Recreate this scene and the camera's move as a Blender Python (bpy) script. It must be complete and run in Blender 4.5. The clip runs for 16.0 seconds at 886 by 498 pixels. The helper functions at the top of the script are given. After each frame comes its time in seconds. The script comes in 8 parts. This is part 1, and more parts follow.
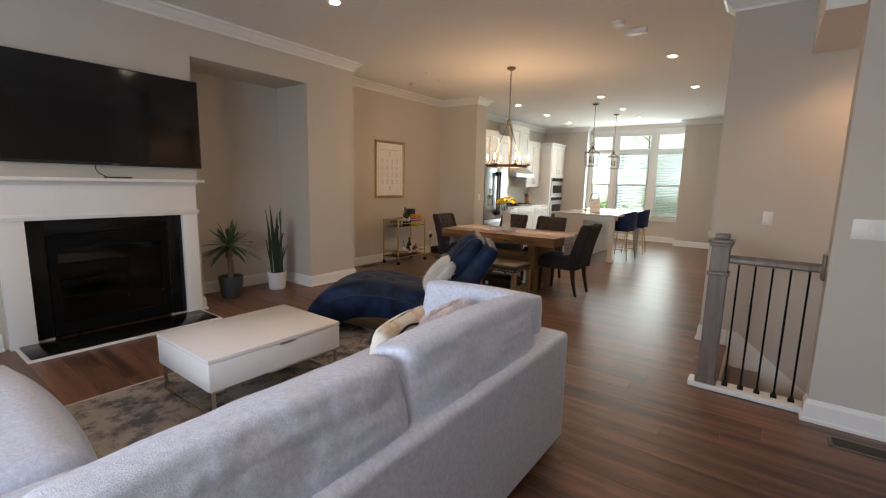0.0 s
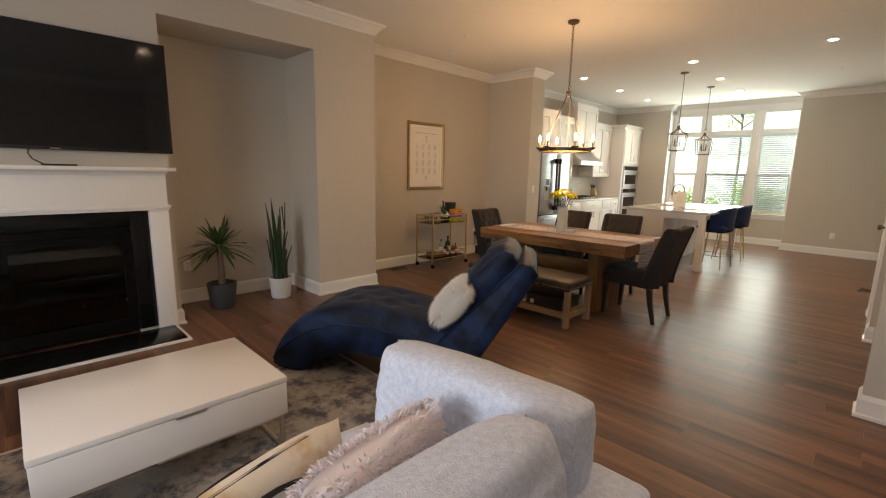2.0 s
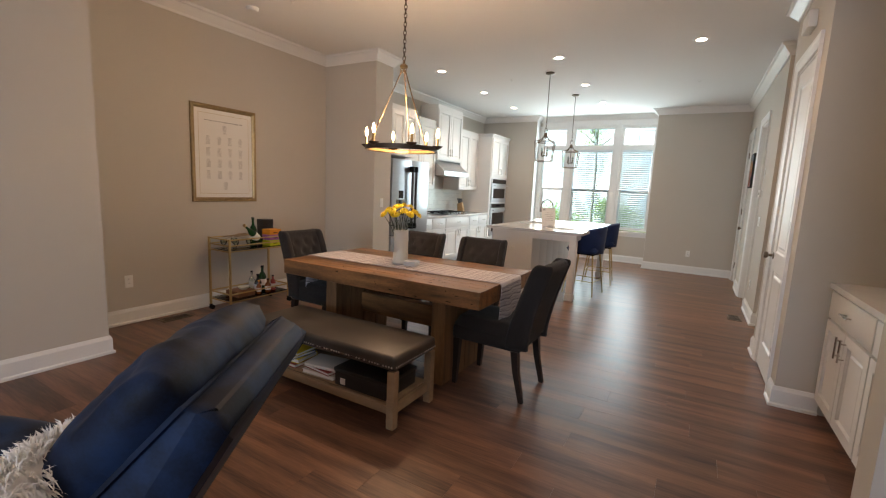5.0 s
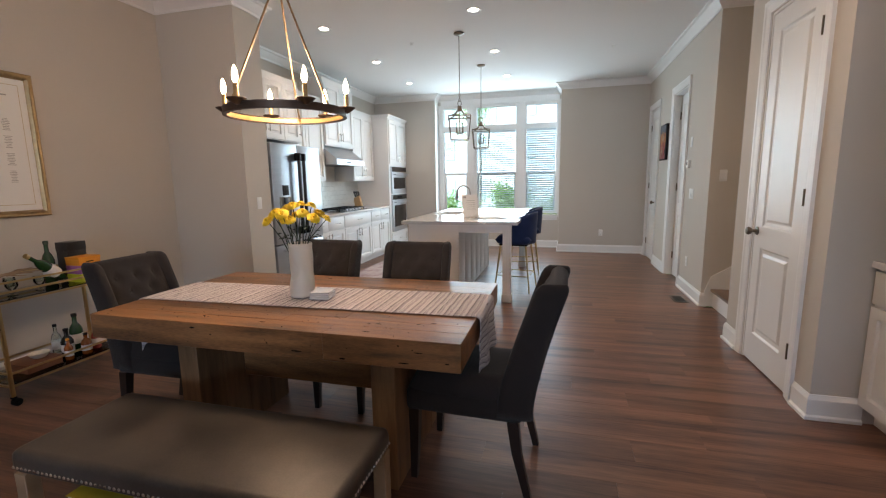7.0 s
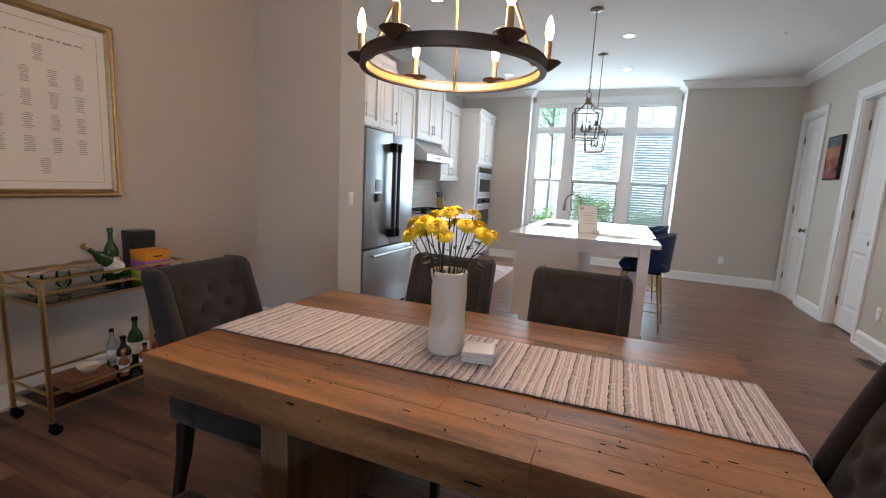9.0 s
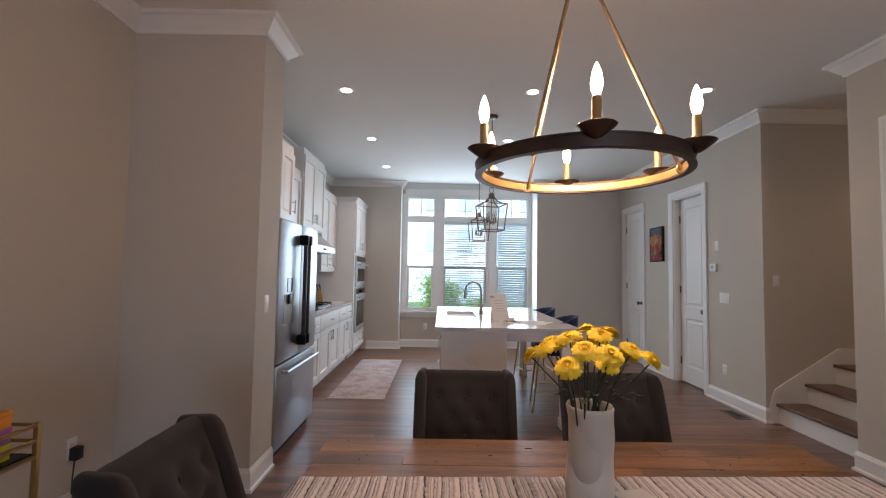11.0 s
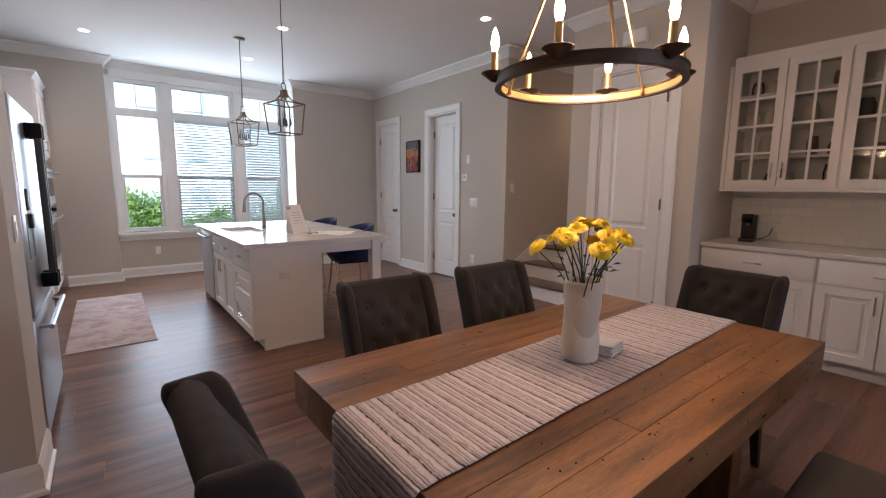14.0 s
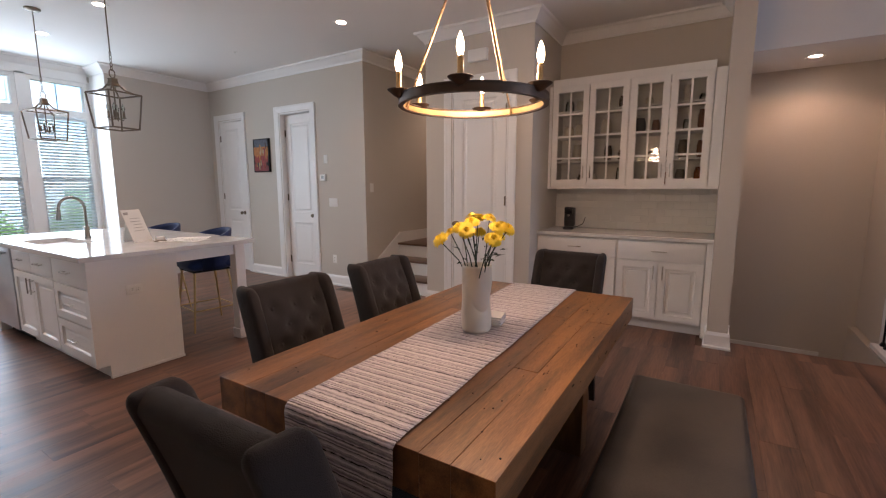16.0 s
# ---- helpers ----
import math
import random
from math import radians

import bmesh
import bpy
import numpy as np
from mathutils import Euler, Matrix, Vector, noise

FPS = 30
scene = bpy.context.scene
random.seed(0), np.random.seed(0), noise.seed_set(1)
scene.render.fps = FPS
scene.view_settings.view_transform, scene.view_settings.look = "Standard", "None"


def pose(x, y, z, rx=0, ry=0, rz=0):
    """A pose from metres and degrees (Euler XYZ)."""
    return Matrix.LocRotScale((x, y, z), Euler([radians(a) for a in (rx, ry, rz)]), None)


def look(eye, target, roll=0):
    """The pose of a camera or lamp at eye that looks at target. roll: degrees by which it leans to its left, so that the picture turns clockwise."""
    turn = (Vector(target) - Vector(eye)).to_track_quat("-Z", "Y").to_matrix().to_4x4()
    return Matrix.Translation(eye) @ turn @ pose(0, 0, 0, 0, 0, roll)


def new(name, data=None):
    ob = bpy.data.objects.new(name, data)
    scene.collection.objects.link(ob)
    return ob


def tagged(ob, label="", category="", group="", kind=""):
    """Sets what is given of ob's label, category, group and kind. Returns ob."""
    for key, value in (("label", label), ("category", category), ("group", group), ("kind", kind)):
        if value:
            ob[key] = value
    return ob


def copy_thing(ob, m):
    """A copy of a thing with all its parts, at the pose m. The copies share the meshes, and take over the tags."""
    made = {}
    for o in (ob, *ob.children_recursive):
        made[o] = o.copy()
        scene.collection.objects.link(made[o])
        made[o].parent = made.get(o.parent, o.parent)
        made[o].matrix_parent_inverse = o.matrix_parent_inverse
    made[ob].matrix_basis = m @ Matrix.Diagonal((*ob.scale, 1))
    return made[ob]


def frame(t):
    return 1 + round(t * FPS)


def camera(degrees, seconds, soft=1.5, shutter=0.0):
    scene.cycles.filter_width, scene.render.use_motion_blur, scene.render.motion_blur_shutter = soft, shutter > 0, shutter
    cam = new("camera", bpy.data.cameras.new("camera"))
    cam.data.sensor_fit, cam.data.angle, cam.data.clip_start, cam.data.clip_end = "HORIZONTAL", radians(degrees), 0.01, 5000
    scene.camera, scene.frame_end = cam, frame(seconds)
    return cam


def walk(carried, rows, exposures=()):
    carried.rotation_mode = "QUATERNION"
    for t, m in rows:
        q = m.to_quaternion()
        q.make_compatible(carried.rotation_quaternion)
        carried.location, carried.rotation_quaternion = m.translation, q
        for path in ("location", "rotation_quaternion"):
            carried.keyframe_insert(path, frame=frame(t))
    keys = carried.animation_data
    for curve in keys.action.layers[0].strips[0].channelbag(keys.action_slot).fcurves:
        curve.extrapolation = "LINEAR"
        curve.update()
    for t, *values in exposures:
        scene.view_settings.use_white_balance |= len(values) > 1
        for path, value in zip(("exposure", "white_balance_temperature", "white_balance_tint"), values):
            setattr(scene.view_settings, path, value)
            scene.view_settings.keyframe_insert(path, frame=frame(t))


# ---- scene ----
cam = camera(91.1, 16.0, 1.2)
EXPOSURES = [(0.0, 2.02, 7700, 21), (1.5, 2.10, 8200, 21), (2.5, 2.06, 9350, 23), (3.5, 2.08, 8950, 23), (4.2, 2.12, 7900, 22), (6.5, 2.10, 6450, 21), (8.5, 1.97, 6270, 23), (9.0, 1.96, 6250, 23),
             (10.2, 1.60, 6350, 26), (12.5, 1.54, 6350, 28), (14.5, 1.85, 6600, 33), (15.4, 1.98, 6800, 34), (16.0, 1.94, 6450, 31)]
PATH = [
    (0, (0.393, 0.308, 1.431), (-0.781, 1.898, 1.13), 1.3),
    (0.5, (0.297, 0.599, 1.407), (-0.764, 2.264, 1.089), 1.9),
    (1, (0.132, 0.863, 1.403), (-0.979, 2.491, 1.063), 0.3),
    (1.5, (0.035, 1.181, 1.43), (-1.266, 2.654, 1.06), 1.5),
    (2, (-0.089, 1.458, 1.421), (-1.477, 2.854, 1.07), 1.2),
    (2.5, (-0.169, 1.748, 1.423), (-1.454, 3.244, 1.093), 0.8),
    (3, (-0.172, 2.051, 1.437), (-1.392, 3.609, 1.145), 1.3),
    (3.5, (-0.217, 2.323, 1.443), (-1.369, 3.931, 1.147), 2.1),
    (4, (-0.341, 2.608, 1.439), (-1.421, 4.265, 1.139), 2.8),
    (4.2, (-0.382, 2.716, 1.432), (-1.469, 4.367, 1.129), 2.7),
    (6.3, (-1.136, 3.728, 1.363), (-1.809, 5.597, 1.134), 0.1),
    (6.5, (-1.212, 3.835, 1.367), (-1.876, 5.707, 1.131), -1.0),
    (7, (-1.378, 4.046, 1.346), (-1.889, 5.955, 1.038), -0.9),
    (7.5, (-1.58, 4.231, 1.367), (-1.869, 6.184, 1.046), 0.1),
    (8, (-1.746, 4.41, 1.337), (-2.194, 6.333, 1.022), 0.1),
    (8.5, (-1.924, 4.585, 1.344), (-2.628, 6.433, 1.046), 0.4),
    (8.7, (-2.058, 4.627, 1.343), (-2.820, 6.449, 1.029), 2.0),
    (9, (-2.157, 4.666, 1.329), (-2.89, 6.502, 1.03), 3.0),
    (9.5, (-2.407, 4.688, 1.392), (-2.994, 6.599, 1.346), 2.9),
    (10, (-2.641, 4.724, 1.395), (-3.07, 6.672, 1.534), 1.3),
    (10.2, (-2.726, 4.743, 1.409), (-3.053, 6.71, 1.552), 1.0),
    (12.5, (-3.626, 4.862, 1.36), (-3.071, 6.782, 1.293), 1.8),
    (13, (-3.803, 4.904, 1.367), (-3.029, 6.742, 1.21), 2.1),
    (13.2, (-3.874, 4.94, 1.345), (-3.049, 6.752, 1.159), 2.6),
    (13.5, (-3.873, 5.029, 1.336), (-2.886, 6.754, 1.114), 1.8),
    (14, (-3.928, 5.136, 1.35), (-2.715, 6.702, 1.073), 0.5),
    (14.2, (-3.967, 5.167, 1.356), (-2.607, 6.609, 1.084), 1.1),
    (14.5, (-4.027, 5.21, 1.36), (-2.449, 6.41, 1.091), 2.0),
    (15, (-4.153, 5.259, 1.378), (-2.438, 6.254, 1.114), 1.7),
    (15.5, (-4.202, 5.245, 1.365), (-2.489, 6.242, 1.098), 1.2),
    (16, (-4.237, 5.175, 1.361), (-2.555, 6.22, 1.081), -0.1),
]
walk(cam, [(t, look(eye, target, roll)) for t, eye, target, roll in PATH], EXPOSURES)


# ---- world, sun, large lights ----
world = bpy.data.worlds.new("sky")
scene.world = world
world.use_nodes = True
sky = world.node_tree.nodes.new("ShaderNodeTexSky")
sky.sky_type, sky.sun_disc = "NISHITA", False
sky.sun_elevation, sky.sun_rotation = radians(52), radians(243)
world.node_tree.links.new(sky.outputs[0], world.node_tree.nodes["Background"].inputs[0])
world.node_tree.nodes["Background"].inputs[1].default_value = 0.15
sun = new("sun", bpy.data.lights.new("sun", "SUN"))
sun.data.energy, sun.data.angle, sun.data.color = 4.7, radians(0.5), (1.0, 0.95, 0.88)
sun.matrix_basis = look((-52, -26, 54), (0, 0, 0))


def area_lamp(name, eye, target, w, h, watts, colour):
    d = bpy.data.lights.new(name, "AREA")
    d.shape, d.size, d.size_y, d.energy, d.color = "RECTANGLE", w, h, watts, colour
    ob = new(name, d)
    ob.matrix_basis = look(eye, target)
    return ob


area_lamp("bay_window_skylight", (-2.6, 12.87, 1.75), (-2.6, 9.0, 1.75), 2.3, 2.0, 19, (0.70, 0.95, 1.0))
area_lamp("rear_window_skylight", (-0.75, -2.5, 1.75), (-0.5, 1.5, 0.5), 1.8, 1.1, 30, (0.58, 0.79, 1.0))
WARM = (1.0, 0.74, 0.48)
DOWNLIGHTS = [(-3.97, 8.72), (-3.97, 10.18), (-3.97, 11.62), (-2.26, 8.68), (-2.26, 10.16), (-2.26, 11.6),
              (1.65, 8.45), (-0.74, 8.58), (-0.75, 6.56), (-3.0, 3.14), (-0.75, 3.1), (-3.0, 0.4), (-0.75, 0.4)]
for lx, ly in DOWNLIGHTS:
    d = bpy.data.lights.new("downlight_lamp", "SPOT")
    d.energy, d.color, d.spot_size, d.spot_blend, d.shadow_soft_size = 6.2, WARM, radians(128), 0.75, 0.06
    new("downlight_lamp", d).matrix_basis = look((lx, ly, 3.03), (lx, ly, 0))
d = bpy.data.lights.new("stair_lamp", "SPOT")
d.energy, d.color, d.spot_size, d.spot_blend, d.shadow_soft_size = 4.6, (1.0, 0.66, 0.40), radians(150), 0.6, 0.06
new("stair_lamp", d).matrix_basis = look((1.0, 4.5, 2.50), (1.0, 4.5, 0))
d = bpy.data.lights.new("chandelier_lamp", "POINT")
d.energy, d.color, d.shadow_soft_size = 9.5, (1.0, 0.72, 0.44), 0.12
new("chandelier_lamp", d).location = (-2.688, 6.0, 1.88)


# ---- materials ----
def material(name, base, rough=0.5, metal=0.0, var=0.08, scale=2.5, fine=60.0, bump=0.05, spec=0.5, stretch=(1, 1, 1),
             second=None, random_tint=0.0, coat=0.0, sheen=0.0, rough_var=0.06, grain=0.45, stain=None, contrast=1.6):
    """Principled surface with variation at two scales, bump and optional tint from each object's random number."""
    m = bpy.data.materials.new(name)
    m.use_nodes = True
    t = m.node_tree
    n, link = t.nodes, t.links.new
    p = n["Principled BSDF"]
    co = n.new("ShaderNodeTexCoord")
    mp = n.new("ShaderNodeMapping")
    mp.inputs["Scale"].default_value = stretch
    link(co.outputs["Object"], mp.inputs["Vector"])
    info = n.new("ShaderNodeObjectInfo")
    off = n.new("ShaderNodeMath")
    off.operation = "MULTIPLY"
    off.inputs[1].default_value = 57.0
    link(info.outputs["Random"], off.inputs[0])
    link(off.outputs[0], mp.inputs["Location"])
    big, small = n.new("ShaderNodeTexNoise"), n.new("ShaderNodeTexNoise")
    big.inputs["Scale"].default_value, big.inputs["Detail"].default_value = scale, 5
    small.inputs["Scale"].default_value, small.inputs["Detail"].default_value = fine, 3
    for q in (big, small):
        link(mp.outputs[0], q.inputs["Vector"])
    mix = n.new("ShaderNodeMix")
    mix.data_type = "RGBA"
    lo = [max(0.0, c * (1 - var)) for c in base]
    hi = [min(1.0, c * (1 + var)) for c in base]
    if second:
        lo, hi = list(base), list(second)
    mix.inputs["A"].default_value, mix.inputs["B"].default_value = (*lo, 1), (*hi, 1)
    sm = n.new("ShaderNodeMath")
    sm.operation = "MULTIPLY_ADD"
    sm.inputs[1].default_value = grain
    half = n.new("ShaderNodeMath")
    half.operation = "MULTIPLY_ADD"
    half.inputs[1].default_value, half.inputs[2].default_value = contrast, 0.495 - contrast / 2 - grain / 2
    link(big.outputs[0], half.inputs[0])
    link(small.outputs[0], sm.inputs[0])
    link(half.outputs[0], sm.inputs[2])
    sm.use_clamp = True
    link(sm.outputs[0], mix.inputs["Factor"])
    colour = mix.outputs["Result"]
    if stain:
        patch, ramp, over = n.new("ShaderNodeTexNoise"), n.new("ShaderNodeValToRGB"), n.new("ShaderNodeMix")
        patch.inputs["Scale"].default_value, patch.inputs["Detail"].default_value, patch.inputs["Roughness"].default_value = stain[1], 7, 0.65
        wide = n.new("ShaderNodeVectorMath")
        wide.operation = "ADD"
        wide.inputs[1].default_value = (3.1, 8.7, 5.2)
        link(mp.outputs[0], wide.inputs[0])
        link(wide.outputs[0], patch.inputs["Vector"])
        ramp.color_ramp.elements[0].position, ramp.color_ramp.elements[1].position = stain[2], stain[2] + 0.12
        link(patch.outputs[0], ramp.inputs[0])
        damp = n.new("ShaderNodeMath")
        damp.operation = "MULTIPLY"
        damp.inputs[1].default_value = stain[3]
        link(ramp.outputs[0], damp.inputs[0])
        over.data_type = "RGBA"
        over.inputs["B"].default_value = (*stain[0], 1)
        link(damp.outputs[0], over.inputs["Factor"])
        link(colour, over.inputs["A"])
        colour = over.outputs["Result"]
    if random_tint:
        hsv = n.new("ShaderNodeHueSaturation")
        val = n.new("ShaderNodeMapRange")
        val.inputs["To Min"].default_value, val.inputs["To Max"].default_value = 1 - random_tint, 1 + random_tint
        link(info.outputs["Random"], val.inputs["Value"])
        link(val.outputs[0], hsv.inputs["Value"])
        link(colour, hsv.inputs["Color"])
        colour = hsv.outputs[0]
    link(colour, p.inputs["Base Color"])
    rr = n.new("ShaderNodeMapRange")
    rr.inputs["To Min"].default_value, rr.inputs["To Max"].default_value = max(0.02, rough - rough_var), min(1, rough + rough_var)
    link(big.outputs[0], rr.inputs["Value"])
    link(rr.outputs[0], p.inputs["Roughness"])
    p.inputs["Metallic"].default_value = metal
    p.inputs["Specular IOR Level"].default_value = spec
    p.inputs["Coat Weight"].default_value = coat
    p.inputs["Coat Roughness"].default_value = 0.15
    p.inputs["Sheen Weight"].default_value = sheen
    if bump:
        b = n.new("ShaderNodeBump")
        b.inputs["Strength"].default_value, b.inputs["Distance"].default_value = min(1.0, bump * 4), 0.01 * max(bump, 0.05)
        link(small.outputs[0], b.inputs["Height"])
        link(b.outputs[0], p.inputs["Normal"])
    return m


def glowing(name, colour, strength):
    m = bpy.data.materials.new(name)
    m.use_nodes = True
    p = m.node_tree.nodes["Principled BSDF"]
    p.inputs["Emission Color"].default_value, p.inputs["Emission Strength"].default_value = (*colour, 1), strength
    p.inputs["Base Color"].default_value = (*colour, 1)
    return m


def glass_like(name, rough=0.02, tint=(1, 1, 1)):
    """Thin pane: mostly clear, with a mirror share by Fresnel."""
    m = bpy.data.materials.new(name)
    m.use_nodes = True
    t = m.node_tree
    n, link = t.nodes, t.links.new
    n.remove(n["Principled BSDF"])
    clear, gloss, mix, fr = (n.new("ShaderNodeBsdfTransparent"), n.new("ShaderNodeBsdfGlossy"), n.new("ShaderNodeMixShader"), n.new("ShaderNodeFresnel"))
    clear.inputs[0].default_value = (*tint, 1)
    gloss.inputs["Roughness"].default_value = rough
    fr.inputs[0].default_value = 1.5
    link(fr.outputs[0], mix.inputs[0])
    link(clear.outputs[0], mix.inputs[1])
    link(gloss.outputs[0], mix.inputs[2])
    link(mix.outputs[0], n["Material Output"].inputs[0])
    return m


def striped(name, along, colours, pitch, rough=0.9):
    """Woven cloth with uneven stripes across one axis."""
    m = bpy.data.materials.new(name)
    m.use_nodes = True
    t = m.node_tree
    n, link = t.nodes, t.links.new
    p = n["Principled BSDF"]
    p.inputs["Roughness"].default_value = rough
    co, sep = n.new("ShaderNodeTexCoord"), n.new("ShaderNodeSeparateXYZ")
    wob = n.new("ShaderNodeTexNoise")
    wob.inputs["Scale"].default_value, wob.inputs["Detail"].default_value = 48, 4
    link(co.outputs["Object"], wob.inputs["Vector"])
    link(co.outputs["Object"], sep.inputs[0])
    add = n.new("ShaderNodeMath")
    add.operation = "MULTIPLY_ADD"
    add.inputs[1].default_value = 0.009
    link(wob.outputs[0], add.inputs[0])
    down = n.new("ShaderNodeMath")
    down.operation = "ADD"
    link(sep.outputs[along], down.inputs[0])
    link(sep.outputs[2], down.inputs[1])
    slow, uneven = n.new("ShaderNodeTexNoise"), n.new("ShaderNodeMath")
    slow.noise_dimensions = "1D"
    slow.inputs["Scale"].default_value, slow.inputs["Detail"].default_value = 14, 2
    link(down.outputs[0], slow.inputs["W"])
    uneven.operation = "MULTIPLY_ADD"
    uneven.inputs[1].default_value = 0.034
    link(slow.outputs[0], uneven.inputs[0])
    link(down.outputs[0], uneven.inputs[2])
    link(uneven.outputs[0], add.inputs[2])
    ph, fr = n.new("ShaderNodeMath"), n.new("ShaderNodeMath")
    ph.operation, fr.operation = "MULTIPLY", "FRACT"
    ph.inputs[1].default_value = 1 / pitch
    link(add.outputs[0], ph.inputs[0])
    link(ph.outputs[0], fr.inputs[0])
    ramp = n.new("ShaderNodeValToRGB")
    e = ramp.color_ramp.elements
    ramp.color_ramp.interpolation = "CONSTANT"
    stops = (0.0, 0.06, 0.21, 0.235, 0.31, 0.36, 0.50, 0.53, 0.66, 0.73, 0.86, 0.885)
    while len(e) < len(stops):
        e.new(0.5)
    for k, pos in enumerate(stops):
        e[k].position, e[k].color = pos, (*colours[k % len(colours)], 1)
    link(fr.outputs[0], ramp.inputs[0])
    rib = n.new("ShaderNodeMath")
    rib.operation = "SINE"
    turn = n.new("ShaderNodeMath")
    turn.operation = "MULTIPLY"
    turn.inputs[1].default_value = 2 * math.pi * 4 / pitch
    link(add.outputs[0], turn.inputs[0])
    link(turn.outputs[0], rib.inputs[0])
    fine = n.new("ShaderNodeTexNoise")
    fine.inputs["Scale"].default_value = 260
    link(co.outputs["Object"], fine.inputs["Vector"])
    mul = n.new("ShaderNodeMix")
    mul.data_type, mul.blend_type = "RGBA", "MULTIPLY"
    mul.inputs["Factor"].default_value = 0.22
    link(ramp.outputs[0], mul.inputs["A"])
    link(fine.outputs[0], mul.inputs["B"])
    gaps, lift, worn = n.new("ShaderNodeTexNoise"), n.new("ShaderNodeMapRange"), n.new("ShaderNodeMix")
    gaps.inputs["Scale"].default_value, gaps.inputs["Detail"].default_value = 55, 3
    link(co.outputs["Object"], gaps.inputs["Vector"])
    lift.inputs["From Min"].default_value, lift.inputs["From Max"].default_value, lift.inputs["To Max"].default_value = 0.50, 0.62, 0.6
    link(gaps.outputs[0], lift.inputs["Value"])
    worn.data_type = "RGBA"
    worn.inputs["B"].default_value = (0.55, 0.50, 0.52, 1)
    link(lift.outputs[0], worn.inputs["Factor"])
    link(mul.outputs["Result"], worn.inputs["A"])
    link(worn.outputs["Result"], p.inputs["Base Color"])
    b = n.new("ShaderNodeBump")
    b.inputs["Strength"].default_value, b.inputs["Distance"].default_value = 0.8, 0.004
    both = n.new("ShaderNodeMath")
    both.operation = "MULTIPLY_ADD"
    both.inputs[1].default_value = 0.35
    link(rib.outputs[0], both.inputs[0])
    link(wob.outputs[0], both.inputs[2])
    link(both.outputs[0], b.inputs["Height"])
    link(b.outputs[0], p.inputs["Normal"])
    return m


def two_tone_rug(name, a, b, c):
    """Faded pattern: blotches of three colours at two scales."""
    m = material(name, a, 0.95, second=b, scale=2.2, fine=260, bump=0.3)
    t = m.node_tree
    n, link = t.nodes, t.links.new
    p = n["Principled BSDF"]
    old = p.inputs["Base Color"].links[0].from_socket
    co = n.new("ShaderNodeTexCoord")
    blot = n.new("ShaderNodeTexNoise")
    blot.inputs["Scale"].default_value, blot.inputs["Detail"].default_value, blot.inputs["Roughness"].default_value = 5.5, 10, 0.75
    link(co.outputs["Object"], blot.inputs["Vector"])
    ramp = n.new("ShaderNodeValToRGB")
    ramp.color_ramp.elements[0].position, ramp.color_ramp.elements[1].position = 0.46, 0.58
    link(blot.outputs[0], ramp.inputs[0])
    mix = n.new("ShaderNodeMix")
    mix.data_type = "RGBA"
    mix.inputs["B"].default_value = (*c, 1)
    link(ramp.outputs[0], mix.inputs["Factor"])
    link(old, mix.inputs["A"])
    link(mix.outputs["Result"], p.inputs["Base Color"])
    return m


WALL = material("greige_wall_paint", (0.56, 0.515, 0.455), 0.75, var=0.025, scale=0.8, fine=140, bump=0.03, spec=0.3)
CEIL = material("white_ceiling_paint", (0.80, 0.79, 0.77), 0.85, var=0.02, scale=0.7, fine=120, bump=0.03, spec=0.2)
TRIM = material("white_trim_paint", (0.80, 0.79, 0.77), 0.38, var=0.02, scale=3, fine=50, bump=0.01)
CAB = material("white_cabinet_paint", (0.80, 0.79, 0.77), 0.35, var=0.02, scale=3, fine=40, bump=0.01)
OAK = material("brown_floor_plank", (0.060, 0.029, 0.020), 0.33, second=(0.27, 0.134, 0.084), scale=2.4, fine=24, bump=0.04,
               stretch=(0.3, 4.5, 4.5), random_tint=0.17, spec=0.45, grain=0.9, contrast=2.3)
GAP = material("dark_floor_joint", (0.10, 0.054, 0.035), 0.7)
TABLEWOOD = material("reclaimed_wood", (0.062, 0.027, 0.0105), 0.34, second=(0.32, 0.150, 0.058), scale=3.6, fine=70, bump=0.10,
                     stretch=(0.55, 4.5, 4.5), random_tint=0.30, grain=0.9, contrast=2.0, stain=((0.050, 0.034, 0.020), 2.6, 0.55, 0.75))
LEGWOOD = material("reclaimed_wood_upright", (0.085, 0.042, 0.019), 0.5, second=(0.33, 0.185, 0.085), scale=3.5, fine=30, bump=0.12, stretch=(5, 5, 0.5), random_tint=0.15)
BENCHWOOD = material("weathered_oak", (0.25, 0.16, 0.09), 0.55, second=(0.40, 0.28, 0.17), scale=4, fine=40, bump=0.08, stretch=(1, 4, 4))
GREYWOOD = material("grey_stained_wood", (0.10, 0.078, 0.065), 0.4, second=(0.23, 0.185, 0.16), scale=4, fine=30, bump=0.06, stretch=(6, 6, 0.7))
TREADWOOD = material("brown_stair_tread", (0.10, 0.055, 0.034), 0.35, second=(0.17, 0.10, 0.062), scale=3, fine=30, bump=0.04, stretch=(5, 0.5, 5))
DARKLEG = material("espresso_wood", (0.018, 0.012, 0.010), 0.35, var=0.25, scale=6, fine=30, stretch=(5, 5, 0.6))
CHARCOAL = material("charcoal_linen", (0.027, 0.0228, 0.0220), 0.92, var=0.28, scale=5, fine=420, bump=0.22, sheen=0.10, spec=0.2)
NAVY = material("navy_velvet", (0.0010, 0.0034, 0.012), 0.60, second=(0.008, 0.027, 0.080), scale=7.5, fine=120, bump=0.08, contrast=3.2, sheen=0.05, spec=0.2)
STOOLBLUE = material("navy_stool_velvet", (0.008, 0.024, 0.090), 0.7, var=0.3, scale=6, fine=150, bump=0.08, sheen=0.15, spec=0.25)
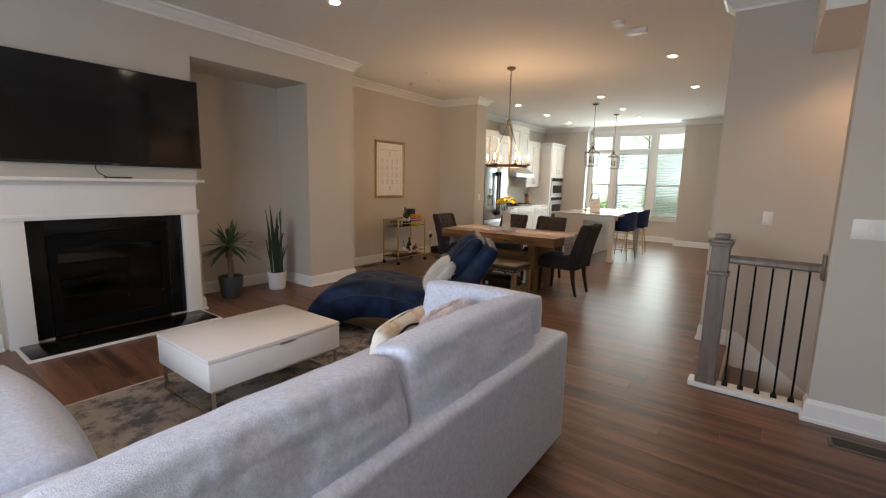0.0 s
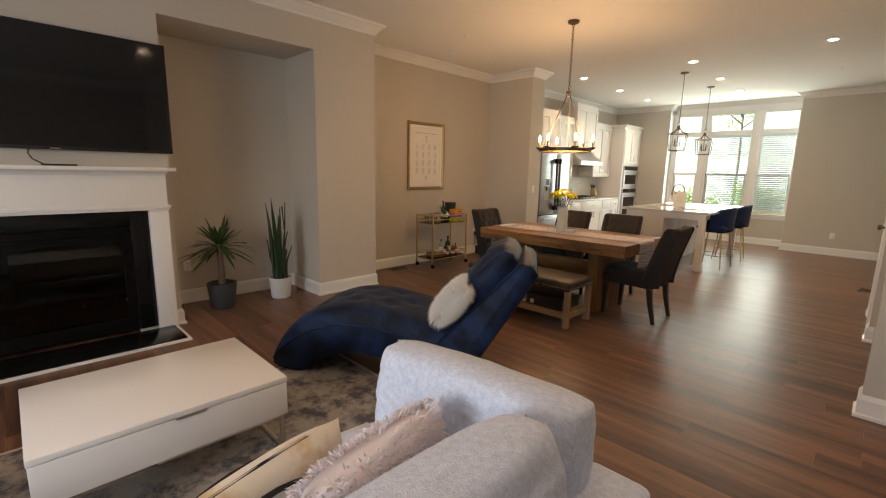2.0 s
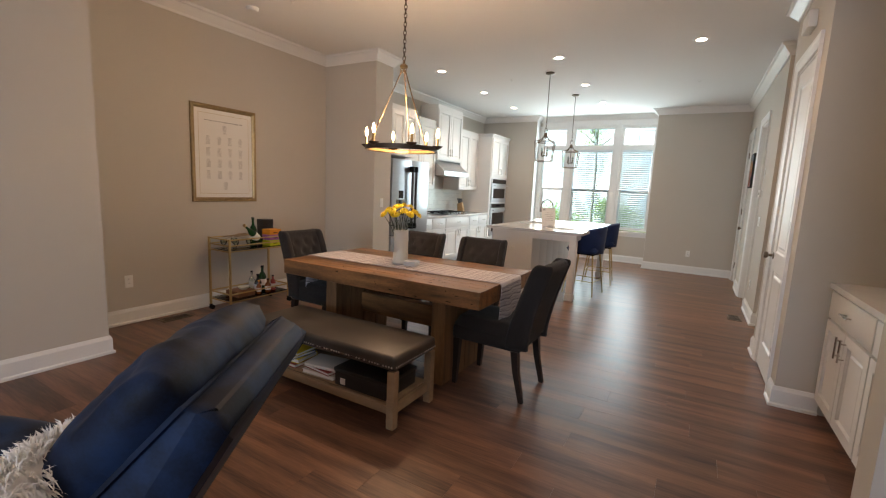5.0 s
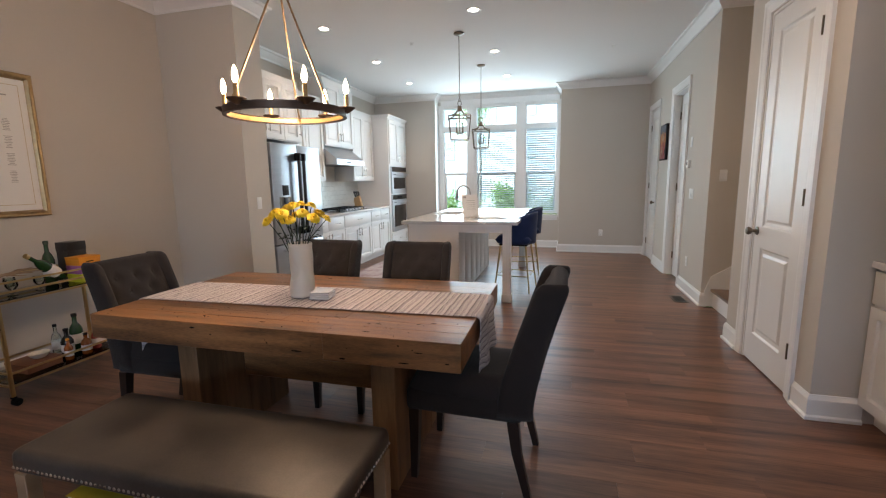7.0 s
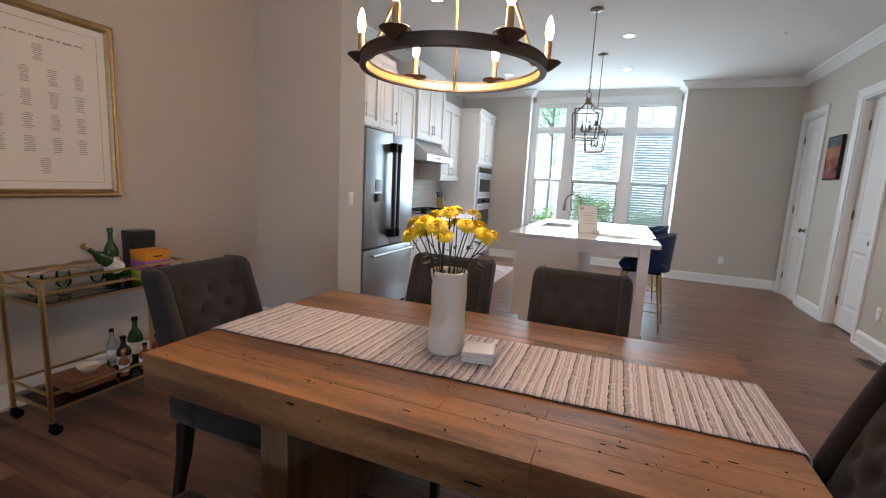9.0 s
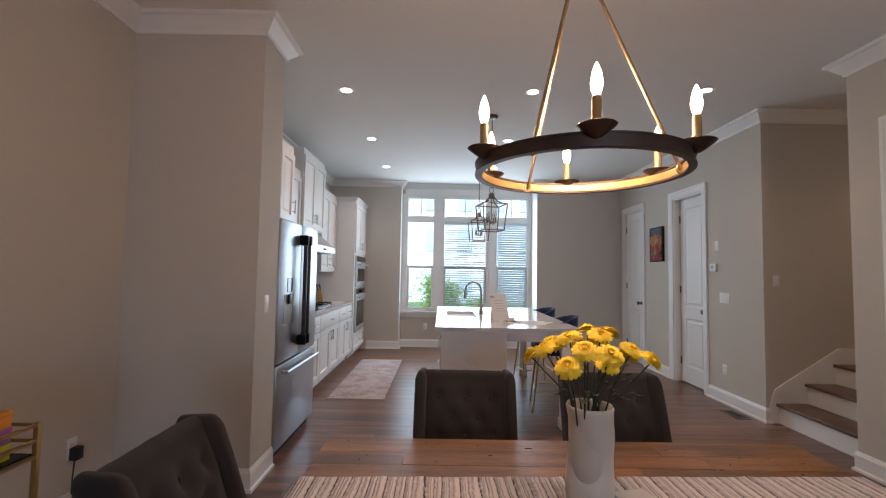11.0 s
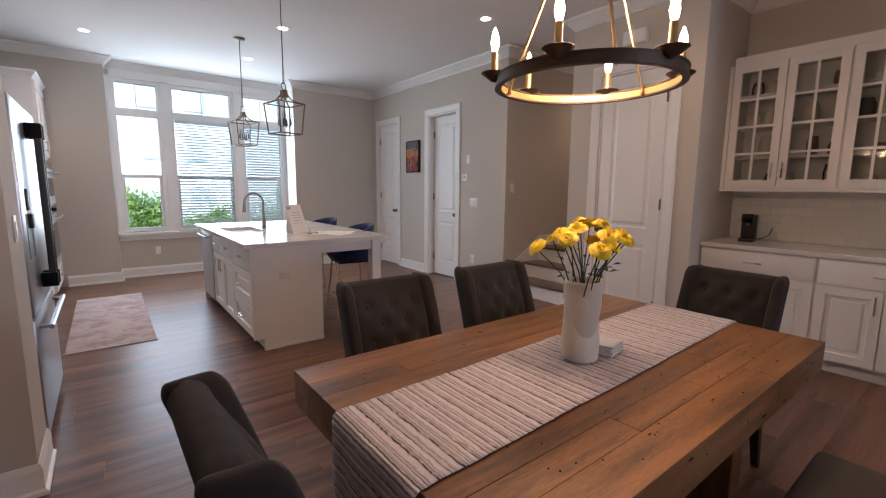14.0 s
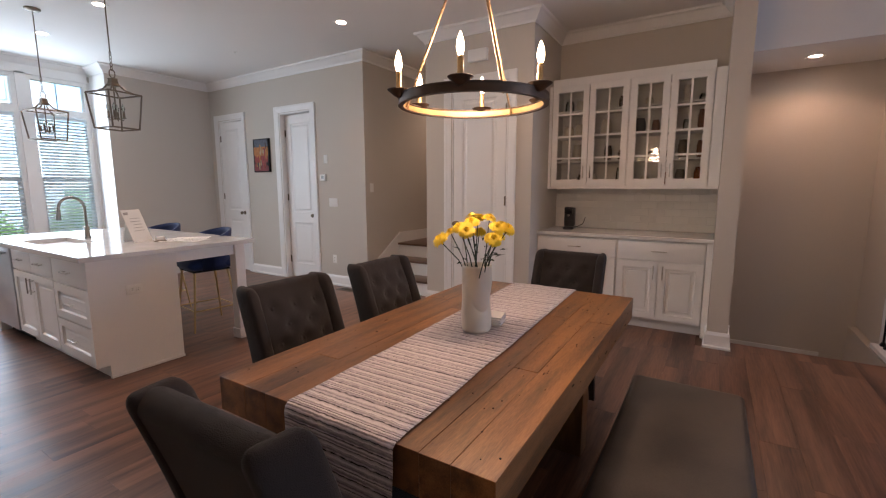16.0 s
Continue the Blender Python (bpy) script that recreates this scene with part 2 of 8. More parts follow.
SOFA = material("pale_grey_sofa_fabric", (0.65, 0.72, 0.88), 0.97, var=0.17, scale=60, fine=260, grain=1.6, bump=0.35, sheen=0.15, spec=0.05)
LEATHER = material("grey_brown_leather", (0.019, 0.0155, 0.0135), 0.42, second=(0.090, 0.074, 0.061), scale=4.5, fine=160, bump=0.08, contrast=1.8, rough_var=0.12)
FUR = material("white_fur", (0.88, 0.86, 0.82), 0.9, var=0.05, sheen=0.4)
PINKFUR = material("pale_pink_fur", (0.78, 0.71, 0.74), 0.95, var=0.08, sheen=0.4)
CREAMCLOTH = material("cream_and_gold_cloth", (0.78, 0.73, 0.64), 0.9, var=0.04, scale=3.2, fine=200, bump=0.15, stain=((0.60, 0.37, 0.15), 4.2, 0.49, 0.85))
BLACKCLOTH = material("black_cloth", (0.015, 0.014, 0.014), 0.9)
GLOSSWHITE = material("white_lacquer", (0.82, 0.81, 0.79), 0.22, var=0.012, scale=2, fine=20, bump=0.0)
QUARTZ = material("white_quartz", (0.66, 0.65, 0.635), 0.12, var=0.05, scale=6, fine=90, bump=0.0)
TILE = material("white_glazed_tile", (0.74, 0.73, 0.69), 0.12, var=0.03, scale=4, fine=14, bump=0.05, random_tint=0.04)
GROUT = material("pale_grout", (0.74, 0.73, 0.70), 0.9)
STEEL = material("brushed_steel", (0.56, 0.575, 0.60), 0.40, metal=1.0, var=0.04, scale=4, fine=90, bump=0.0, stretch=(1, 1, 14))
FRIDGESTEEL = material("blue_grey_steel", (0.50, 0.52, 0.545), 0.34, metal=1.0, var=0.05, scale=4, fine=90, bump=0.0, stretch=(1, 1, 14))
DARKSTEEL = material("dark_steel_side", (0.035, 0.034, 0.034), 0.45, metal=0.3)
NICKEL = material("satin_nickel", (0.56, 0.53, 0.49), 0.28, metal=1.0, var=0.05)
BRASS = material("brushed_brass", (0.58, 0.42, 0.20), 0.32, metal=1.0, var=0.08)
BRONZE = material("antique_bronze", (0.105, 0.074, 0.056), 0.45, metal=0.7, var=0.25, scale=14, fine=90, bump=0.05)
GOLDINNER = material("gold_leaf_metal", (0.62, 0.43, 0.19), 0.36, metal=0.9, var=0.15, scale=12)
AGEDGOLD = material("aged_gold_metal", (0.33, 0.23, 0.13), 0.4, metal=0.9, var=0.2, scale=12)
FAUCETMETAL = material("dark_brushed_nickel", (0.30, 0.275, 0.245), 0.34, metal=1.0, var=0.06)
PEWTER = material("bronze_grey_metal", (0.17, 0.135, 0.10), 0.38, metal=0.9, var=0.15, scale=10)
IRON = material("black_iron", (0.004, 0.004, 0.004), 0.5, spec=0.12)
BLACKGLOSS = material("black_glass", (0.004, 0.004, 0.005), 0.07, var=0.1, bump=0.0)
BLACKPLASTIC = material("black_plastic", (0.012, 0.012, 0.013), 0.4, var=0.1)
GRANITE = material("black_granite", (0.004, 0.004, 0.004), 0.16, second=(0.009, 0.009, 0.009), scale=60, fine=300, bump=0.0, spec=0.3)
LOG = material("ceramic_log", (0.10, 0.075, 0.055), 0.9, var=0.4, scale=14, fine=60, bump=0.4)
WHITEPLASTIC = material("white_plastic", (0.78, 0.77, 0.74), 0.4, var=0.01, bump=0.0)
CERAMIC = material("cream_ceramic", (0.69, 0.63, 0.53), 0.42, var=0.03, scale=4, fine=40, bump=0.02)
DARKPOT = material("charcoal_pot", (0.045, 0.048, 0.052), 0.6, var=0.15, scale=5)
WHITEPOT = material("white_ribbed_pot", (0.72, 0.71, 0.69), 0.5, var=0.03)
SOIL = material("potting_soil", (0.03, 0.02, 0.014), 0.95, var=0.4, scale=40, bump=0.5)
BARK = material("palm_bark", (0.16, 0.11, 0.075), 0.9, var=0.3, scale=18, fine=90, bump=0.5, stretch=(1, 1, 3))
LEAF = material("green_palm_leaf", (0.022, 0.055, 0.015), 0.45, second=(0.055, 0.115, 0.03), scale=6)
SNAKE = material("snake_plant_leaf", (0.009, 0.026, 0.011), 0.45, second=(0.030, 0.066, 0.026), scale=9, stretch=(1, 1, 6))
STEM = material("green_stem", (0.014, 0.030, 0.011), 0.6, var=0.2)
PETAL = material("yellow_petal", (0.86, 0.58, 0.010), 0.6, second=(0.90, 0.72, 0.035), scale=20, random_tint=0.06)
FLOWERMID = material("golden_flower_centre", (0.78, 0.46, 0.008), 0.8, var=0.2, scale=60)
RUG = two_tone_rug("faded_grey_rug", (0.30, 0.265, 0.235), (0.50, 0.465, 0.42), (0.10, 0.10, 0.118))
RUGEDGE = material("pale_rug_binding", (0.56, 0.54, 0.50), 0.95)
MAT = two_tone_rug("faded_rose_mat", (0.42, 0.35, 0.345), (0.56, 0.49, 0.48), (0.36, 0.27, 0.275))
CREAM, MAUVE, INKY = (0.66, 0.62, 0.63), (0.36, 0.325, 0.36), (0.030, 0.024, 0.029)
RUNNER = striped("striped_table_runner", 0, [INKY, MAUVE, (0.43, 0.385, 0.42), CREAM, MAUVE, CREAM, (0.05, 0.042, 0.05), (0.50, 0.455, 0.49), MAUVE, CREAM, (0.55, 0.50, 0.52), CREAM], 0.054)
PAPER = material("printed_paper", (0.80, 0.78, 0.74), 0.8, var=0.015)
INK = material("grey_ink", (0.40, 0.375, 0.35), 0.8)
PICGOLD = material("gold_picture_frame", (0.36, 0.255, 0.13), 0.38, metal=0.75, var=0.2, scale=30)
PANE = glass_like("window_glass", 0.02, (0.80, 0.935, 0.965))
CABGLASS = glass_like("cabinet_glass", 0.04, (0.86, 0.86, 0.84))
SHELFGLASS = glass_like("shelf_glass", 0.02, (0.9, 0.95, 0.92))
BOTTLE = material("green_bottle_glass", (0.012, 0.045, 0.012), 0.08, var=0.1, bump=0.0)
AMBER = material("amber_bottle", (0.22, 0.06, 0.012), 0.12, var=0.15, bump=0.0)
ORANGE = material("orange_card", (0.72, 0.27, 0.012), 0.6, var=0.05)
PURPLE = material("lilac_card", (0.36, 0.12, 0.38), 0.6, var=0.05)
LIME = material("lime_card", (0.55, 0.58, 0.02), 0.6, var=0.05)
LEATHERBOX = material("tan_leather_box", (0.22, 0.085, 0.035), 0.5, var=0.15)
GLOW = glowing("downlight_glow", (1.0, 0.86, 0.68), 14.0)
FLAME = glowing("bulb_glow", (1.0, 0.74, 0.40), 9.0)
CANDLE = material("aged_gold_sleeve", (0.40, 0.27, 0.13), 0.45, metal=0.6, var=0.15)
BLIND = material("white_blind_slat", (0.80, 0.81, 0.82), 0.5, var=0.01, bump=0.0)
through_slat, slat_mix = BLIND.node_tree.nodes.new("ShaderNodeBsdfTranslucent"), BLIND.node_tree.nodes.new("ShaderNodeMixShader")
through_slat.inputs[0].default_value, slat_mix.inputs[0].default_value = (0.84, 0.91, 0.95, 1), 0.6
BLIND.node_tree.links.new(BLIND.node_tree.nodes["Principled BSDF"].outputs[0], slat_mix.inputs[1])
BLIND.node_tree.links.new(through_slat.outputs[0], slat_mix.inputs[2])
BLIND.node_tree.links.new(slat_mix.outputs[0], BLIND.node_tree.nodes["Material Output"].inputs[0])
BOOKS = [material("book_" + k, c, 0.7, var=0.06) for k, c in (("red", (0.32, 0.05, 0.04)), ("cream", (0.62, 0.58, 0.50)), ("yellow", (0.62, 0.48, 0.03)), ("blue", (0.05, 0.10, 0.22)), ("white", (0.7, 0.7, 0.68)))]
GRASS = material("lawn", (0.05, 0.10, 0.025), 0.9, second=(0.10, 0.17, 0.05), scale=0.6, fine=12, bump=0.3)
ASPHALT = material("street", (0.10, 0.10, 0.10), 0.9, var=0.1, scale=1)
SIDING = material("pale_siding", (0.76, 0.76, 0.74), 0.7, var=0.04, scale=0.5)
ROOF = material("grey_shingle", (0.14, 0.13, 0.13), 0.9, var=0.2, scale=3)
FOLIAGE = material("tree_leaves", (0.11, 0.20, 0.045), 0.6, second=(0.25, 0.36, 0.10), scale=1.5, fine=8)
t = FOLIAGE.node_tree
thin, both = t.nodes.new("ShaderNodeBsdfTranslucent"), t.nodes.new("ShaderNodeMixShader")
thin.inputs[0].default_value = (0.30, 0.42, 0.10, 1)
t.links.new(t.nodes["Principled BSDF"].outputs[0], both.inputs[1])
t.links.new(thin.outputs[0], both.inputs[2])
t.links.new(both.outputs[0], t.nodes["Material Output"].inputs["Surface"])
TRUNK = material("tree_bark", (0.20, 0.165, 0.13), 0.95, var=0.3, scale=8, bump=0.4)


# ---- mesh helpers ----
def box(bm, a, b, bev=0.0, seg=2):
    x0, y0, z0 = a
    x1, y1, z1 = b
    v = [bm.verts.new(p) for p in ((x0, y0, z0), (x1, y0, z0), (x1, y1, z0), (x0, y1, z0), (x0, y0, z1), (x1, y0, z1), (x1, y1, z1), (x0, y1, z1))]
    f = [bm.faces.new([v[i] for i in q]) for q in ((3, 2, 1, 0), (4, 5, 6, 7), (0, 1, 5, 4), (1, 2, 6, 5), (2, 3, 7, 6), (3, 0, 4, 7))]
    if bev:
        edges = list({e for q in f for e in q.edges})
        bmesh.ops.bevel(bm, geom=edges, offset=bev, segments=seg, profile=0.5, affect="EDGES")
    return v


def ring_loft(bm, rings, closed=True, caps=True):
    """Skins a list of rings of points."""
    rows = [[bm.verts.new(p) for p in r] for r in rings]
    k = len(rows[0])
    for a, b in zip(rows, rows[1:]):
        for i in range(k if closed else k - 1):
            j = (i + 1) % k
            bm.faces.new((a[i], a[j], b[j], b[i]))
    if caps and closed:
        if caps != "end":
            bm.faces.new(rows[0][::-1])
        bm.faces.new(rows[-1])
    return rows


def lathe(bm, prof, c=(0, 0, 0), seg=20):
    """Turned shape: prof is a list of (radius, height)."""
    rings = [[(c[0] + r * math.cos(2 * math.pi * i / seg), c[1] + r * math.sin(2 * math.pi * i / seg), c[2] + h) for i in range(seg)] for r, h in prof]
    ring_loft(bm, rings)


def tube(bm, pts, r, seg=8, caps=True):
    """Round rod along a path; r is a number or one radius a point."""
    pts = [Vector(p) for p in pts]
    rad = r if isinstance(r, (list, tuple)) else [r] * len(pts)
    rings = []
    up = Vector((0, 0, 1))
    side = None
    for i, p in enumerate(pts):
        d = (pts[min(i + 1, len(pts) - 1)] - pts[max(i - 1, 0)]).normalized()
        if side is None:
            side = d.cross(up)
            if side.length < 0.05:
                side = d.cross(Vector((1, 0, 0)))
        side = (side - d * side.dot(d)).normalized()
        w = d.cross(side).normalized()
        rings.append([p + rad[i] * (math.cos(a) * side + math.sin(a) * w) for a in [2 * math.pi * j / seg for j in range(seg)]])
    ring_loft(bm, rings, caps=caps)


def prism(bm, poly, lo, hi, axis="z"):
    """Polygon extruded along an axis; poly gives the other two coordinates in cyclic order."""
    def at(u, v, w):
        return {"z": (u, v, w), "y": (u, w, v), "x": (w, u, v)}[axis]
    ring_loft(bm, [[at(u, v, lo) for u, v in poly], [at(u, v, hi) for u, v in poly]])


def plan_sweep(bm, pts, prof):
    """Profile (distance into the room, height) swept along a plan line with mitred corners; the room is on its left."""
    pts = [Vector((p[0], p[1])) for p in pts]
    rings = []
    for i, p in enumerate(pts):
        a = (p - pts[i - 1]).normalized() if i else None
        b = (pts[i + 1] - p).normalized() if i < len(pts) - 1 else None
        a, b = a or b, b or a
        na, nb = Vector((-a.y, a.x)), Vector((-b.y, b.x))
        m = na + nb
        m = m / max(0.3, m.dot(na))
        rings.append([(p.x + m.x * d, p.y + m.y * d, h) for d, h in prof])
    ring_loft(bm, rings)


def mesh_of(name, bm, mat, smooth=False):
    bmesh.ops.recalc_face_normals(bm, faces=bm.faces[:])
    me = bpy.data.meshes.new(name)
    bm.to_mesh(me)
    bm.free()
    me.materials.append(mat)
    if smooth:
        me.shade_smooth()
        if smooth != "all":
            me.set_sharp_from_angle(angle=radians(38))
    return me


def part(name, bm, mat, parent=None, label="", smooth=True):
    ob = new(name, mesh_of(name, bm, mat, smooth))
    if parent:
        ob.parent = parent
    return tagged(ob, label)


def thing(name, label, category, group="", kind=""):
    return tagged(new(name), label, category, group, kind)


def structure(name, bm, mat, label, category, smooth=False):
    return tagged(new(name, mesh_of(name, bm, mat, smooth)), label, category, kind="structure")


def solid(name, bm, mat, label, category, group="", smooth=True):
    return tagged(new(name, mesh_of(name, bm, mat, smooth)), label, category, group)


def boxes(*pairs, bev=0.0):
    bm = bmesh.new()
    for a, b in pairs:
        box(bm, a, b, bev)
    return bm


def cushion(bm, w, d, h, m=Matrix(), n=14, soft=0.35, wrinkle=0.0, seed=0.0, power=4.0):
    """Stuffed block of size w, d, h round its own centre: full in the middle, thin at the seams."""
    rows = []
    for face in (1, -1):
        grid = []
        for i in range(n + 1):
            line = []
            for j in range(n + 1):
                u, v = 2 * i / n - 1, 2 * j / n - 1
                full = ((1 - abs(u) ** power) * (1 - abs(v) ** power)) ** soft
                pull = 1 - 0.05 * (abs(u * v) ** 2)
                z = face * h / 2 * full
                if wrinkle:
                    z += wrinkle * full * noise.noise((u * 2.3 + seed, v * 3.1, face + seed))
                    z += 0.35 * wrinkle * full * noise.noise((u * 7 + seed, v * 2.2, face * 3 + seed))
                    if n > 35:
                        z += 0.18 * wrinkle * full * noise.noise((u * 2.5 + v * 3 + seed, v * 8.5, face * 2 + seed))
                        fold = noise.noise((u * 1.1 + v * 0.8 + seed * 2, v * 5.0, face * 2 + seed))
                        z -= 0.42 * wrinkle * full * math.exp(-(fold / 0.055) ** 2)
                line.append((m @ Vector((u * w / 2 * pull, v * d / 2 * pull, z)), (i in (0, n) or j in (0, n))))
            grid.append(line)
        rows.append(grid)
    edge = {}
    vs = []
    for k, grid in enumerate(rows):
        out = []
        for i, line in enumerate(grid):
            o = []
            for j, (p, rim) in enumerate(line):
                if rim and k == 1:
                    o.append(edge[i, j])
                else:
                    v = bm.verts.new(p)
                    if rim:
                        edge[i, j] = v
                    o.append(v)
            out.append(o)
        vs.append(out)
    for k, g in enumerate(vs):
        for i in range(n):
            for j in range(n):
                q = (g[i][j], g[i + 1][j], g[i + 1][j + 1], g[i][j + 1])
                bm.faces.new(q if k == 0 else q[::-1])


# ---- the structure ----
H = 3.05
TH = 0.12
XW, XE = -5.11, 0.09
YB = 12.45
YL = 12.70
structure("wall_west", boxes(((XW - TH, -2.72, 0), (XW, YL + TH, H))), WALL, "greige painted wall of the dining and living room", "wall")
bm = boxes(((XW, 0.88, 0), (-4.45, 1.22, H)), ((XW, 2.16, 0), (-4.45, 2.48, H)), ((XW, 1.22, 0.92), (-4.45, 2.16, H)), ((XW, 1.22, 0), (-4.95, 2.16, 0.92)))
structure("chimney_breast", bm, WALL, "greige painted chimney breast behind the fireplace", "wall")
bm = boxes(((XW, 2.48, 2.64), (-4.45, 3.88, H)), ((XW, 3.88, 0), (-4.45, 4.65, H)))
structure("wall_alcove", bm, WALL, "greige painted pier and header round the plant alcove", "wall")
structure("wall_kitchen_stub", boxes(((XW, 7.6, 0), (-4.25, 7.95, H))), WALL, "greige painted stub wall beside the refrigerator", "wall")
bm = boxes(((XW, YL, 0), (-3.82, YL + TH, H)), ((-3.94, YL + TH, 0), (-3.82, 13.07, H)), ((-1.38, YB + TH, 0), (-1.26, 13.07, H)),
           ((-1.38, YB, 0), (XE + TH, YB + TH, H)), ((-3.82, 12.95, 0), (-1.38, 13.07, 0.66)), ((-3.82, 12.95, 2.86), (-1.38, 13.07, H)))
structure("wall_north", bm, WALL, "greige painted end wall with a window bay", "wall")
bm = boxes(((XE, 9.05, 0), (XE + TH, 10.03, H)), ((XE, 10.03, 2.44), (XE + TH, 10.70, H)), ((XE, 10.70, 0), (XE + TH, 11.60, H)),
           ((XE, 11.60, 2.44), (XE + TH, 12.23, H)), ((XE, 12.23, 0), (XE + TH, YB, H)), ((XE + TH, 9.05, 0), (2.4, 9.17, H)))
structure("wall_east_kitchen", bm, WALL, "greige painted wall with two white doors", "wall")
bm = boxes(((0, 6.76, 0), (TH, 7.02, H)), ((0, 7.02, 2.44), (TH, 7.69, H)), ((0, 7.69, 0), (TH, 8.03, H)), ((TH, 7.91, 0), (2.4, 8.03, H)), ((TH, 6.76, 0), (0.97, 6.84, H)))
structure("wall_pantry", bm, WALL, "greige painted closet wall between the niche and the stairs", "wall")
structure("wall_niche", boxes(((0.85, 5.15, 0), (0.97, 6.76, H))), WALL, "greige painted back wall of the cabinet niche", "wall")
structure("wall_stair_pier", boxes(((0, 5.0, 0), (1.58, 5.15, H)), ((0.22, 5.0, -1.7), (1.58, 5.15, 0))), WALL, "greige painted wall beside the descending stairs", "wall")
structure("wall_stair_end", boxes(((1.46, 3.83, -1.7), (1.58, 5.0, H))), WALL, "greige painted end wall of the stairwell", "wall")
structure("wall_living_return", boxes(((0.73, 3.75, 0), (2.6, 3.9, H)), ((0.22, 3.83, -1.7), (1.46, 3.95, -0.02))), WALL, "greige painted wall beside the stair railing", "wall")
bm = boxes(((2.6, -2.72, 0), (2.72, 3.9, H)))
structure("wall_east_living", bm, WALL, "greige painted wall of the living room", "wall")
bm = boxes(((XW, -2.72, 0), (-2.6, -2.6, H)), ((0.2, -2.72, 0), (2.6, -2.6, H)), ((-2.6, -2.72, 0), (0.2, -2.6, 0.9)), ((-2.6, -2.72, 2.3), (0.2, -2.6, H)))
structure("wall_south", bm, WALL, "greige painted wall with a wide window opening", "wall")
structure("wall_hall_end", boxes(((2.4, 7.91, 0), (2.52, 9.17, H))), WALL, "greige painted wall at the head of the short stairs", "wall")
structure("ceiling", boxes(((XW - TH, -2.72, H), (2.72, 13.07, H + 0.1))), CEIL, "smooth white painted ceiling", "ceiling")
structure("stair_soffit", boxes(((0.55, 3.95, 2.52), (1.46, 5.0, H))), CEIL, "lowered ceiling over the stairwell", "ceiling")

CROWN = [(0, H - 0.115), (0.012, H - 0.115), (0.018, H - 0.095), (0.05, H - 0.06), (0.075, H - 0.03), (0.095, H - 0.022), (0.1, H - 0.001), (0, H - 0.001)]
bm = bmesh.new()
plan_sweep(bm, [(0.55, 3.95), (0.55, 5.0), (0, 5.0), (0, 5.15), (0.85, 5.15), (0.85, 6.76), (0, 6.76), (0, 8.03), (2.4, 8.03)], CROWN)
plan_sweep(bm, [(2.4, 9.05), (XE, 9.05), (XE, YB), (-1.38, YB), (-1.38, 12.95), (-3.82, 12.95), (-3.82, YL), (XW, YL), (XW, 7.95), (-4.25, 7.95), (-4.25, 7.6),
                (XW, 7.6), (XW, 4.65), (-4.45, 4.65), (-4.45, 0.88), (XW, 0.88), (XW, -2.6), (2.6, -2.6), (2.6, 3.75), (0.73, 3.75)], CROWN)
structure("crown_moulding", bm, TRIM, "white painted crown moulding along the ceiling", "moulding")
BASE = [(0, 0), (0.028, 0), (0.028, 0.018), (0.016, 0.026), (0.016, 0.115), (0.011, 0.128), (0.006, 0.142), (0, 0.142)]
BASE = [(a, b + 0.001) for a, b in BASE]
bm = bmesh.new()
for line in ([(0.22, 5.0), (0, 5.0), (0, 5.15), (0.24, 5.15)], [(0.24, 6.76), (0, 6.76), (0, 6.92)], [(0, 7.79), (0, 8.03), (0.12, 8.03)],
             [(0.14, 9.05), (XE, 9.05), (XE, 9.94)], [(XE, 10.79), (XE, 11.51)], [(XE, 12.32), (XE, YB), (-1.38, YB), (-1.38, 12.95), (-3.82, 12.95), (-3.82, YL), (-4.4, YL)],
             [(-4.25, 7.95), (-4.25, 7.6), (XW, 7.6), (XW, 4.65), (-4.45, 4.65), (-4.45, 3.88), (XW, 3.88), (XW, 2.48), (-4.45, 2.48), (-4.45, 2.44)],
             [(-4.45, 0.90), (-4.45, 0.88), (XW, 0.88), (XW, -2.6), (2.6, -2.6), (2.6, 3.75), (0.73, 3.75), (0.73, 3.83)]):
    plan_sweep(bm, line, BASE)
structure("baseboard", bm, TRIM, "white painted baseboard with a moulded top", "baseboard")


def floor_spans(y):
    """The stretches of x that the floor covers at y."""
    if y < 3.75:
        return (XW, 2.6)
    if y < 3.88:
        return (XW, 0.73)
    if y < 5.0:
        return (XW, 0.22)
    if y < 5.15:
        return (XW, 0.0)
    if y < 6.76:
        return (XW, 0.85)
    if y < 8.03:
        return (XW, 0.02)
    if y < 9.05:
        return (XW, 0.2)
    if y < YB:
        return (XW, XE + 0.02)
    if y < YL:
        return (XW, -1.38)
    return (-3.82, -1.38)


FLOOR_CUTS = [-2.6, 3.75, 3.88, 5.0, 5.15, 6.76, 8.03, 9.05, YB, YL, 12.95]
bm = bmesh.new()
for a, b in zip(FLOOR_CUTS, FLOOR_CUTS[1:]):
    lo, hi = floor_spans((a + b) / 2)
    box(bm, (lo, a, -0.2), (hi, b, -0.0105))
floor = structure("floor", bm, GAP, "brown plank floor running through the open rooms", "floor")

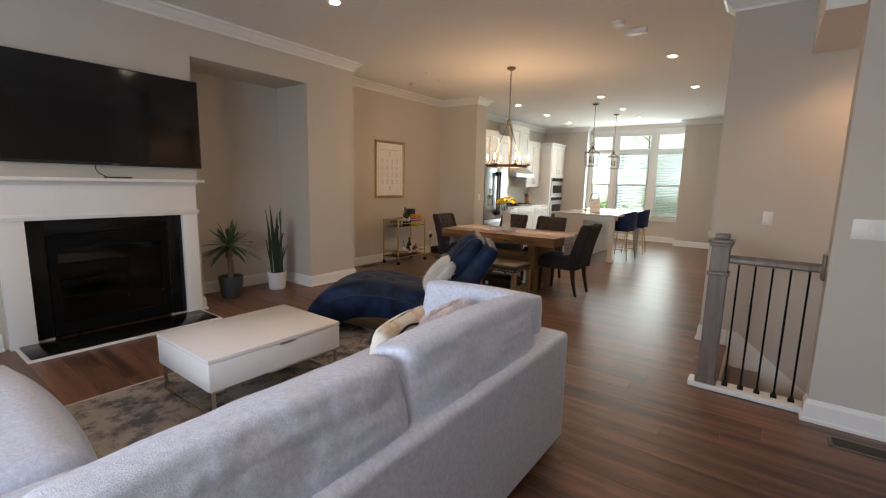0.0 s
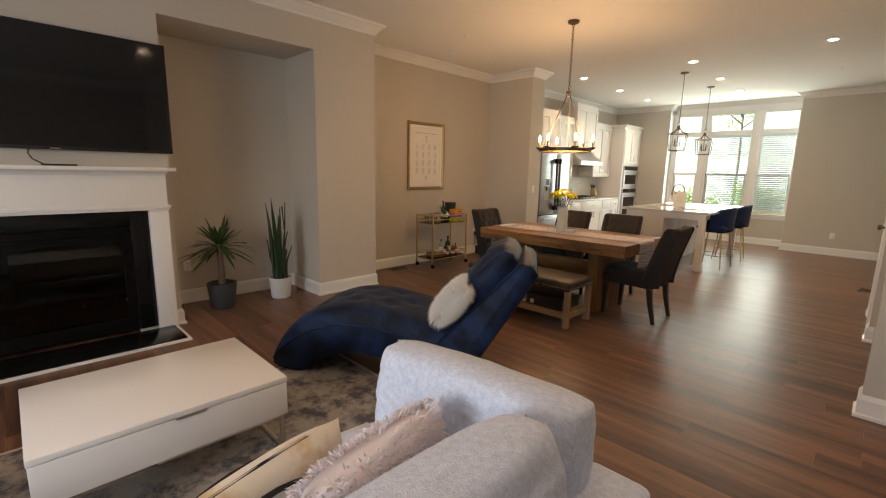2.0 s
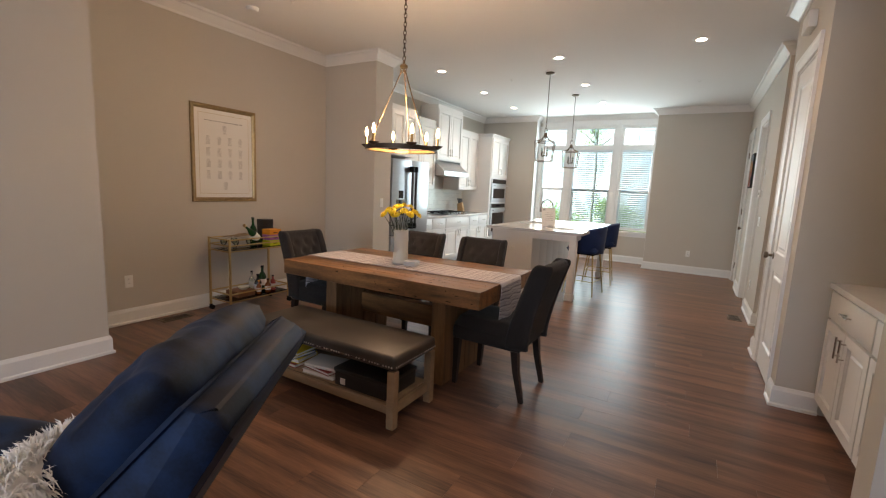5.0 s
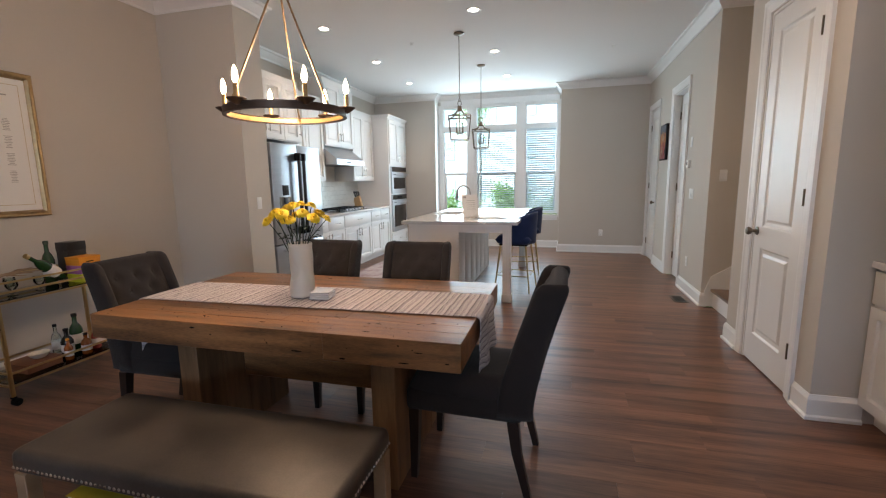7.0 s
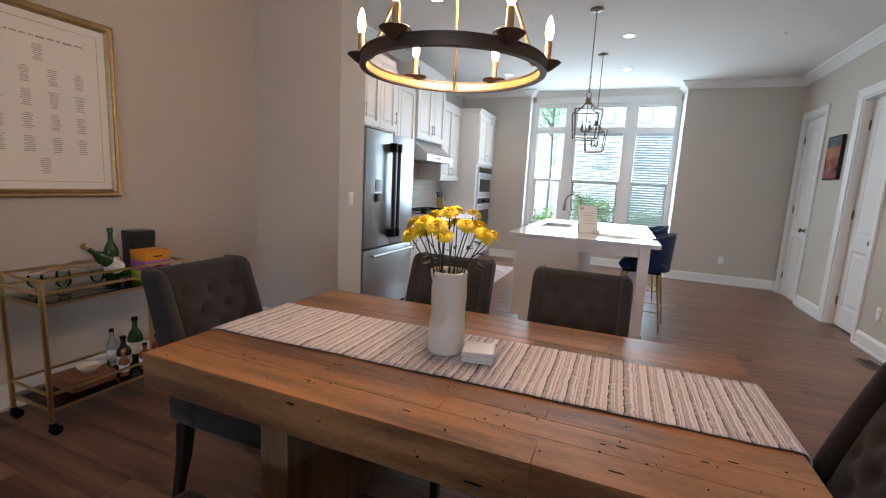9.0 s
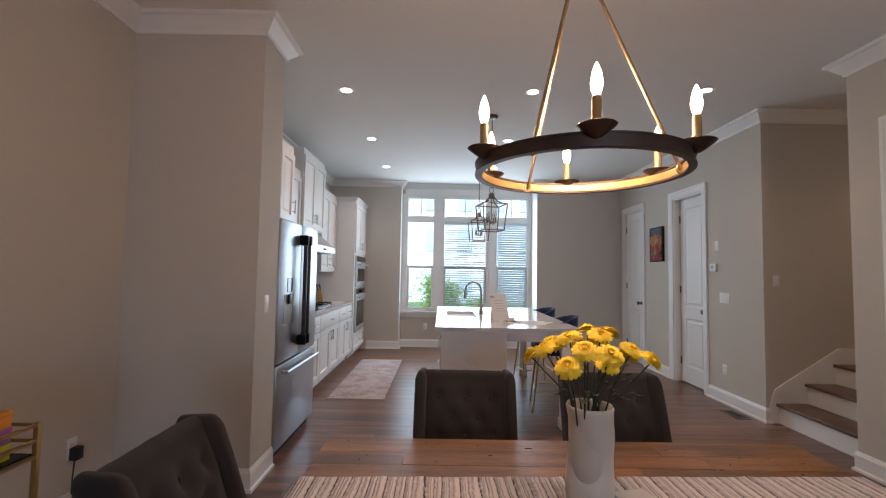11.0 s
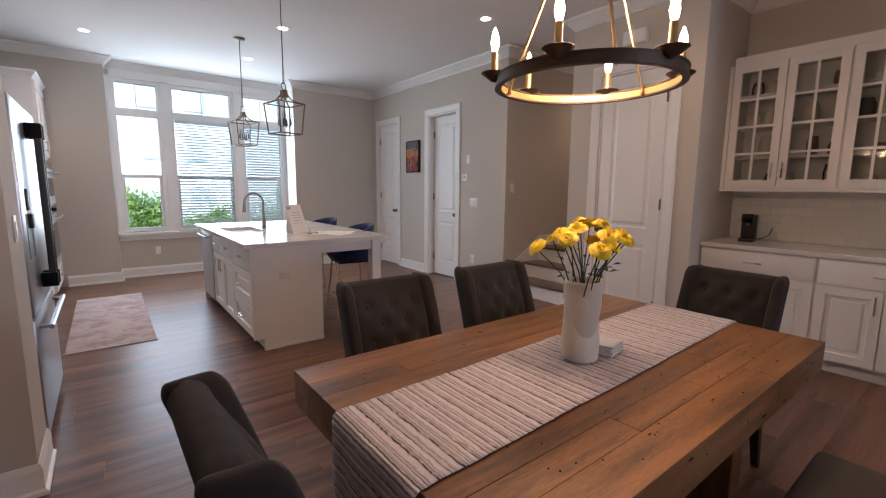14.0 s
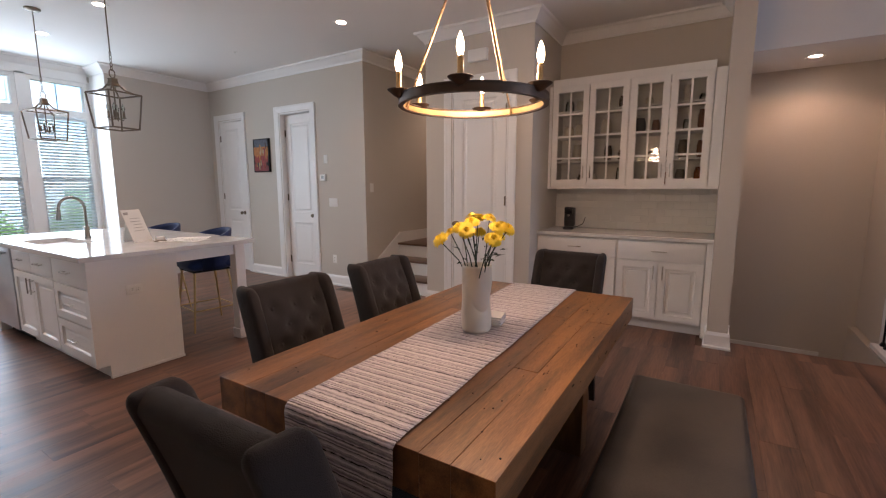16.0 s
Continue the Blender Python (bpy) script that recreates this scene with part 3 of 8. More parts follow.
# ---- windows and doors ----
def window_unit(name, x0, x1, blinds):
    """Tall window: frame, fixed transom, two sashes, and a slatted blind where there is one."""
    w = thing(name, "white framed double hung window with a transom above", "window", kind="structure")
    y = 13.0
    bm = boxes(((x0, y - 0.05, 0.68), (x0 + 0.05, y + 0.05, 2.84)), ((x1 - 0.05, y - 0.05, 0.68), (x1, y + 0.05, 2.84)),
               ((x0 + 0.05, y - 0.05, 0.68), (x1 - 0.05, y + 0.05, 0.73)), ((x0 + 0.05, y - 0.05, 2.79), (x1 - 0.05, y + 0.05, 2.84)),
               ((x0 + 0.05, y - 0.05, 2.34), (x1 - 0.05, y + 0.05, 2.44)))
    part("window_frame", bm, TRIM, w, smooth=False)
    bm = boxes(((x0 + 0.05, y + 0.01, 1.46), (x1 - 0.05, y + 0.04, 1.51)), ((x0 + 0.05, y + 0.01, 0.73), (x0 + 0.085, y + 0.04, 1.46)), ((x1 - 0.085, y + 0.01, 0.73), (x1 - 0.05, y + 0.04, 1.46)))
    part("sash", bm, TRIM, w, smooth=False)
    for a, b in ((0.73, 1.47), (1.5, 2.34), (2.44, 2.79)):
        q = part("pane", boxes(((x0 + 0.052, y + 0.022, a), (x1 - 0.052, y + 0.026, b))), PANE, w, smooth=False)
        q.visible_shadow = False
    part("muntin", boxes((((x0 + x1) / 2 - 0.006, y + 0.027, 2.441), ((x0 + x1) / 2 + 0.006, y + 0.038, 2.789))), TRIM, w, smooth=False)
    if blinds:
        part("blind_headrail", boxes(((x0 + 0.055, y - 0.075, 2.29), (x1 - 0.055, y - 0.03, 2.335)), bev=0.004), BLIND, w)
        part("blind_bottom_rail", boxes(((x0 + 0.055, y - 0.07, 0.735), (x1 - 0.055, y - 0.03, 0.752)), bev=0.004), BLIND, w)
        bm = bmesh.new()
        for side in (0,):
            c, s = math.cos(radians(blinds)), math.sin(radians(blinds))
            prism(bm, [(u * c - v * s, u * s + v * c) for u, v in ((-0.025, -0.001), (0, 0.002), (0.025, -0.001), (0.025, 0.0012), (0, 0.0042), (-0.025, 0.0012))], 0, x1 - x0 - 0.12, "x")
        me = mesh_of("slat", bm, BLIND)
        for k in range(36):
            s = new("slat", me)
            s.parent = w
            s.location = (x0 + 0.06, y - 0.05, 0.78 + k * 0.0425)
        for xx in (x0 + 0.16, x1 - 0.16):
            bm = bmesh.new()
            tube(bm, [(xx, y - 0.074, 0.75), (xx, y - 0.074, 2.3)], 0.0022, 5)
            part("cord", bm, BLIND, w)
    return w


window_unit("window_1", -3.76, -3.17, 0)
window_unit("window_2", -3.07, -2.18, 17)
window_unit("window_3", -2.08, -1.41, 36)
bm = boxes(((-3.82, 12.93, 0.66), (-3.76, 13.06, 2.86)), ((-3.17, 12.93, 0.66), (-3.07, 13.06, 2.86)), ((-2.18, 12.93, 0.66), (-2.08, 13.06, 2.86)), ((-1.41, 12.93, 0.66), (-1.38, 13.06, 2.86)),
           ((-3.76, 12.93, 2.84), (-1.41, 12.95, 2.95)), ((-3.82, 12.88, 0.63), (-1.38, 12.95, 0.66)), ((-3.80, 12.935, 0.55), (-1.40, 12.95, 0.63)))
# white sheets 3 mm proud of the greige side walls of the bay
structure("window_return", boxes(((-3.8199, 12.701, 0.145), (-3.817, 12.929, 2.934)), ((-1.383, 12.452, 0.145), (-1.3801, 12.929, 2.934))), TRIM, "thin white sheets lining the sides of the window bay", "window trim")
structure("window_trim", bm, TRIM, "white painted casing, mullions and sill of the bay windows", "window trim")


def knob(bm, c, d):
    """Round door knob with a rose; d is -1 when it points to -x."""
    prof = ((0.030, 0), (0.030, 0.006), (0.012, 0.010), (0.011, 0.035), (0.024, 0.042), (0.029, 0.055), (0.024, 0.068), (0.004, 0.072))
    ring_loft(bm, [[(c[0] + d * h, c[1] + r * math.cos(a), c[2] + r * math.sin(a)) for a in [2 * math.pi * i / 16 for i in range(16)]] for r, h in prof])


def panel_door(name, x, y0, y1, top, label, knob_y, hinge_y, recess):
    """Two-panel door in a wall that faces -x, with jamb and casing."""
    w = thing(name, label, "door", kind="structure")
    f = x + recess
    oy0, oy1, otop = y0, y1, top
    y0, y1, top = y0 + 0.018, y1 - 0.018, top - 0.018
    st = 0.115
    mid = 0.92
    bm = bmesh.new()
    box(bm, (f + 0.0161, y0 + 0.006, 0.012), (f + 0.040, y1 - 0.006, top - 0.006))
    for a, b in (((f, y0 + 0.006, 0.012), (f + 0.016, y0 + st, top - 0.006)), ((f, y1 - st, 0.012), (f + 0.016, y1 - 0.006, top - 0.006)),
                 ((f, y0 + st, 0.012), (f + 0.016, y1 - st, 0.22)), ((f, y0 + st, mid - 0.075), (f + 0.016, y1 - st, mid + 0.075)), ((f, y0 + st, top - 0.13), (f + 0.012, y1 - st, top - 0.006))):
        box(bm, a, b)
    part("leaf", bm, TRIM, w, smooth=False)
    for a, b in ((0.22, mid - 0.075), (mid + 0.075, top - 0.13)):
        q = bmesh.new()
        rings = []
        for inset, depth in ((0.0, 0.0005), (0.012, 0.008), (0.035, 0.009), (0.055, 0.003), (0.06, 0.003)):
            rings.append([(f + depth * 1.6, y0 + st + inset, a + inset), (f + depth, y1 - st - inset, a + inset), (f + depth, y1 - st - inset, b - inset), (f + depth * 1.6, y0 + st + inset, b - inset)])
        ring_loft(q, rings, caps="end")
        part("panel", q, TRIM, w, smooth=False)
    q = bmesh.new()
    knob(q, (f, knob_y, 0.96), -1)
    part("door_knob", q, PEWTER, w, "dark satin bronze knob")
    for z in (0.28, 1.22, 2.16):
        q = bmesh.new()
        tube(q, [(f - 0.006, hinge_y, z - 0.05), (f - 0.006, hinge_y, z + 0.05)], 0.007, 8)
        box(q, (f - 0.003, hinge_y - 0.012, z - 0.045), (f - 0.0005, hinge_y + 0.012, z + 0.045))
        part("hinge", q, PEWTER, w)
    y0, y1, top = oy0, oy1, otop
    part("jamb", boxes(((x + 0.001, y0 + 0.001, 0.001), (x + TH + 0.019, y0 + 0.018, top - 0.001)), ((x + 0.001, y1 - 0.018, 0.001), (x + TH + 0.019, y1 - 0.001, top - 0.001)), ((x + 0.001, y0 + 0.018, top - 0.018), (x + TH + 0.019, y1 - 0.018, top - 0.001))), TRIM, w, smooth=False)
    q = bmesh.new()
    cw = 0.085
    prof = [(0, 0), (0.010, 0), (0.014, 0.02), (0.017, 0.05), (0.021, 0.06), (0.021, cw), (0, cw)]
    for y, s in ((y0 - 0.006, -1), (y1 + 0.006, 1)):
        ring_loft(q, [[(x - d, y + s * u, 0.001) for d, u in prof], [(x - d, y + s * u, top + 0.006 + u) for d, u in prof]])
    ring_loft(q, [[(x - d, y0 - 0.006 - u, top + 0.006 + u) for d, u in prof], [(x - d, y1 + 0.006 + u, top + 0.006 + u) for d, u in prof]])
    part("casing", q, TRIM, w, smooth=False)
    part("threshold", boxes(((x - 0.004, y0 + 0.0185, -0.03), (x + TH + 0.019, y1 - 0.0185, -0.002))), TREADWOOD, w, smooth=False)
    part("closet_backing", boxes(((x + TH + 0.02, y0 - 0.05, -0.04), (x + TH + 0.05, y1 + 0.05, top + 0.05))), WALL, w, smooth=False)
    return w


panel_door("door_1", XE, 11.60, 12.23, 2.44, "white two-panel closet door beside the end wall", 11.68, 12.208, 0.015)
panel_door("door_2", XE, 10.03, 10.70, 2.44, "white two-panel door set deep in its frame", 10.105, 10.675, 0.085)
panel_door("door_3", 0.0, 7.02, 7.69, 2.44, "tall white two-panel pantry door, closed", 7.625, 7.042, 0.004)


# ---- living room ----
def fireplace():
    w = thing("fireplace", "white mantel fireplace with a black granite surround", "fireplace")
    x = -4.448
    f = -4.385
    part("pilaster", boxes(((x, 0.93, 0.002), (f, 1.10, 1.05)), bev=0.003), TRIM, w)
    part("pilaster", boxes(((x, 2.29, 0.002), (f, 2.43, 1.05)), bev=0.003), TRIM, w)
    bm = boxes(((x, 0.93, 1.05), (f, 2.43, 1.335)), bev=0.002)
    ring_loft(bm, [[(x, 0.93, 1.335), (f, 0.93, 1.335), (f, 2.43, 1.335), (x, 2.43, 1.335)], [(x, 0.922, 1.36), (f + 0.008, 0.922, 1.36), (f + 0.008, 2.438, 1.36), (x, 2.438, 1.36)],
                   [(x, 0.91, 1.374), (f + 0.022, 0.91, 1.374), (f + 0.022, 2.45, 1.374), (x, 2.45, 1.374)]])
    part("frieze", bm, TRIM, w)
    bm = boxes(((x, 0.920, 1.050), (f + 0.010, 2.440, 1.068)), ((x, 0.910, 1.0685), (f + 0.020, 2.450, 1.088)), ((x, 0.922, 1.0885), (f + 0.008, 2.438, 1.098)), bev=0.003)
    part("moulding", bm, TRIM, w)
    part("mantel_shelf", boxes(((x, 0.86, 1.3745), (f + 0.065, 2.50, 1.404)), bev=0.004), TRIM, w)
    for lo, hi in (((x, 1.10, 0.03), (f - 0.05, 1.22, 1.05)), ((x, 2.16, 0.03), (f - 0.05, 2.29, 1.05)), ((x, 1.2205, 0.92), (f - 0.05, 2.1595, 1.05))):
        part("granite_slab", boxes((lo, hi), bev=0.001), GRANITE, w, "polished black granite")
    part("hearth", boxes(((f + 0.003, 0.98, 0.002), (-3.99, 2.40, 0.024)), bev=0.002), GRANITE, w, "polished black granite slab")
    bm = boxes(((-4.0, 0.955, 0.001), (-3.965, 2.425, 0.018)), ((-4.384, 0.955, 0.001), (-4.0, 0.978, 0.018)), ((-4.384, 2.402, 0.001), (-4.0, 2.425, 0.018)))
    part("hearth_edging", bm, TRIM, w, smooth=False)
    bm = boxes(((-4.80, 1.225, 0.03), (-4.77, 2.155, 0.915)), ((-4.77, 1.225, 0.03), (-4.47, 1.24, 0.915)), ((-4.77, 2.14, 0.03), (-4.47, 2.155, 0.915)), ((-4.77, 1.24, 0.03), (-4.47, 2.14, 0.05)), ((-4.77, 1.24, 0.9), (-4.47, 2.14, 0.915)))
    part("firebox", bm, IRON, w, smooth=False)
    bm = boxes(((-4.468, 1.225, 0.035), (-4.444, 1.29, 0.915)), ((-4.468, 2.09, 0.035), (-4.444, 2.155, 0.915)), ((-4.468, 1.29, 0.80), (-4.444, 2.09, 0.915)), ((-4.468, 1.29, 0.035), (-4.444, 2.09, 0.14)))
    part("insert_frame", bm, IRON, w, smooth=False)
    part("insert_louver", boxes(((-4.4435, 1.32, 0.83), (-4.437, 2.06, 0.845)), ((-4.4435, 1.32, 0.86), (-4.437, 2.06, 0.875)), bev=0.002), IRON, w)
    part("fire_glass", boxes(((-4.464, 1.291, 0.141), (-4.460, 2.089, 0.799))), glass_like("tinted_fire_glass", 0.03, (0.16, 0.16, 0.16)), w, smooth=False)
    rnd = random.Random(4)
    for k in range(6):
        q = bmesh.new()
        a = rnd.uniform(-0.5, 0.5)
        c = Vector((-4.6 + rnd.uniform(-0.06, 0.06), 1.45 + 0.1 * k, 0.17 + 0.05 * (k % 3)))
        d = Vector((math.sin(a) * 0.2, math.cos(a) * 0.17, rnd.uniform(-0.03, 0.05)))
        tube(q, [c - d, c - d * 0.3, c + d * 0.4, c + d], [0.03, 0.042, 0.038, 0.028], 8)
        part("log", q, LOG, w)


fireplace()


def television():
    w = thing("television", "large flat black television hung above the mantel", "television")
    part("panel_body", boxes(((-4.42, 1.0, 1.52), (-4.37, 2.50, 2.38)), bev=0.006), BLACKPLASTIC, w)
    part("screen", boxes(((-4.369, 1.012, 1.545), (-4.366, 2.488, 2.37))), BLACKGLOSS, w, "dark glossy screen", smooth=False)
    part("wall_bracket", boxes(((-4.449, 1.5, 1.75), (-4.421, 2.0, 2.15))), IRON, w, smooth=False)
    part("emblem", boxes(((-4.3695, 1.72, 1.526), (-4.3675, 1.78, 1.534))), NICKEL, w, smooth=False)


television()
w = thing("cable_box", "small flat black box with a cable on the mantel", "media box")
part("case", boxes(((-4.40, 1.66, 1.405), (-4.33, 1.86, 1.419)), bev=0.004), BLACKPLASTIC, w)
bm = bmesh.new()
tube(bm, [(-4.37, 1.68, 1.412), (-4.375, 1.62, 1.45), (-4.385, 1.60, 1.49), (-4.395, 1.62, 1.56)], 0.005, 6)
part("cable", bm, BLACKPLASTIC, w)


def sofa():
    w = thing("sectional_sofa", "pale grey fabric sectional sofa with loose back cushions", "sofa")
    bm = bmesh.new()
    box(bm, (-0.56, -1.6, 0.05), (-0.385, 2.53, 0.655), 0.03, 3)
    part("back_frame", bm, SOFA, w)
    bm = bmesh.new()
    box(bm, (-1.42, 0.80, 0.05), (-0.562, 2.50, 0.26), 0.02, 2)
    box(bm, (-2.75, -0.9, 0.05), (-0.562, 0.798, 0.26), 0.02, 2)
    part("base", bm, SOFA, w)
    bm = bmesh.new()
    box(bm, (-2.75, -1.1, 0.05), (-0.562, -0.902, 0.655), 0.03, 3)
    part("end_frame", bm, SOFA, w)
    for a, b, x0, seed in ((0.80, 2.48, -1.45, 1), (-0.9, 0.79, -1.45, 2), (-0.9, 0.79, -2.78, 3)):
        q = bmesh.new()
        x1 = -0.56 if x0 == -1.45 else -1.46
        cushion(q, x1 - x0, b - a, 0.22, Matrix.Translation(((x0 + x1) / 2, (a + b) / 2, 0.355)), 18, 0.16, 0.012, seed, 8)
        part("seat_cushion", q, SOFA, w, smooth="all")
    for a, b, z, seed in ((1.30, 2.27, 0.66, 5), (0.40, 1.32, 0.645, 6), (-0.55, 0.41, 0.64, 7)):
        q = bmesh.new()
        m = Matrix.Translation((-0.545, (a + b) / 2, z)) @ Euler((0, radians(-12), 0)).to_matrix().to_4x4() @ Euler((0, radians(90), 0)).to_matrix().to_4x4()
        cushion(q, 0.47, b - a, 0.225, m, 60, 0.20, 0.011, seed, 6)
        part("back_cushion", q, SOFA, w, smooth="all")
    q = bmesh.new()
    m = Matrix.Translation((-0.86, 2.37, 0.62)) @ Euler((0, 0, radians(6))).to_matrix().to_4x4() @ Euler((radians(83), 0, 0)).to_matrix().to_4x4()
    cushion(q, 0.71, 0.48, 0.21, m, 40, 0.20, 0.012, 9.3, 7)
    part("back_cushion", q, SOFA, w, "loose cushion standing across the end", smooth="all")
    for x, y in ((-1.3, 2.4), (-0.45, 2.4), (-2.6, 0.65), (-2.6, -0.9), (-0.45, -1.4)):
        q = bmesh.new()
        lathe(q, [(0.022, 0.0), (0.03, 0.055)], (x, y, 0), 10)
        part("foot", q, DARKLEG, w)


sofa()


def fringe(ob_name, parent, mat, spots, length, count, seed, r=0.0023):
    """Fur: many thin tapered tufts on a stuffed form, as one part."""
    rnd = random.Random(seed)
    vs, fs = [], []
    for _ in range(count):
        p, nrm = spots(rnd)
        fall = Vector((rnd.uniform(-1, 1), rnd.uniform(-1, 1), rnd.uniform(-1.2, 0.4))) * 0.55
        d = (nrm + fall).normalized() * length * rnd.uniform(0.6, 1.2)
        side = d.cross(Vector((rnd.uniform(-1, 1), rnd.uniform(-1, 1), 1))).normalized() * r
        k = len(vs)
        mid = p + d * 0.55 + nrm * length * 0.08
        tip = p + d + Vector((0, 0, -length * 0.25))
        vs += [p - side, p + side, mid + side * 0.8, mid - side * 0.8, tip]
        fs += [(k, k + 1, k + 2, k + 3), (k + 3, k + 2, k + 4)]
    me = bpy.data.meshes.new(ob_name)
    me.from_pydata(vs, [], fs)
    me.materials.append(mat)
    ob = new(ob_name, me)
    ob.parent = parent
    return tagged(ob, kind="stuff")


def fur_pillow(name, label, mat, m, w, d, h, length, count, seed):
    t = thing(name, label, "pillow")
    q = bmesh.new()
    cushion(q, w, d, h, m, 12, 0.4, 0.01, seed, 3)
    part("pillow_body", q, mat, t, smooth="all")

    def spot(rnd):
        u, v, s = rnd.uniform(-1, 1), rnd.uniform(-1, 1), rnd.choice((-1, 1))
        full = ((1 - abs(u) ** 3) * (1 - abs(v) ** 3)) ** 0.4
        p = m @ Vector((u * w / 2, v * d / 2, s * h / 2 * full))
        return p, (m.to_3x3() @ Vector((u * 0.9, v * 0.9, s * max(0.3, full)))).normalized()
    fringe("fur", t, mat, spot, length, count, seed)
    return t


def tilt(x, y, z, yaw, lean):
    """Pose of a pillow that stands on its edge: its face turned to yaw, leaning back."""
    return Matrix.Translation((x, y, z)) @ Euler((0, 0, radians(yaw))).to_matrix().to_4x4() @ Euler((radians(90 - lean), 0, 0)).to_matrix().to_4x4()


fur_pillow("throw_pillow", "pale pink shaggy fur pillow on the sofa", PINKFUR, tilt(-0.825, 1.985, 0.625, 100, -4), 0.42, 0.40, 0.15, 0.026, 9000, 3)
w = thing("throw_pillow", "cream pillow with gold patches and black seams on the sofa", "pillow")
q = bmesh.new()
pm = tilt(-0.935, 1.77, 0.61, 104, -5)
cushion(q, 0.46, 0.42, 0.14, pm, 20, 0.42, 0.003, 4, 3)
part("pillow_body", q, CREAMCLOTH, w, smooth="all")
for k, face in ((0, 1), (1, 1), (0, -1), (1, -1)):
    q = bmesh.new()
    pts = []
    for i in range(13):
        u = -0.92 + 1.84 * i / 12
        v = 0.30 + 0.42 * k + 0.12 * math.sin(u * 3 + k * 2)
        full = ((1 - abs(u) ** 3) * (1 - abs(v) ** 3)) ** 0.42
        pts.append(pm @ Vector((u * 0.23, v * 0.21, face * (0.07 * full + 0.004))))
    tube(q, pts, 0.0065, 5)
    part("piping", q, BLACKCLOTH, w)
q = bmesh.new()
pts = []
for i in range(25):
    a = 2 * math.pi * i / 24
    pts.append(pm @ Vector((0.225 * math.copysign(abs(math.cos(a)) ** 0.5, math.cos(a)), 0.205 * math.copysign(abs(math.sin(a)) ** 0.5, math.sin(a)), 0)))
tube(q, pts, 0.006, 6)
part("edge_piping", q, BLACKCLOTH, w)


def coffee_table():
    w = thing("coffee_table", "white lacquered coffee table on a thin metal frame", "coffee table")
    x0, x1, y0, y1 = -2.75, -2.05, 1.40, 2.35
    part("body", boxes(((x0 + 0.003, y0 + 0.003, 0.205), (x1 - 0.009, y1 - 0.003, 0.3745)), bev=0.002), GLOSSWHITE, w)
    bm = bmesh.new()
    box(bm, (x0, y0, 0.376), (x1, y1, 0.402), 0.004)
    part("lid", bm, GLOSSWHITE, w)
    part("drawer_front", boxes(((x1 - 0.0085, y0 + 0.004, 0.206), (x1 - 0.001, y1 - 0.004, 0.3735)), bev=0.002), GLOSSWHITE, w)
    part("latch", boxes(((x1 - 0.001, 1.86, 0.366), (x1 + 0.004, 1.98, 0.375))), NICKEL, w, smooth=False)
    r = 0.009
    for x in (x0 + 0.02, x1 - 0.02):
        for y in (y0 + 0.03, y1 - 0.03):
            part("leg", boxes(((x - r, y - r, 0.016), (x + r, y + r, 0.204))), NICKEL, w, smooth=False)
    for y in (y0 + 0.03, y1 - 0.03):
        part("runner_bar", boxes(((x0 + 0.03, y - r, 0.016), (x1 - 0.03, y + r, 0.034))), NICKEL, w, smooth=False)
    for x in (x0 + 0.02, x1 - 0.02):
        part("top_bar", boxes(((x - r, y0 + 0.04, 0.19), (x + r, y1 - 0.04, 0.2045))), NICKEL, w, smooth=False)


coffee_table()
w = thing("area_rug", "faded grey and blue distressed area rug under the sofa", "rug")
part("rug_body", boxes(((-2.95, -0.6, 0.0015), (-0.75, 3.14, 0.012)), bev=0.003), RUG, w)
part("binding", boxes(((-2.97, 3.14, 0.0015), (-0.73, 3.165, 0.011)), ((-2.97, -0.6, 0.0015), (-2.95, 3.14, 0.011))), RUGEDGE, w, smooth=False)


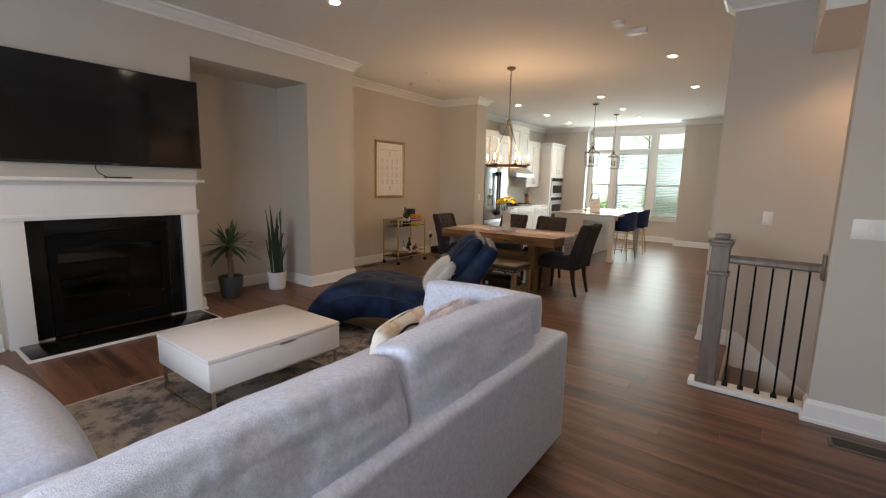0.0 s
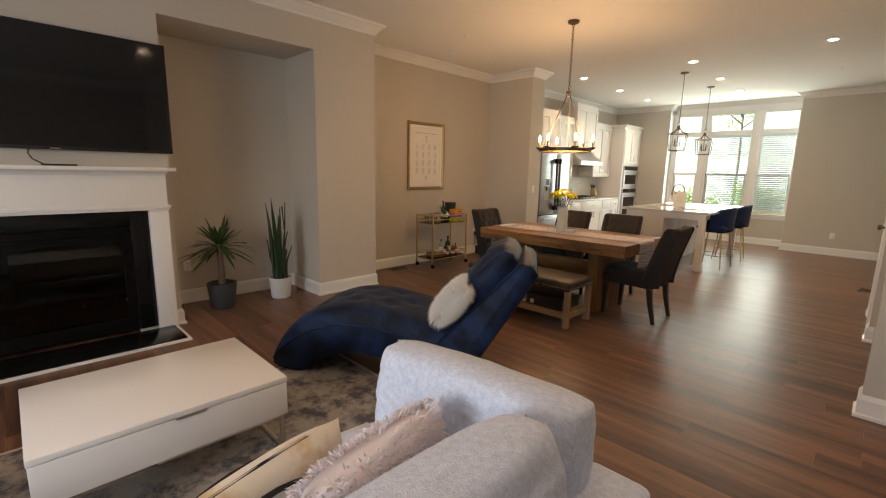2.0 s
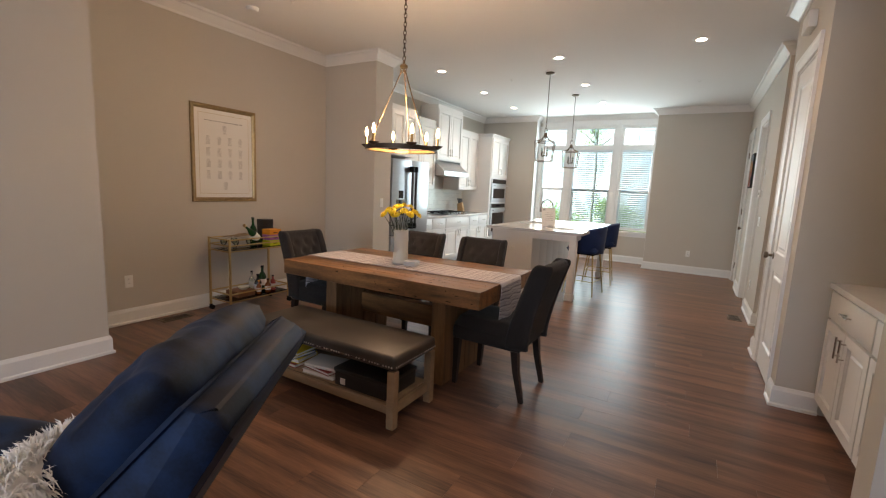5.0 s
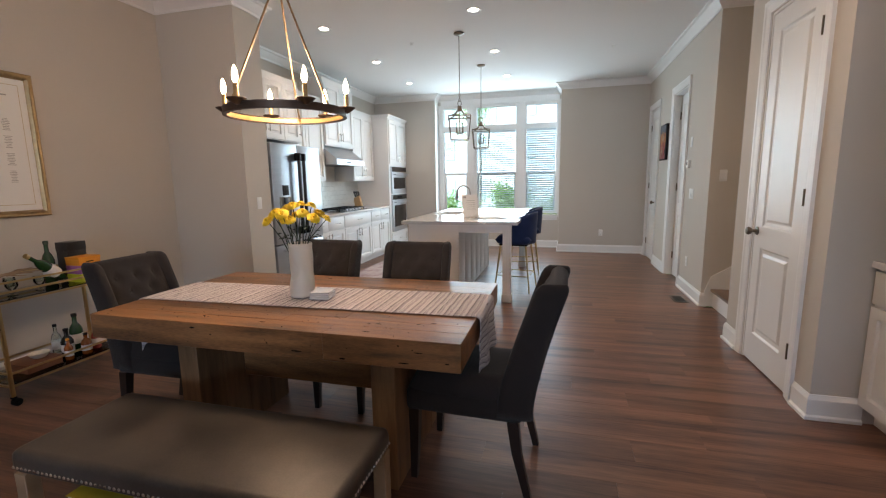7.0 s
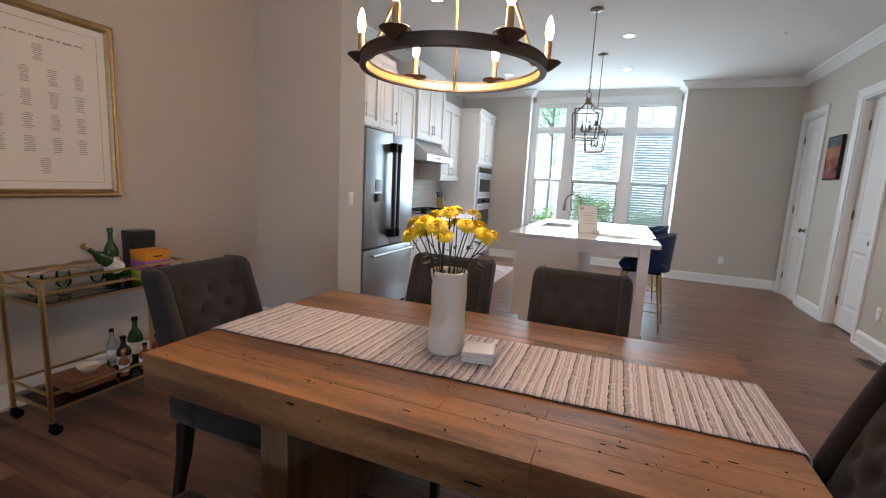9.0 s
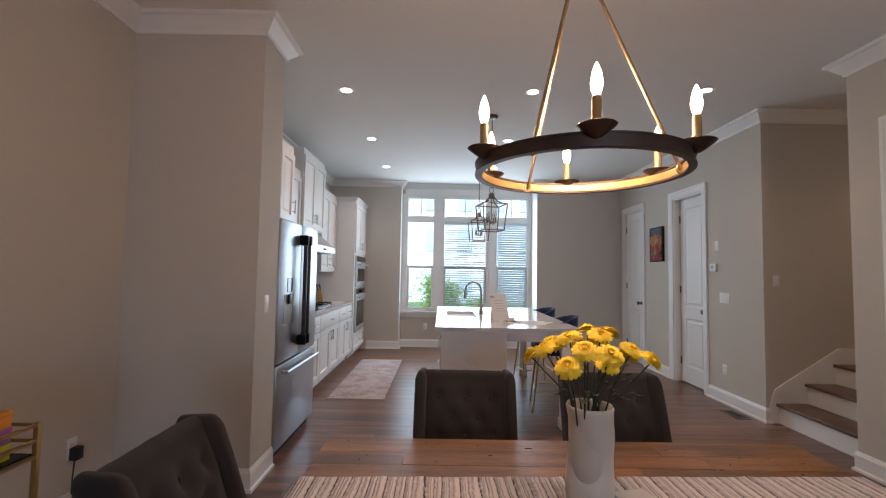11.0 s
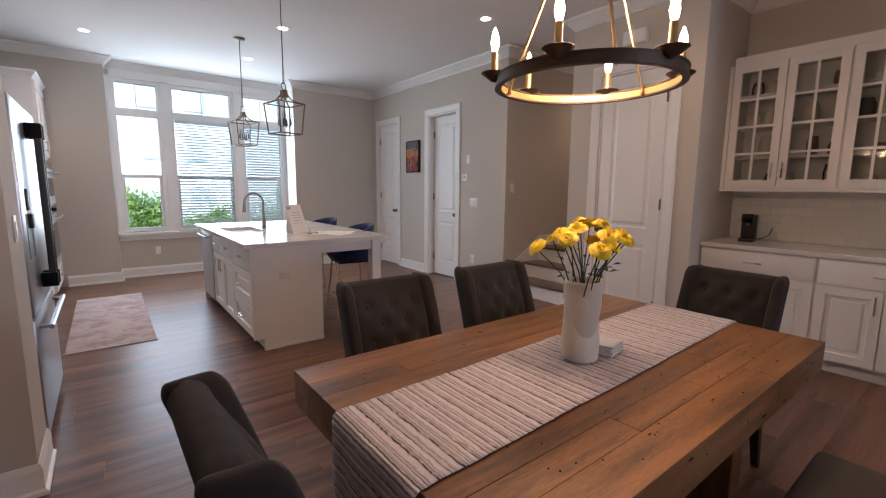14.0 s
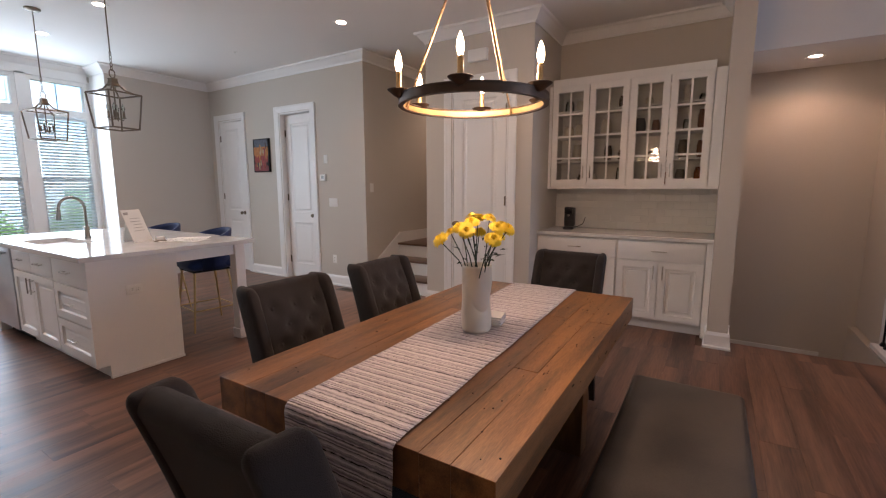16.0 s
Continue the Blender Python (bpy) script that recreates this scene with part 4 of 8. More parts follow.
def chaise():
    w = thing("chaise_longue", "navy velvet curved chaise longue with a tufted seat", "chaise longue")
    wid = 0.68
    top = [(0.0, 0.10), (0.03, 0.20), (0.12, 0.33), (0.28, 0.44), (0.48, 0.50), (0.70, 0.505), (0.92, 0.47), (1.12, 0.43), (1.30, 0.42)]
    low = [(0.0, 0.03), (0.08, 0.0), (0.22, 0.005), (0.34, 0.09), (0.52, 0.155), (0.72, 0.165), (0.92, 0.13), (1.10, 0.04), (1.30, 0.005)]

    def along(line, t):
        k = min(int(t * (len(line) - 1)), len(line) - 2)
        f = t * (len(line) - 1) - k
        p = [line[max(0, min(len(line) - 1, k + i))] for i in (-1, 0, 1, 2)]
        return [0.5 * ((2 * p[1][c]) + (-p[0][c] + p[2][c]) * f + (2 * p[0][c] - 5 * p[1][c] + 4 * p[2][c] - p[3][c]) * f * f + (-p[0][c] + 3 * p[1][c] - 3 * p[2][c] + p[3][c]) * f ** 3) for c in (0, 1)]
    buttons = [(0.30, 0.2), (0.30, 0.48), (0.55, 0.2), (0.55, 0.48), (0.80, 0.2), (0.80, 0.48), (0.42, 0.34), (0.68, 0.34), (0.92, 0.34)]
    n, k = 44, 24
    bm = bmesh.new()
    rings = []
    for i in range(n + 1):
        t = i / n
        a, b = along(top, t), along(low, t)
        ring = []
        for j in range(k + 1):
            u = j / k
            edge = 1 - abs(2 * u - 1) ** 6
            s, z = a[0], b[1] + (a[1] - b[1]) * (0.80 + 0.20 * edge ** 0.6)
            for bs, bu in buttons:
                g = math.hypot((s - bs) / 0.055, (u * wid - bu) / 0.055)
                z -= 0.022 * math.exp(-g * g)
            ring.append((s, u * wid, z))
        for j in range(k + 1):
            u = 1 - j / k
            ring.append((b[0], u * wid, b[1] + (0.012 if j in (0, k) else 0)))
        rings.append(ring)
    ring_loft(bm, rings)
    part("seat_body", bm, NAVY, w, smooth="all")
    bm = bmesh.new()
    prev = []
    for i in range(n + 1):
        a, b = along(top, i / n), along(low, i / n)
        prev.append((a[0], -0.004, b[1] + (a[1] - b[1]) * 0.62))
    tube(bm, prev[1:], 0.006, 6)
    part("piping", bm, NAVY, w)
    bm = bmesh.new()
    poly = [(1.18, 0.0), (1.33, 0.0), (1.80, 0.78), (1.79, 0.84), (1.74, 0.87), (1.68, 0.86), (1.16, 0.30)]
    rings = []
    for y, s in ((-0.008, 0.97), (0.02, 1.0), (wid - 0.02, 1.0), (wid + 0.008, 0.97)):
        rings.append([(1.45 + (px - 1.45) * s, y, 0.45 + (pz - 0.45) * s if pz > 0.02 else 0.002) for px, pz in poly])
    ring_loft(bm, rings)
    bmesh.ops.bevel(bm, geom=[e for e in bm.edges if e.calc_length() > 0.3], offset=0.035, segments=3, profile=0.5, affect="EDGES")
    part("back_frame", bm, NAVY, w)
    q = bmesh.new()
    m = Matrix.Translation((1.405, wid / 2, 0.645)) @ Euler((0, radians(-49), 0)).to_matrix().to_4x4()
    cushion(q, 0.76, wid, 0.21, m, 36, 0.30, 0.024, 3, 4)
    part("back_cushion", q, NAVY, w, smooth="all")
    for bs, bu in buttons:
        q = bmesh.new()
        lathe(q, [(0.012, -0.004), (0.012, 0.0), (0.007, 0.005), (0.001, 0.006)], (bs, bu, 0.468 if 0.4 < bs < 0.8 else 0.43), 10)
        part("button", q, NAVY, w)
    w.matrix_basis = pose(-2.98, 2.68, 0.013, 0, 0, 33.5)
    return w


chaise()
fur_pillow("fur_pillow", "long-haired white fur pillow on the navy chaise", FUR,
           Matrix.Translation((-1.945, 3.43, 0.615)) @ Euler((0, 0, radians(33.5))).to_matrix().to_4x4() @ Euler((0, radians(-50), 0)).to_matrix().to_4x4(), 0.28, 0.27, 0.10, 0.055, 8200, 11)


# ---- dining ----
def dining_chair():
    """Parsons chair: tufted back with side wings, padded seat, four tapered legs. Faces +x from its own origin at the seat's middle."""
    w = thing("dining_chair", "charcoal linen dining chair with a button-tufted winged back", "chair", "chairs round the dining table")
    q = bmesh.new()
    box(q, (-0.25, -0.22, 0.335), (0.27, 0.22, 0.44), 0.025, 3)
    part("seat_frame", q, CHARCOAL, w)
    q = bmesh.new()
    cushion(q, 0.50, 0.445, 0.14, Matrix.Translation((0.02, 0, 0.445)), 14, 0.2, 0.006, 2, 6)
    part("seat", q, CHARCOAL, w, smooth="all")
    buttons = [(-0.115, 0.835), (0.0, 0.835), (0.115, 0.835), (-0.058, 0.76), (0.058, 0.76), (-0.115, 0.685), (0.0, 0.685), (0.115, 0.685), (-0.058, 0.61), (0.058, 0.61)]
    q = bmesh.new()
    n, k = 30, 26

    def lean(v):
        return -0.275 - 0.138 * v ** 1.3

    def front(u, v):
        z = 0.40 + 0.505 * v
        bulge = 0.040 * (1 - abs(2 * v - 1) ** 4) * (1 - abs(u) ** 4)
        d = 0.0
        for by, bz in buttons:
            g = math.hypot((u * 0.19 - by) / 0.027, (z - bz) / 0.027)
            d += 0.026 * math.exp(-g * g)
        return lean(v) + 0.082 + bulge - d, u * 0.19, z
    rings = []
    for j in range(k + 1):
        v = j / k
        row = [front(2 * i / n - 1, v) for i in range(n + 1)]
        rings.append(row + [(lean(v), p[1], p[2]) for p in row[::-1]])
    last = rings[-1]
    for turn in (25, 45, 62, 76, 86):
        c, s = math.cos(radians(turn)), math.sin(radians(turn))
        rings.append([(last[i][0] * (0.5 + 0.5 * c) + last[-1 - i][0] * (0.5 - 0.5 * c), last[i][1], last[i][2] + 0.036 * s + 0.0025 * noise.noise((last[i][1] * 22, turn * 0.01, 3)) * s) for i in range(len(last))])
    ring_loft(q, rings)
    part("backrest", q, CHARCOAL, w, smooth="all")
    for side in (-1, 1):
        q = bmesh.new()
        rings = []
        for j in range(21):
            v = min(1.0, j / 14)
            turn = radians(max(0, j - 14) * 14.3)
            deep = (0.066 + 0.012 * (1 - v)) * (1 - 0.42 * (1 - math.cos(turn)))
            thick = 0.0275 * (0.25 + 0.75 * math.cos(turn))
            z = 0.36 + 0.537 * v + 0.045 * math.sin(turn)
            x = lean(max(0.0, (z - 0.40) / 0.505)) + 0.066 - 0.006
            ring = []
            for i in range(20):
                a = 2 * math.pi * i / 20
                ca, sa = math.cos(a), math.sin(a)
                ring.append((x + deep * math.copysign(abs(ca) ** 0.55, ca), side * (0.197 + 0.012 * math.copysign(abs(ca) ** 0.55, ca) * 0.5) + thick * math.copysign(abs(sa) ** 0.6, sa), z))
            rings.append(ring)
        ring_loft(q, rings)
        part("wing", q, CHARCOAL, w, smooth="all")
    q0 = bmesh.new()
    lathe(q0, [(0.011, -0.004), (0.011, 0.001), (0.007, 0.005), (0.001, 0.006)], seg=10)
    me = mesh_of("button", q0, CHARCOAL, True)
    for by, bz in buttons:
        v = (bz - 0.40) / 0.505
        x, y, z = front(by / 0.19, v)
        b = new("button", me)
        b.parent = w
        b.matrix_basis = pose(x + 0.001, by, bz, 0, 76, 0)
    for sx, sy in ((0.23, 0.195), (0.23, -0.195), (-0.21, 0.20), (-0.21, -0.20)):
        q = bmesh.new()
        out = -0.065 if sx < 0 else 0.01
        rings = []
        for h, s in ((0.345, 0.024), (0.2, 0.020), (0.0, 0.0145)):
            f = ((0.345 - h) / 0.345) ** 1.5 * out
            rings.append([(sx + f - s, sy - s, h), (sx + f + s, sy - s, h), (sx + f + s, sy + s, h), (sx + f - s, sy + s, h)])
        ring_loft(q, rings)
        part("leg", q, DARKLEG, w, "espresso wood leg", smooth=False)
    return w


chair = dining_chair()
chair.matrix_basis = pose(-3.445, 5.98, 0, 0, 0, 1)
tagged(chair, "charcoal linen tufted chair at the table end by the bar cart")
tagged(copy_thing(chair, pose(-1.745, 5.965, 0, 0, 0, 178)), "charcoal linen tufted chair pulled out at the table end")
tagged(copy_thing(chair, pose(-2.955, 6.475, 0, 0, 0, -91)), "charcoal linen tufted chair with a winged back by the kitchen")
tagged(copy_thing(chair, pose(-2.285, 6.47, 0, 0, 0, -89)), "charcoal linen tufted chair with a winged back by the kitchen")


def dining_table():
    w = thing("dining_table", "thick reclaimed wood dining table on two slab legs", "dining table")
    x0, x1, y0, y1, t = -3.485, -1.71, 5.515, 6.495, 0.76
    rnd = random.Random(12)
    widths = [0.11, 0.085, 0.12, 0.10, 0.13, 0.09, 0.115, 0.10, 0.13]
    s = (y1 - y0) / sum(widths)
    y = y0
    for k, wd in enumerate(widths):
        cuts = [x0] + sorted(rnd.sample([x0 + 0.3 + 0.13 * i for i in range(10)], 2 if k % 2 else 1)) + [x1]
        for a, b in zip(cuts, cuts[1:]):
            q = bmesh.new()
            dz = rnd.uniform(-0.0012, 0.0)
            box(q, (a + 0.0002, y + 0.0002, t - 0.115), (b - 0.0002, y + wd * s - 0.0002, t + dz), 0.0012, 1)
            bmesh.ops.translate(q, verts=q.verts[:], vec=(-(a + b) / 2, -y, -t))
            o = part("board", q, TABLEWOOD, w)
            o.location = ((a + b) / 2, y, t)
        y += wd * s
    for x in (-3.10, -2.085):
        for k in range(4):
            q = bmesh.new()
            box(q, (x - 0.055, 5.66 + k * 0.172, 0.002), (x + 0.055, 5.66 + k * 0.172 + 0.170, t - 0.1165), 0.003, 1)
            part("leg_board", q, LEGWOOD, w)
    q = bmesh.new()
    box(q, (-3.044, 5.97, 0.30), (-2.141, 6.05, 0.47), 0.004, 1)
    part("stretcher", q, TABLEWOOD, w)
    for k in range(84):
        q = bmesh.new()
        r = rnd.uniform(0.0012, 0.0030)
        px, py = rnd.uniform(x0 + 0.03, x1 - 0.03), rnd.choice([rnd.uniform(y0 + 0.02, 5.79), rnd.uniform(y0 + 0.02, 5.79), rnd.uniform(6.22, y1 - 0.03)])
        lathe(q, [(r, -0.002), (r, 0.0006), (r * 0.4, 0.0008)], (px, py, t), 7)
        if k % 6 == 0:
            bmesh.ops.scale(q, verts=q.verts[:], vec=(rnd.uniform(3, 7), 0.8, 1), space=Matrix.Translation((-px, -py, -t)))
        part("nail_hole" if k % 6 else "crack", q, IRON, w)
    for k in range(14):
        q = bmesh.new()
        px, pz = rnd.uniform(x0 + 0.05, x1 - 0.05), t - rnd.uniform(0.02, 0.10)
        r, ln = rnd.uniform(0.0015, 0.0035), rnd.choice((1, 1, 4, 9))
        ring_loft(q, [[(px + ln * r * math.cos(a), y0 - d, pz + r * math.sin(a)) for a in [2 * math.pi * i / 8 for i in range(8)]] for d in (-0.002, 0.0005)])
        part("nail_hole" if ln == 1 else "crack", q, IRON, w)


dining_table()


def runner():
    """Cloth along the table that hangs over both ends."""
    path = []
    x0, x1 = -3.49, -1.705
    for k in range(9):
        path.append((x0 - 0.012, 0.38 + 0.045 * k))
    path += [(x0 - 0.008, 0.755), (x0 + 0.004, 0.7645)]
    path += [(x0 + 0.02 + (x1 - x0 - 0.04) * i / 110, 0.7645) for i in range(111)]
    path += [(x1 - 0.004, 0.7645), (x1 + 0.008, 0.755)]
    path += [(x1 + 0.012, 0.74 - 0.03 * k) for k in range(9)]
    n = 16
    rows = []
    for i, (x, z) in enumerate(path):
        row = []
        for j in range(n + 1):
            v = j / n
            skew = 0.03 * (x + 2.6)
            y = 5.80 + 0.385 * v + skew + 0.006 * noise.noise((x * 3.5, v * 1.5, 7)) + 0.003 * noise.noise((x * 13, v * 2, 2))
            hang = max(0.0, 0.755 - z)
            dx = (0.014 + 0.05 * hang) * hang * 4 * (0.7 + math.sin(v * 9 + x)) * (1 if x > -2.6 else -1) * 0.45
            row.append((x + dx + 0.012 * noise.noise((v * 4, z * 9, 3)) * min(1, hang * 8), y, z + 0.0045 * max(0, noise.noise((x * 17, y * 9, 1))) + 0.001))
        rows.append(row)
    bm = bmesh.new()
    ring_loft(bm, [r + [(p[0], p[1], p[2] - 0.0012) if 0.755 < p[2] else (p[0] + (0.0025 if p[0] < -2.6 else -0.0025), p[1], p[2]) for p in r[::-1]] for r in rows])
    solid("table_runner", bm, RUNNER, "grey and cream striped woven runner along the table", "table runner", smooth="all")


runner()


def vase_of_flowers():
    c = (-2.66, 5.99, 0.768)
    w = thing("vase", "tall cream ceramic vase with a dented side", "vase")
    bm = bmesh.new()
    seg = 40
    prof = [(0.056, 0.0), (0.061, 0.008), (0.064, 0.06), (0.064, 0.14), (0.062, 0.22), (0.063, 0.272), (0.060, 0.278), (0.056, 0.274), (0.055, 0.20), (0.05, 0.06)]
    wall = [(0.0625 - 0.0012 * math.cos(k * 0.5), 0.012 + 0.25 * k / 26) for k in range(27)]
    prof = prof[:2] + wall + prof[5:]
    rings = []
    for i, (r, h) in enumerate(prof):
        ring = []
        for k in range(seg):
            a = 2 * math.pi * k / seg
            dent = 0.024 * math.exp(-((math.sin((a - 4.2) / 2) * 2.4) ** 2)) * math.exp(-((h - 0.13) / 0.05) ** 2) + 0.022 * math.exp(-((math.sin((a - 3.3) / 2) * 2.6) ** 2)) * math.exp(-((h - 0.2) / 0.04) ** 2)
            q = r - dent * (i < 31)
            ring.append((c[0] + q * math.cos(a), c[1] + q * math.sin(a), c[2] + h))
        rings.append(ring)
    ring_loft(bm, rings)
    part("body", bm, CERAMIC, w, smooth="all")
    f = thing("flower_bunch", "bunch of yellow chrysanthemums with dark stems in the vase", "flowers")
    rnd = random.Random(21)
    heads = []
    for k in range(17):
        for _ in range(40):
            a = rnd.uniform(0, 2 * math.pi)
            r = rnd.uniform(0.02, 0.165)
            h = 0.47 - 0.55 * r * rnd.uniform(0.4, 1.0) + rnd.uniform(-0.03, 0.03)
            p = Vector((c[0] + r * math.cos(a), c[1] + r * math.sin(a), c[2] + h))
            if all((p - o).length > 0.05 for o in heads):
                heads.append(p)
                break
    for p in heads:
        base = Vector((c[0] + rnd.uniform(-0.03, 0.03), c[1] + rnd.uniform(-0.03, 0.03), c[2] + 0.15))
        lean = (p - base)
        mid = base + lean * 0.5 + Vector((0, 0, 0.03))
        q = bmesh.new()
        tube(q, [base, base + lean * 0.25 + Vector((0, 0, 0.02)), mid, p - Vector((0, 0, 0.006))], [0.0028, 0.0026, 0.0022, 0.002], 6)
        part("stem", q, STEM, f)
        out = Vector((p.x - c[0], p.y - c[1], 0.16)).normalized()
        rot = out.to_track_quat("Z", "Y").to_matrix()
        size = rnd.uniform(0.028, 0.037)
        vs, fs = [], []
        for ring, (count, rad, lift) in enumerate(((16, 0.98, -0.04), (15, 1.0, 0.14), (13, 0.84, 0.32), (11, 0.64, 0.46), (8, 0.42, 0.56), (5, 0.18, 0.62))):
            for i in range(count):
                a = 2 * math.pi * (i + 0.5 * ring + rnd.uniform(-0.2, 0.2)) / count
                d, s = Vector((math.cos(a), math.sin(a), 0)), Vector((-math.sin(a), math.cos(a), 0))
                k0 = len(vs)
                for rr, ww, zz in ((0.10, 0.06, 0.05 + 0.3 * max(0, lift)), (0.62 * rad + 0.08, 0.17, lift * 0.8 + 0.10), (rad, 0.11, lift + rnd.uniform(-0.10, 0.06))):
                    for sg in (-1, 1):
                        vs.append(p + rot @ ((d * rr + s * ww * sg) * size + Vector((0, 0, zz * size))))
                fs += [(k0, k0 + 1, k0 + 3, k0 + 2), (k0 + 2, k0 + 3, k0 + 5, k0 + 4)]
        me = bpy.data.meshes.new("blossom")
        me.from_pydata(vs, [], fs)
        me.materials.append(PETAL)
        o = new("blossom", me)
        o.parent = f
        q = bmesh.new()
        lathe(q, [(0.001, 0.017), (0.004, 0.018), (0.006, 0.014), (0.005, 0.006)], seg=8)
        bmesh.ops.transform(q, matrix=Matrix.Translation(p) @ rot.to_4x4(), verts=q.verts[:])
        part("flower_centre", q, FLOWERMID, f)
    for k in range(22):
        a = rnd.uniform(0, 2 * math.pi)
        r0 = rnd.uniform(0.04, 0.10)
        p = Vector((c[0] + r0 * math.cos(a), c[1] + r0 * math.sin(a), c[2] + rnd.uniform(0.29, 0.37)))
        d = Vector((math.cos(a), math.sin(a), rnd.uniform(-0.3, 0.5))).normalized() * rnd.uniform(0.025, 0.045)
        s = d.cross(Vector((0, 0, 1))).normalized() * 0.009
        me = bpy.data.meshes.new("leaf")
        up = Vector((0, 0, 0.006))
        me.from_pydata([p, p + d * 0.4 + s + up, p + d * 0.7 + s * 0.6, p + d, p + d * 0.7 - s * 0.6, p + d * 0.4 - s + up, p + d * 0.45], [], [(0, 1, 6), (1, 2, 6), (2, 3, 6), (3, 4, 6), (4, 5, 6), (5, 0, 6)])
        me.materials.append(STEM)
        o = new("leaf", me)
        o.parent = f


vase_of_flowers()
w = thing("coaster_stack", "stack of square white marble coasters on the runner", "coasters")
for k in range(4):
    q = bmesh.new()
    box(q, (-0.05, -0.05, 0), (0.05, 0.05, 0.009), 0.002, 1)
    o = part("coaster", q, QUARTZ, w)
    o.matrix_basis = pose(-2.535, 5.975, 0.769 + 0.0095 * k, 0, 0, 8 + 4 * (k % 2))


def bench():
    w = thing("bench", "grey-brown leather bench on an oak frame with a low shelf", "bench")
    x0, x1, y0, y1 = -3.22, -1.97, 4.995, 5.455
    q = bmesh.new()
    box(q, (x0, y0, 0.352), (x1, y1, 0.43), 0.028, 4)
    for v in q.verts:
        if v.co.z > 0.40:
            v.co.z += 0.012
    part("seat", q, LEATHER, w)
    q0 = bmesh.new()
    lathe(q0, [(0.0062, 0), (0.0054, 0.0022), (0.0018, 0.0042)], seg=7)
    me = mesh_of("nail_head", q0, NICKEL, True)
    for k in range(62):
        for yy, rx in ((y0, 90),):
            o = new("nail_head", me)
            o.parent = w
            o.matrix_basis = pose(x0 + 0.02 + k * (x1 - x0 - 0.04) / 61, yy + 0.0005, 0.381, rx, 0, 0)
    for k in range(22):
        o = new("nail_head", me)
        o.parent = w
        o.matrix_basis = pose(x1 - 0.0005, y0 + 0.02 + k * (y1 - y0 - 0.04) / 21, 0.381, 0, 90, 0)
    for x in (x0 + 0.03, x1 - 0.03):
        for y in (y0 + 0.03, y1 - 0.03):
            q = bmesh.new()
            box(q, (x - 0.025, y - 0.025, 0.001), (x + 0.025, y + 0.025, 0.3515), 0.003, 1)
            part("leg", q, BENCHWOOD, w)
    for y in (y0 + 0.03, y1 - 0.03):
        part("rail", boxes(((x0 + 0.056, y - 0.014, 0.085), (x1 - 0.056, y + 0.014, 0.135)), bev=0.002), BENCHWOOD, w)
    for x in (x0 + 0.03, x1 - 0.03):
        part("side_rail", boxes(((x - 0.014, y0 + 0.056, 0.085), (x + 0.014, y1 - 0.056, 0.135)), bev=0.002), BENCHWOOD, w)
    part("shelf", boxes(((x0 + 0.046, y0 + 0.046, 0.136), (x1 - 0.046, y1 - 0.046, 0.148)), bev=0.001), BENCHWOOD, w)


bench()


def stacked(name, label, cat, x, y, z, items):
    for dx, dy, dz, mat, rz in items:
        w = thing(name, label, cat)
        q = bmesh.new()
        box(q, (-dx / 2, -dy / 2, 0), (dx / 2, dy / 2, 0.003), 0.0008, 1)
        box(q, (-dx / 2, -dy / 2, dz - 0.003), (dx / 2, dy / 2, dz), 0.0008, 1)
        box(q, (-dx / 2, dy / 2 - 0.004, 0.003), (dx / 2, dy / 2, dz - 0.003))
        part("cover", q, mat, w, smooth=False)
        part("page_block", boxes(((-dx / 2 + 0.004, -dy / 2 + 0.005, 0.0035), (dx / 2 - 0.004, dy / 2 - 0.005, dz - 0.0035))), PAPER, w, smooth=False)
        w.matrix_basis = pose(x, y, z, 0, 0, rz)
        z += dz + 0.0006


stacked("book", "thin book stacked on the bench shelf", "book", -2.62, 5.14, 0.1485, [(0.26, 0.2, 0.028, BOOKS[1], 4), (0.24, 0.19, 0.022, BOOKS[0], -6), (0.25, 0.18, 0.02, BOOKS[4], 9)])
stacked("book", "paperback stacked on the bench shelf", "book", -2.95, 5.15, 0.1485, [(0.26, 0.2, 0.025, BOOKS[0], -3), (0.25, 0.19, 0.03, BOOKS[2], 5), (0.24, 0.18, 0.022, BOOKS[3], -8), (0.25, 0.18, 0.02, BOOKS[2], 2)])
w = thing("storage_box", "low black box on the bench shelf", "box")
part("box_body", boxes(((-2.45, 5.03, 0.1485), (-2.05, 5.34, 0.235)), bev=0.004), BLACKPLASTIC, w)
part("box_lid", boxes(((-2.455, 5.025, 0.236), (-2.045, 5.345, 0.262)), bev=0.004), BLACKPLASTIC, w)
part("sticker", boxes(((-2.40, 5.0235, 0.165), (-2.36, 5.0248, 0.205))), PAPER, w, smooth=False)


